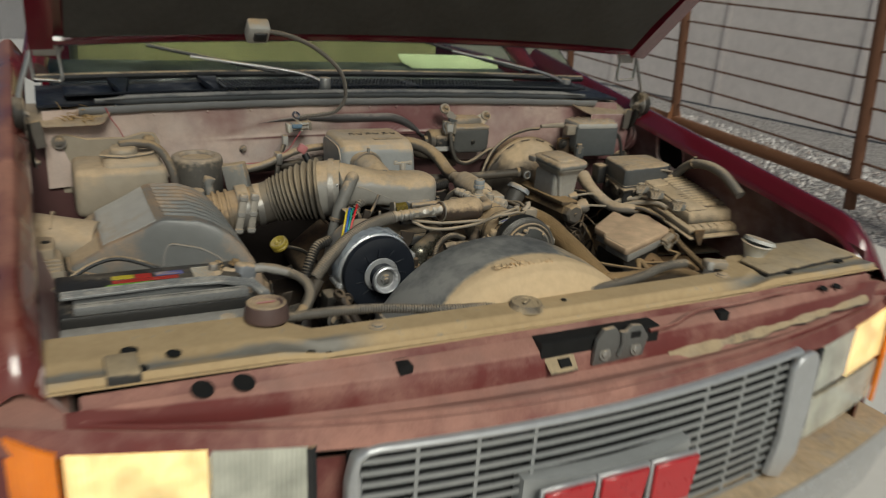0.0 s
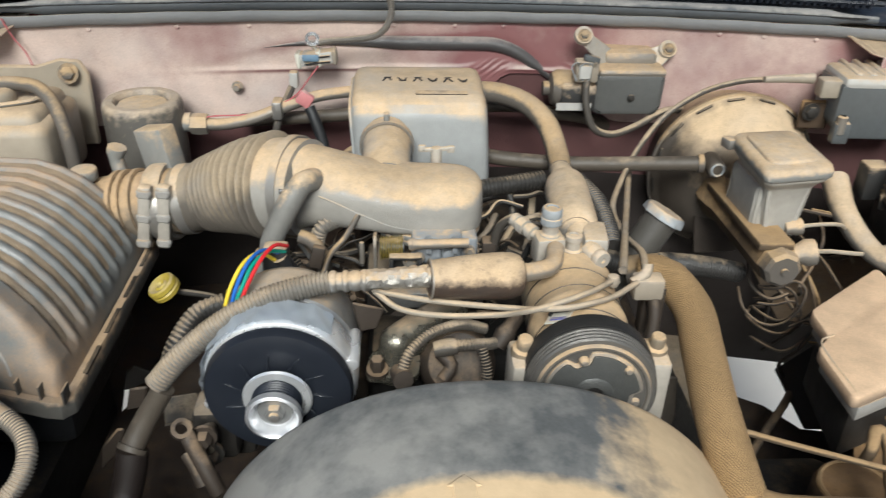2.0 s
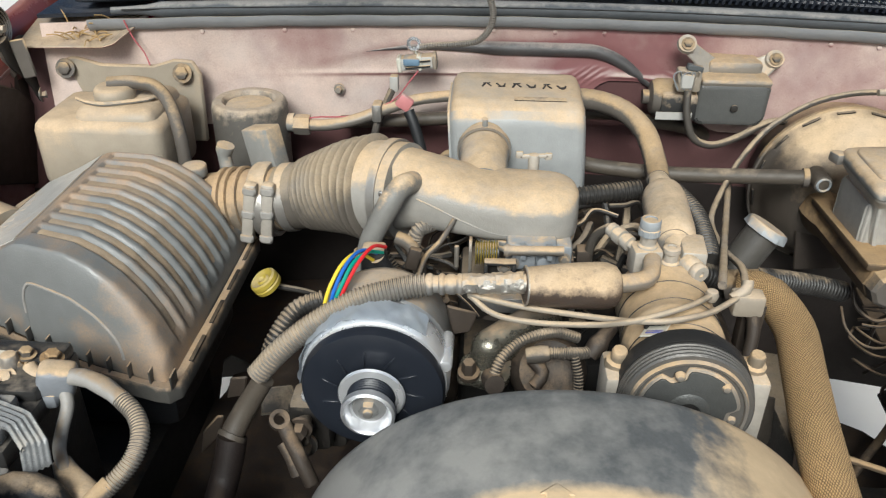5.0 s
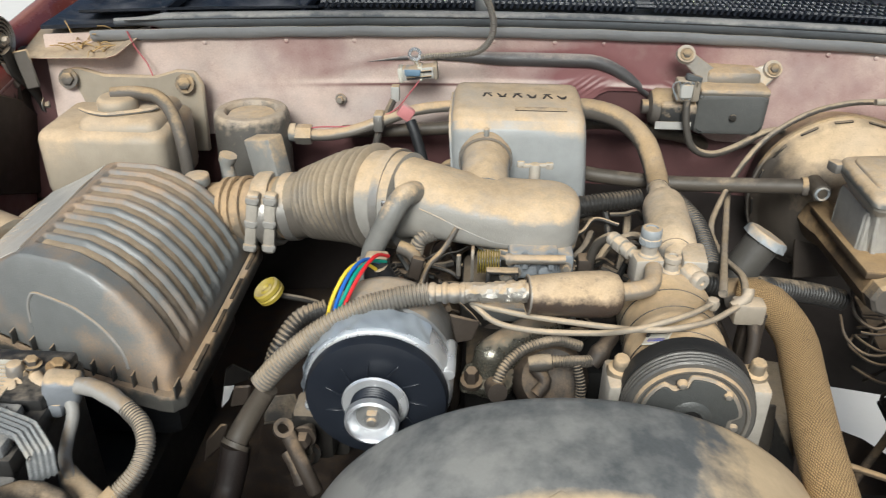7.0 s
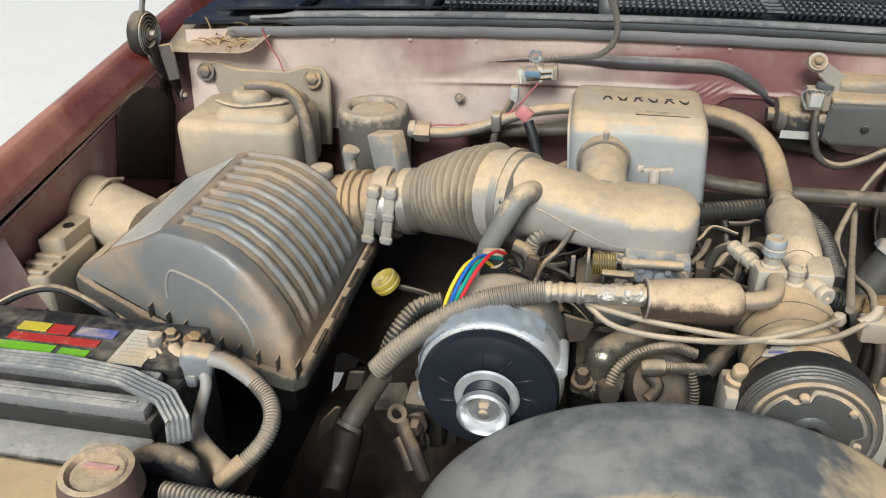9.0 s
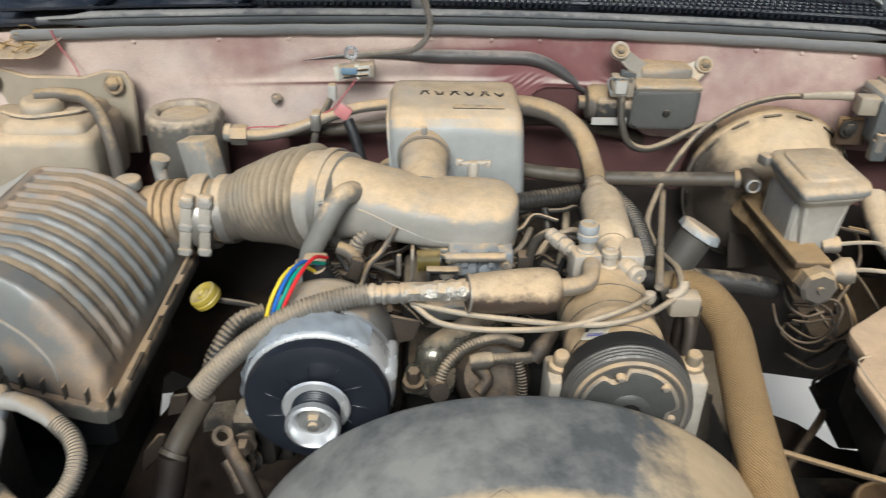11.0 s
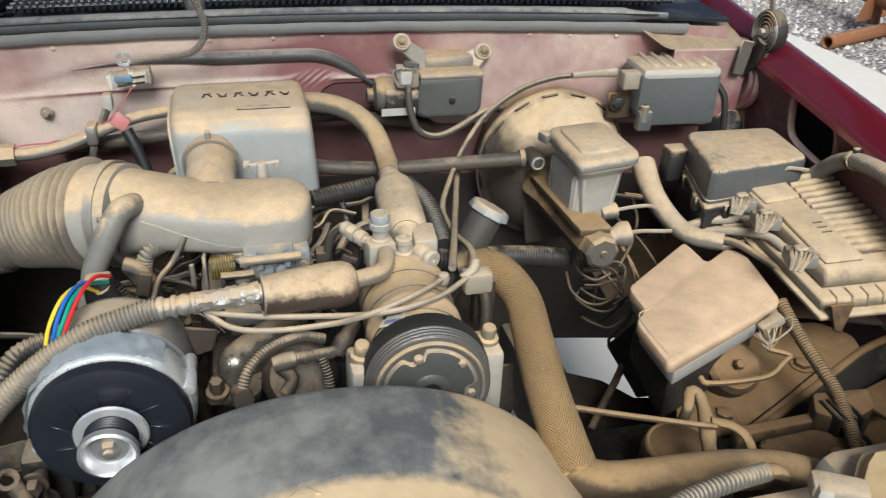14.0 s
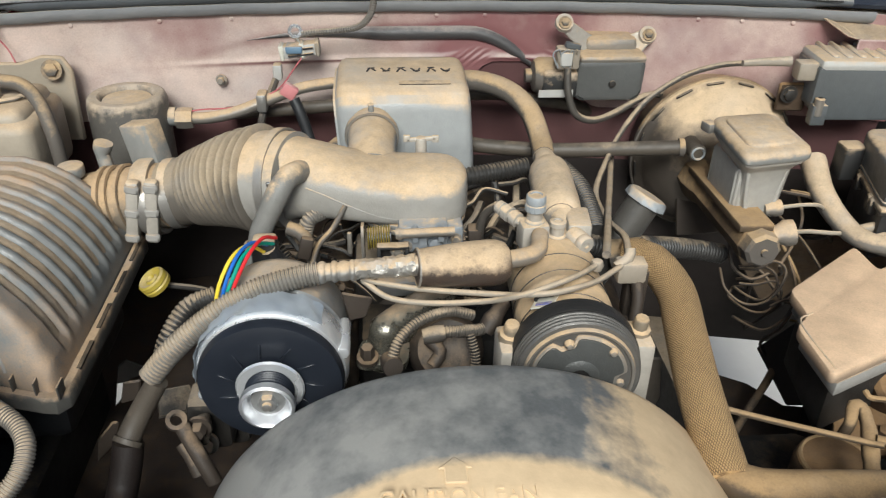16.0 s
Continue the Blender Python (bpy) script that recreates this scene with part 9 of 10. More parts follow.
# coiled brake pipes
bp = thing("brake_pipes", (0.44, 0.62, 0.9), "tangle of dusty steel brake pipes", "brake pipes")
for k, pts in enumerate((((0.440, 0.66, 0.955), (0.455, 0.64, 0.967), (0.478, 0.64, 0.979), (0.492, 0.63, 0.969), (0.483, 0.62, 0.943), (0.464, 0.62, 0.921), (0.440, 0.63, 0.915)), ((0.450, 0.67, 0.922), (0.470, 0.66, 0.926), (0.492, 0.65, 0.938), (0.501, 0.64, 0.922), (0.483, 0.63, 0.900), (0.455, 0.63, 0.900)), ((0.448, 0.68, 0.945), (0.474, 0.67, 0.952), (0.490, 0.655, 0.950), (0.494, 0.645, 0.930), (0.470, 0.64, 0.912)), ((0.465, 0.60, 0.930), (0.486, 0.60, 0.940), (0.498, 0.60, 0.930), (0.490, 0.60, 0.905), (0.462, 0.60, 0.888)))):
    end = Vector(pts[-1])
    part("coil", tube([*pts, end + Vector((-0.02, 0.02 + 0.01 * k, 0.012 - 0.008 * k)), end + Vector((-0.01 + 0.012 * k, 0.07, 0.015 - 0.02 * k))], 0.0021, 8), "low", bp)
for k, (pts, r) in enumerate(((((0.544, 0.76, 1.028), (0.567, 0.74, 1.029), (0.584, 0.72, 1.008), (0.601, 0.70, 0.992)), 0.0026), (((0.569, 0.78, 1.010), (0.550, 0.72, 0.999), (0.534, 0.70, 0.968), (0.499, 0.66, 0.959)), 0.0026), (((0.525, 0.71, 0.965), (0.526, 0.66, 0.937), (0.513, 0.62, 0.917), (0.490, 0.60, 0.890)), 0.0026), (((0.535, 0.76, 0.985), (0.556, 0.72, 0.967), (0.568, 0.69, 0.949), (0.567, 0.66, 0.940)), 0.0024), (((0.500, 0.74, 0.985), (0.520, 0.70, 0.965), (0.535, 0.66, 0.930), (0.530, 0.62, 0.900)), 0.0024), (((0.486, 0.74, 1.044), (0.531, 0.74, 1.035), (0.577, 0.74, 1.022), (0.620, 0.73, 0.990)), 0.0028), (((0.435, 0.70, 0.975), (0.439, 0.68, 0.946), (0.460, 0.66, 0.936), (0.485, 0.66, 0.945)), 0.0026), (((0.458, 0.70, 0.983), (0.467, 0.68, 0.953), (0.481, 0.66, 0.940), (0.500, 0.64, 0.915)), 0.0026))):
    end = Vector(pts[-1])
    part("pipe", tube([*pts, end + Vector((0.015 * math.sin(2 * k), 0.02, -0.02 - 0.01 * (k % 3))), end + Vector((0.03 * math.sin(3 * k + 1), 0.05 + 0.02 * (k % 2), -0.05 - 0.02 * (k % 4)))], r, 8), ("hose_brown", "low", "low", "low")[k % 4], bp)

# cruise-control module
cr = thing("cruise_control_module", (0.715, 0.96, 1.07), "grey cruise-control module on the firewall", "control module")
CM = Matrix.Translation(Vector((0.712, 0.965, 1.118))) @ Matrix.Rotation(radians(-3), 4, "Z")
part("case", slab(rounded([(-0.075, 0.046), (-0.075, -0.022), (-0.050, -0.046), (0.075, -0.046), (0.075, 0.046)], 0.006), -0.0425, 0.0425, 0.004, None, CM @ Matrix.Rotation(radians(90), 4, "X")), "module_case", cr, "blue-grey case with a cut-off lower corner")
part("lid", box((0.146, 0.089, 0.020), 0.008, 2, CM @ Matrix.Translation((0, 0.0, 0.048))), "grey_pale", cr)
for k in range(6):
    part("lid_rib", box((0.010, 0.080, 0.008), 0.003, 1, CM @ Matrix.Translation((-0.045 + 0.022 * k, 0.01, 0.058))), "grey_pale", cr)
part("cable_end", box((0.036, 0.028, 0.030), 0.004, 2, CM @ Matrix.Translation((-0.086, -0.02, 0.034))), "cream", cr)
part("cable_sheath", tube([(0.592, 0.945, 1.168), (0.547, 0.943, 1.168), (0.510, 0.940, 1.167)], 0.0085, 12, r_end=0.0052), "cream", cr)
part("mount_bolt", bolt(CM @ Vector((-0.10, -0.01, -0.012)), (0, -1, 0), 0.010, 0.008), "iron", cr)
part("mount_ear", box((0.05, 0.008, 0.05), 0.003, 1, CM @ Matrix.Translation((-0.09, 0.0, -0.02))), "tan_dark", cr)
part("side_spring", lathe([(0.004, 0), (0.008, 0.002), (0.008, 0.030), (0.004, 0.032)], CM @ Vector((-0.065, -0.05, -0.035)), (0, 0, 1), 14), "metal_tan", cr)
part("side_block", box((0.026, 0.02, 0.036), 0.004, 2, CM @ Matrix.Translation((-0.062, -0.045, -0.033))), "module_case", cr)
part("lead", tube([CM @ Vector((0.07, -0.03, 0.03)), CM @ Vector((0.09, -0.04, 0.0)), CM @ Vector((0.095, -0.05, -0.06)), CM @ Vector((0.09, -0.06, -0.11))], 0.006, 8), "loom_dark", cr)
rw = thing("red_lead", (0.70, 1.02, 1.2), "thin reddish wire along the firewall corner", "wire")
part("wire", tube([(0.775, 1.08, 1.192), (0.781, 1.03, 1.173), (0.793, 0.98, 1.15), (0.797, 0.94, 1.131)], 0.0022, 6), "wire_pink", rw)
rw = thing("red_lead", (-0.52, 1.04, 1.2), "thin reddish wire hanging down the firewall", "wire")
part("wire", tube([(-0.697, 1.030, 1.225), (-0.686, 1.028, 1.197), (-0.670, 1.026, 1.172), (-0.661, 1.020, 1.152)], 0.0013, 6), "wire_pink", rw)
gb = thing("grommet_boot", (0.851, 1.0, 1.045), "black rubber grommet boot in the firewall", "grommet")
part("boot", lathe([(0.0, 0.05), (0.02, 0.048), (0.035, 0.03), (0.048, 0.0), (0.05, -0.03)], (0.868, 1.02, 1.025), (0, -0.85, 0.5), 28), "black", gb)

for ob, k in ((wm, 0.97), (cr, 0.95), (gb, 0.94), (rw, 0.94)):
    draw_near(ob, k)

# fuse and relay box
fb = thing("fuse_box", (0.71, 0.73, 1.03), "black fuse and relay box with a dusty lid", "fuse box")
FB = [Vector(p) for p in ((0.650, 0.790, 1.117), (0.804, 0.786, 1.117), (0.788, 0.659, 1.117), (0.606, 0.632, 1.117))]
fcen = sum(FB, Vector()) / 4
part("lid", slab(rounded([(p.x, p.y) for p in FB], 0.018), 1.066, 1.117, 0.007, segments=3), "fuse", fb, "black lid, tan with dust on top")
part("body", slab([((fcen + (p - fcen) * 0.96).x, (fcen + (p - fcen) * 0.96).y) for p in FB], 0.98, 1.064, 0.006), "black", fb)
part("rim", slab([((fcen + (p - fcen) * 1.03).x, (fcen + (p - fcen) * 1.03).y) for p in FB], 1.052, 1.064, 0.004), "black_dusty", fb)
part("latch", box((0.02, 0.014, 0.030), 0.004, 2, Matrix.Translation((0.657, 0.759, 1.065))), "black_dusty", fb)
part("lid_lip", slab(rounded([((fcen + (p - fcen) * 1.015).x, (fcen + (p - fcen) * 1.015).y) for p in FB], 0.018), 1.066, 1.071, 0.0015), "fuse", fb)
for p, q in ((FB[3], FB[0]), (FB[3], FB[2])):
    for k in (0.22, 0.30, 0.70):
        e = p.lerp(q, k)
        part("clip", box((0.012, 0.012, 0.024), 0.002, 1, Matrix.Translation((e.x, e.y, 1.050)) @ Matrix.Rotation(math.atan2(q.y - p.y, q.x - p.x), 4, "Z")), "black_dusty", fb)
part("relay", box((0.036, 0.034, 0.055), 0.006, 2, Matrix.Translation((0.631, 0.776, 1.07))), "black_dusty", fb)
part("loose_lead", tube([(0.745, 0.665, 1.09), (0.747, 0.652, 1.105), (0.782, 0.65, 1.1)], 0.003, 6), "cream", fb)

# engine control module with cooling fins
ec = thing("engine_control_module", (0.76, 0.54, 1.05), "tan dusty engine control module with cooling fins", "control module")
EA, EB, EC, ED = Vector((0.681, 0.654, 1.078)), Vector((0.842, 0.682, 1.078)), Vector((0.858, 0.475, 1.038)), Vector((0.709, 0.481, 1.035))


def on_ecm(u, v, h=0.0, grow=0.0):
    """A place on the tilted module: u across, v towards the front, h above its face."""
    u, v = 0.5 + (u - 0.5) * (1 + grow), 0.5 + (v - 0.5) * (1 + grow)
    p = EA.lerp(EB, u).lerp(ED.lerp(EC, u), v)
    return p + Vector((0, 0.19, 0.98)) * h


def ecm_slab(u0, u1, v0, v1, h0, h1, grow=0.0, bevel=0.004, u0b=None):
    b = bmesh.new()
    u0b = u0 if u0b is None else u0b
    top = [b.verts.new(on_ecm(u, v, h1, grow)) for u, v in ((u0, v0), (u1, v0), (u1, v1), (u0b, v1))]
    low = [b.verts.new(on_ecm(u, v, h0, grow)) for u, v in ((u0, v0), (u1, v0), (u1, v1), (u0b, v1))]
    b.faces.new(top)
    b.faces.new(low[::-1])
    for i in range(4):
        j = (i + 1) % 4
        b.faces.new((top[i], low[i], low[j], top[j]))
    bmesh.ops.recalc_face_normals(b, faces=b.faces)
    if bevel:
        bmesh.ops.bevel(b, geom=b.edges[:], offset=bevel, segments=2, profile=0.5, affect="EDGES")
    return b


part("case", ecm_slab(0, 1, 0, 1, -0.030, 0.0), "ecm", ec, "cast case thick with tan dust")
part("tray", ecm_slab(0, 1, 0, 1, -0.052, -0.034, 0.16), "ecm", ec, "flanged mounting tray")
part("tray_lip", ecm_slab(0, 1, 0, 1, -0.060, -0.053, 0.24, 0.002), "ecm", ec)
# dark bed put in for the shade between the fins
part("fin_bed", ecm_slab(0.46, 0.98, 0.03, 0.90, -0.002, 0.0008, 0, 0, 0.42), "low", ec, "dark floor painted as the shade between the fins")
for k in range(13):
    v = 0.025 + 0.068 * k
    part("fin", ecm_slab(0.455 - 0.006 * k, 0.985, v, v + 0.028, -0.002, 0.0075, 0, 0.001), "ecm", ec)
part("raised_panel", ecm_slab(0.03, 0.43, 0.40, 0.96, -0.002, 0.007, 0, 0.004, 0.02), "ecm", ec)
part("raised_panel", ecm_slab(0.02, 0.44, 0.02, 0.24, -0.002, 0.006, 0, 0.004, 0.03), "ecm", ec)
for k in range(6):
    part("tray_web", ecm_slab(0.06 + 0.16 * k, 0.075 + 0.16 * k, 1.0, 1.09, -0.05, -0.030, 0, 0.001), "ecm", ec)
for k in range(3):
    part("print_bar", ecm_slab(0.25, 0.36, 0.56 + 0.055 * k, 0.572 + 0.055 * k, 0.006, 0.0078, 0, 0), "low", ec)
for q, mm in [(Vector(q), "pin_grey") for q in ((0.672, 0.641, 1.062), (0.676, 0.584, 1.062), (0.660, 0.481, 1.062))]:
    pl = part("plug", box((0.040, 0.032, 0.020), 0.005, 2, Matrix.Translation(q + Vector((0, 0, -0.003))) @ Matrix.Rotation(-0.35, 4, "Z")), mm, ec, "pale multi-pin plug")
    part("plug_clip", box((0.018, 0.014, 0.006), 0.002, 1, Matrix.Translation(q + Vector((-0.004, -0.002, 0.012)))), "cream", pl)
    for i in range(11):
        a = q + Vector((-0.016 + 0.0034 * i, 0.004 - 0.0016 * i + 0.003 * (i % 2), 0.007))
        end = q + Vector((-0.030 + 0.0012 * i, -0.020 - 0.0008 * i, -0.008))
        part("plug_wire", tube([a, a.lerp(end, 0.30) + Vector((0, 0, 0.005 + 0.0015 * (i % 3))), a.lerp(end, 0.68) + Vector((0.001 * (i % 2), -0.002, 0.006)), end], 0.0014, 5), ("loom", "pin_grey", "cream")[(i * 2 + i // 4) % 3], pl)
part("support_leg", plate([(0.699, 0.445, 1.0), (0.739, 0.444, 1.0), (0.719, 0.431, 0.96), (0.712, 0.439, 0.96)], 0.006), "tan_dark", ec)

# fat harness from the booster side to the control module
hn = thing("harness", (0.62, 0.62, 1.02), "fat taped wiring harness, tan with dust", "wiring harness")
part("trunk", tube([(0.59, 0.8, 1.058), (0.581, 0.74, 1.035), (0.588, 0.68, 1.015), (0.601, 0.64, 1.01), (0.635, 0.61, 1.013)], 0.0195, 16, r_end=0.013), "can_tan", hn)
for k, pts in enumerate((((0.596, 0.66, 1.014), (0.628, 0.645, 1.032), (0.659, 0.635, 1.037), (0.687, 0.645, 1.052)), ((0.601, 0.65, 1.009), (0.638, 0.62, 1.026), (0.678, 0.58, 1.036), (0.692, 0.55, 1.03)), ((0.602, 0.64, 1.005), (0.637, 0.6, 1.02), (0.665, 0.565, 1.011), (0.697, 0.535, 0.991)), ((0.598, 0.64, 1.0), (0.628, 0.61, 1.004), (0.662, 0.6, 1.015)))):
    part("branch", tube(pts, 0.0075 - 0.001 * k, 10), "cream" if k < 2 else "rubber_tan", hn)
for k in range(6):
    a = Vector((0.68, 0.64, 1.048)) + Vector((0.006 * k, 0, 0))
    part("wire", tube([a, a + Vector((0.004, -0.012, -0.014)), a + Vector((-0.006, -0.02, -0.03))], 0.0018, 6), "cream", hn)
for k in range(4):
    a = Vector((0.607, 0.645, 1.014)) + Vector((0.012 * k, -0.004 * k, 0.004 * k))
    part("strand", tube([a, a + Vector((0.035, -0.012, 0.004)), a + Vector((0.07, -0.03, -0.004)), a + Vector((0.10, -0.055, -0.008))], 0.0032, 8), "cream", hn)

# anti-lock brake unit with T-shaped lid
ab = thing("abs_unit", (0.53, 0.48, 0.95), "anti-lock brake unit with a pinkish tan stepped lid", "brake unit")
LP = [Vector(p) for p in ((0.447, 0.537, 1.0), (0.589, 0.640, 1.0), (0.590, 0.577, 1.0), (0.645, 0.612, 1.0), (0.660, 0.585, 1.0), (0.638, 0.466, 1.0), (0.421, 0.369, 1.0), (0.421, 0.461, 1.0), (0.446, 0.482, 1.0))]
lc = sum(LP, Vector()) / len(LP)
part("lid", slab(rounded([(p.x, p.y) for p in LP], 0.012), 0.985, 1.002, 0.003, segments=2), "tan_pink", ab, "pinkish tan stepped lid")
part("lid_line", tube([lc + (LP[i] - lc) * 0.93 + Vector((0, 0, 0.002)) for i in (8, 7, 6)], 0.0012, 6), "tan", ab)
part("body", slab([((lc + (p - lc) * 0.965).x + 0.006, (lc + (p - lc) * 0.965).y - 0.002) for p in LP], 0.966, 0.986, 0.003), "abs_grey", ab, "off-white plastic body")
part("valve_block", slab([((lc + (LP[i] - lc) * 0.80).x, (lc + (LP[i] - lc) * 0.80).y) for i in (0, 1, 3, 5, 6)], 0.88, 0.955, 0.006), "iron", ab)
mo = Vector((0.569, 0.436, 0.925))
part("motor", lathe([(0, -0.002), (0.031, -0.002), (0.037, 0.004), (0.037, 0.05)], mo, (0.1, 0.62, -0.78), 30), "tan_dark", ab)
part("motor_bolt", bolt(mo + Vector((0, -0.002, 0.003)), (-0.1, -0.62, 0.78), 0.007, 0.011, washer=False), "tan_dark", ab)
part("connector", box((0.034, 0.016, 0.014), 0.004, 2, Matrix.Translation(Vector((0.604, 0.435, 0.991))) @ Matrix.Rotation(-0.55, 4, "Y")), "cream", ab)
knot = Vector((0.591, 0.412, 0.968))
for k in range(10):
    a = Vector((0.573, 0.425, 0.985)).lerp(Vector((0.616, 0.432, 0.995)), k / 9)
    mid = a.lerp(knot, 0.5) + Vector((0.004 * math.sin(k * 2.3), -0.004, 0.003 * math.cos(k * 1.7)))
    part("pin_wire", tube([a, mid, knot + Vector((0.002 * math.sin(k), 0.002 * math.cos(k), 0))], 0.0011, 5), "cream" if k % 3 else "hose_brown", ab)
part("wire_loop", tube([(0.616, 0.432, 0.995), (0.622, 0.425, 1.006), (0.624, 0.42, 0.993), (0.607, 0.416, 0.982), (0.593, 0.414, 0.977)], 0.0013, 6), "cream", ab)
part("ground_lead", tube([(0.479, 0.385, 0.962), (0.483, 0.375, 0.96), (0.53, 0.375, 0.955), (0.58, 0.385, 0.948), (0.605, 0.395, 0.958), (0.62, 0.405, 0.959), (0.591, 0.412, 0.968)], 0.0036, 8), "hose_brown", ab)
br = thing("abs_bracket", (0.58, 0.42, 0.86), "brown dusty sheet-metal bracket under the brake unit", "bracket")
part("shelf", slab(rounded([(0.505, 0.470), (0.600, 0.560), (0.700, 0.575), (0.800, 0.560), (0.832, 0.520), (0.821, 0.484), (0.700, 0.428), (0.558, 0.362), (0.453, 0.364)], 0.012), 0.872, 0.880, 0.002), "tan_dark", br, "brown dusty shelf panel")
part("shelf_seam", tube([(0.537, 0.3615, 0.8805), (0.630, 0.406, 0.8805), (0.718, 0.451, 0.8805)], 0.0012, 5), "dark", br)
for x, y in ((0.706, 0.467), (0.536, 0.394), (0.600, 0.470)):
    part("shelf_bolt", bolt((x, y, 0.880), (0, 0, 1), 0.0115, 0.009), "tan_dark", br)
part("rolled_edge", tube([(0.558, 0.361, 0.874), (0.690, 0.422, 0.875), (0.821, 0.483, 0.876), (0.90, 0.50, 0.885)], 0.007, 10), "tan_dark", br)
part("beam_side", plate([(0.556, 0.360, 0.872), (0.821, 0.482, 0.872), (0.91, 0.50, 0.880), (0.90, 0.475, 0.79), (0.60, 0.345, 0.79)], 0.005), "iron", br, "dark side of the beam")
part("floor_pan", plate([(0.54, 0.352, 0.80), (0.91, 0.50, 0.80), (0.93, 0.14, 0.80), (0.46, 0.14, 0.80)], 0.005), "tan_dark", br)
part("ledge", slab(rounded([(0.765, 0.425), (0.91, 0.468), (0.90, 0.405), (0.785, 0.372)], 0.006), 0.842, 0.850, 0.002), "tan_dark", br)
part("front_wall", plate([(0.477, 0.486, 0.86), (0.505, 0.470, 0.876), (0.453, 0.364, 0.876), (0.455, 0.374, 0.78), (0.475, 0.466, 0.76)], 0.006), "dark", br)

# washer bottle and horn low at the front corner
wb = thing("washer_filler", (0.60, 0.13, 1.04), "cloudy white washer-filler neck with a flap cap", "washer filler")
wc = Vector((0.557, 0.12, 1.09))
part("funnel", lathe([(0.016, -0.075), (0.017, -0.03), (0.030, 0.0), (0.0335, 0.002), (0.030, 0.004), (0.014, -0.02)], wc, (0.1, -0.1, 1), 30), "bulk_white", wb)
part("flap", lathe([(0, 0.008), (0.032, 0.007), (0.034, 0.0), (0, 0)], wc + Vector((0.006, 0.0, 0.004)), (0.25, 0, 1), 28), "bulk_white", wb)
part("bottle", span((wc.x - 0.08, wc.y - 0.06, 0.80), (wc.x + 0.09, wc.y + 0.07, wc.z - 0.06), 0.02), "bulk_white", wb)
hb = thing("housing_box", (0.566, 0.253, 0.95), "brown dusty plastic box with a ribbed top", "housing")
part("box", slab(rounded([(0.528, 0.318), (0.612, 0.322), (0.650, 0.290), (0.640, 0.245), (0.560, 0.235), (0.520, 0.275)], 0.010), 0.84, 0.912, 0.006), "tan_dark", hb)
part("top_rail", slab([(0.505, 0.322), (0.505, 0.338), (0.622, 0.342), (0.622, 0.326)], 0.880, 0.918, 0.003), "tan_dark", hb)
part("upright", slab(rounded([(0.608, 0.326), (0.628, 0.358), (0.705, 0.352), (0.690, 0.318), (0.64, 0.300)], 0.006), 0.85, 0.934, 0.003), "tan_dark", hb)
part("boss", lathe([(0, 0.030), (0.036, 0.030), (0.043, 0.027), (0.046, 0.018), (0.046, -0.03)], (0.438, 0.338, 0.872), (0, 0, 1), 40), "tan_dark", hb)
part("boss_rim", lathe([(0.037, 0), (0.0395, 0.002), (0.042, 0)], (0.438, 0.338, 0.9015), (0, 0, 1), 40), "hose_brown", hb)
for k in range(4):
    part("vent_rib", span((0.624 + 0.010 * k, 0.300 - 0.001 * k, 0.885), (0.628 + 0.010 * k, 0.340, 0.938), 0.001), "dark", hb)
part("grommet", lathe([(0.006, 0), (0.009, 0.004), (0.013, 0.002), (0.014, 0)], (0.650, 0.285, 0.912), (0, -0.4, 1), 22), "dark", hb)
part("stud", drum((0.600, 0.262, 0.910), (0.600, 0.262, 0.926), 0.013), "hose_brown", hb)
for k in range(7):
    a = Vector((0.655 + 0.006 * (k % 4), 0.262 - 0.006 * k, 0.905))
    part("pigtail", tube([a, a + Vector((0.012, -0.004, 0.016)), a + Vector((0.026, -0.012, 0.006)), a + Vector((0.034, -0.022 - 0.003 * k, -0.012))], 0.0018, 6), ("dark", "rubber", "hose_brown")[k % 3], hb)

pn = thing("hose_tee", (0.434, 0.26, 0.997), "brown rubber vacuum hoses on a thin rod", "hose")
part("rod", tube([(0.267, 0.32, 1.009), (0.331, 0.31, 0.994), (0.417, 0.29, 0.981), (0.436, 0.28, 0.983)], 0.0036, 10), "hose_brown", pn)
part("hose", tube([(0.426, 0.330, 0.950), (0.428, 0.328, 0.970), (0.436, 0.342, 0.982), (0.446, 0.340, 0.978), (0.446, 0.325, 0.970), (0.440, 0.305, 0.964), (0.428, 0.272, 0.952), (0.422, 0.250, 0.944)], 0.0062, 14, r_end=0.0090, bulges=((0.62, 0.14, 0.0015),)), "hose_brown", pn)
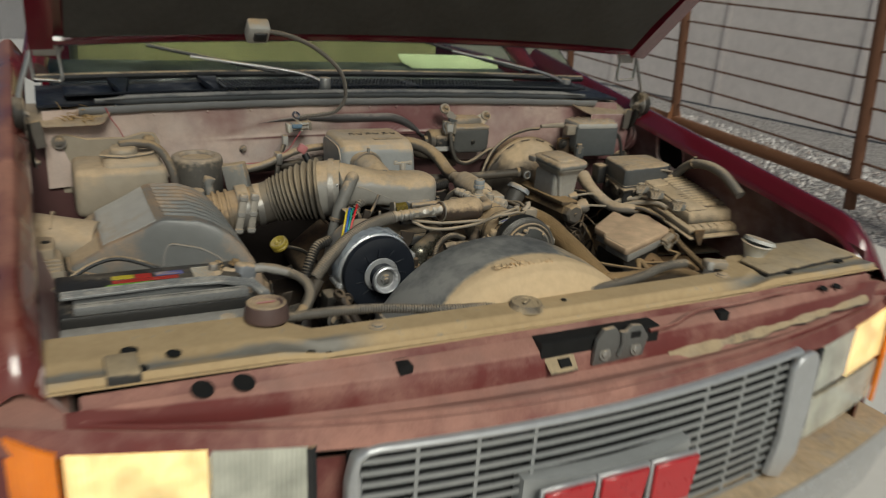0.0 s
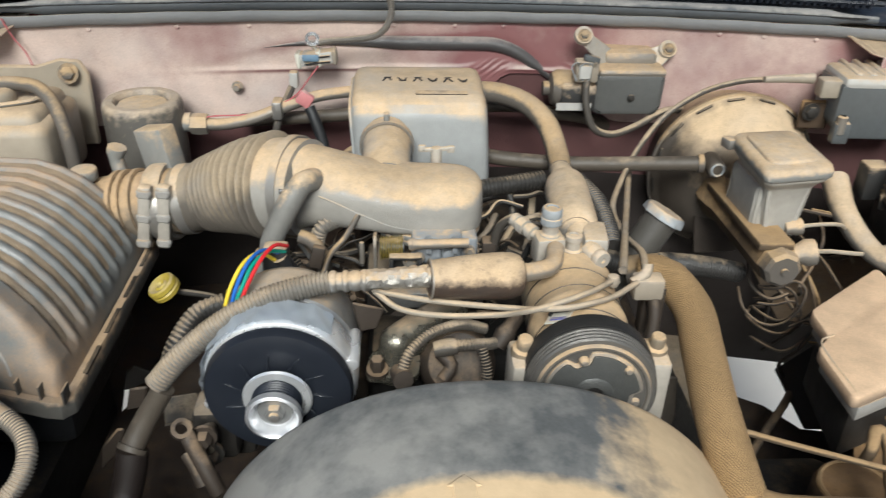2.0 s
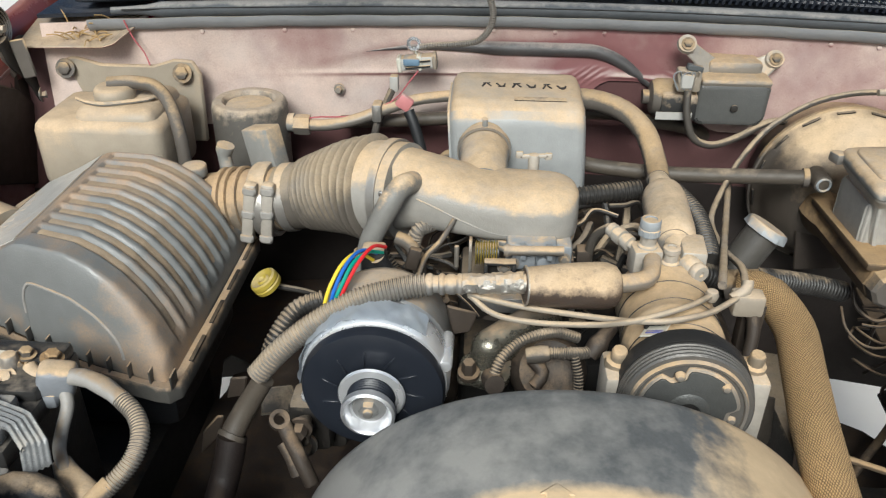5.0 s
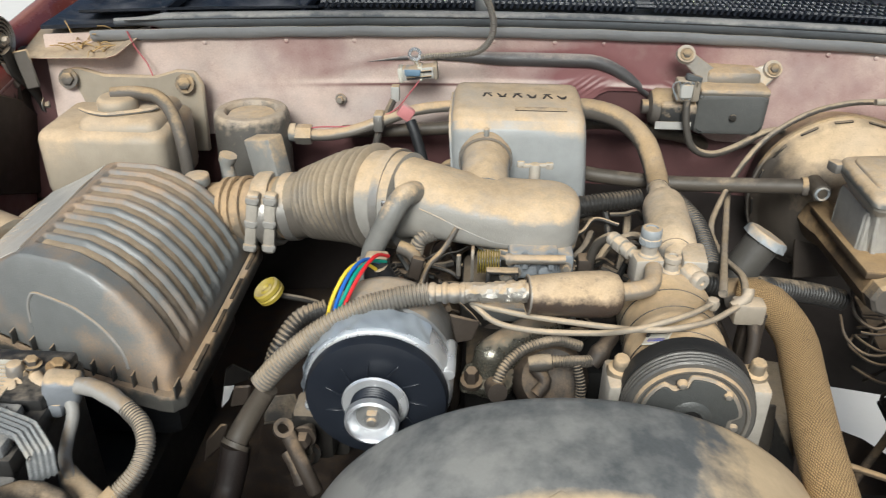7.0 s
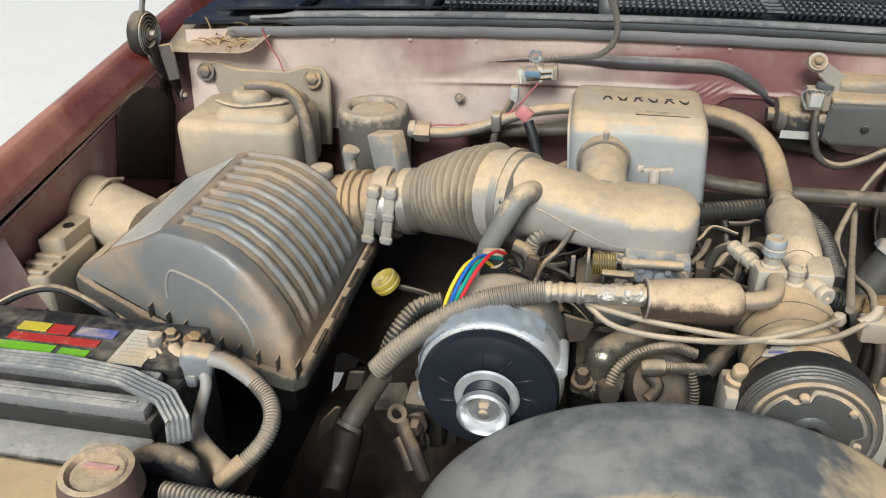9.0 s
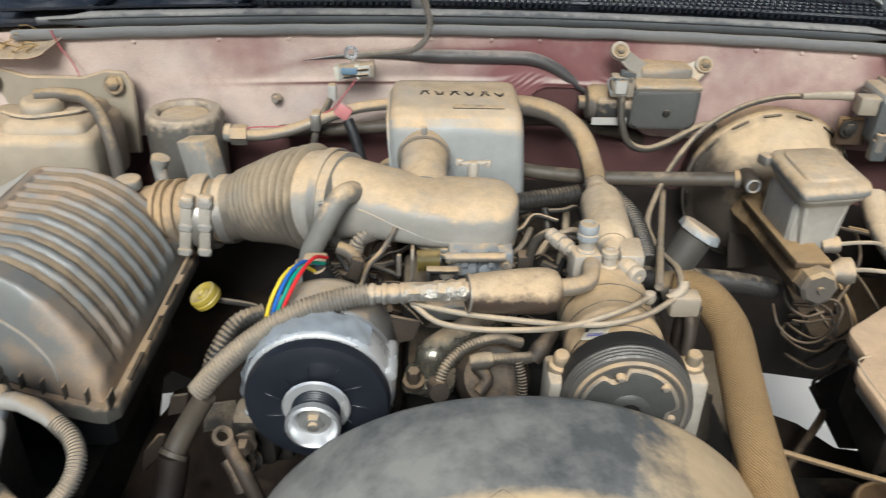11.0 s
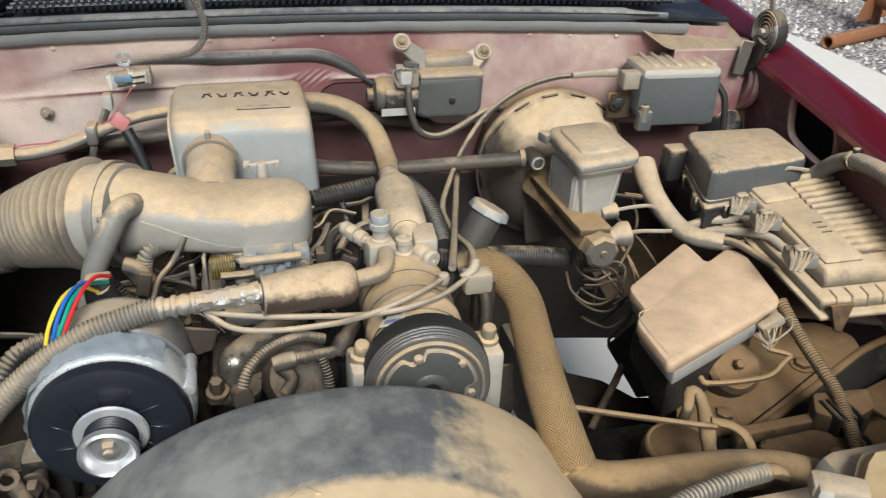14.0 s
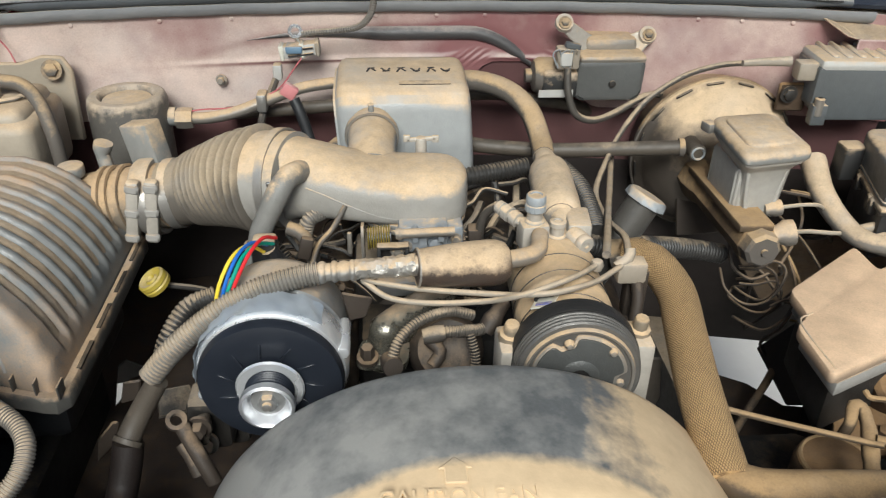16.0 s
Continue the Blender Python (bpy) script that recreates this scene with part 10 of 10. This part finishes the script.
part("hose", tube([(0.442, 0.300, 0.972), (0.460, 0.290, 0.972), (0.472, 0.276, 0.966), (0.474, 0.254, 0.954), (0.480, 0.235, 0.945)], 0.0065, 12, flat=0.7), "hose_brown", pn)
ls = thing("split_loom", (0.649, 0.36, 0.94), "brown split loom running down to the front corner", "wiring loom")
part("loom", tube([(0.644, 0.476, 0.995), (0.648, 0.430, 0.970), (0.651, 0.380, 0.952), (0.651, 0.340, 0.938), (0.629, 0.277, 0.925), (0.598, 0.221, 0.912)], 0.0080, 12, ribs=(0.0040, 0.0012)), "hose_brown", ls)
hs = thing("side_hose", (0.815, 0.60, 1.08), "grey ribbed hose along the fender wall", "hose")
part("hose", tube([(0.800, 0.700, 1.055), (0.815, 0.672, 1.080), (0.817, 0.643, 1.110), (0.816, 0.609, 1.131), (0.815, 0.560, 1.140), (0.814, 0.518, 1.138), (0.813, 0.480, 1.128), (0.812, 0.420, 1.095)], 0.0120, 14, ribs=(0.0055, 0.0008)), "hose_grey", hs)
part("hose_clamp", lathe([(0.0125, -0.003), (0.0145, -0.003), (0.0145, 0.003), (0.0125, 0.003)], (0.816, 0.606, 1.1325), (0, -0.9, 0.35), 22), "black_dusty", hs)
part("clamp_tab", span((0.812, 0.602, 1.143), (0.826, 0.610, 1.152), 0.002), "black_dusty", hs)
sp = thing("splash_shield", (0.543, 0.617, 0.8), "brown dusty splash shield around the wheel arch", "splash shield")
part("upper_shield", plate([(0.503, 0.669, 0.8), (0.569, 0.683, 0.84), (0.597, 0.533, 0.8), (0.521, 0.58, 0.76)], 0.004), "shade_brown", sp)
part("lower_shield", plate([(0.439, 0.752, 0.7), (0.509, 0.676, 0.72), (0.531, 0.602, 0.74), (0.622, 0.562, 0.76), (0.58, 0.464, 0.74), (0.366, 0.548, 0.66)], 0.004), "shade_brown", sp)
fw = thing("frame_bracket", (0.529, 0.735, 0.7), "dark curved steel brace low in the bay", "brace")
part("brace", tube([(0.541, 0.664, 0.8), (0.508, 0.621, 0.78), (0.459, 0.572, 0.76), (0.433, 0.548, 0.74)], 0.006, 10, flat=0.5), "low", fw)
part("steering_box", span((0.36, 0.28, 0.68), (0.50, 0.48, 0.82), 0.03), "dark", fw)
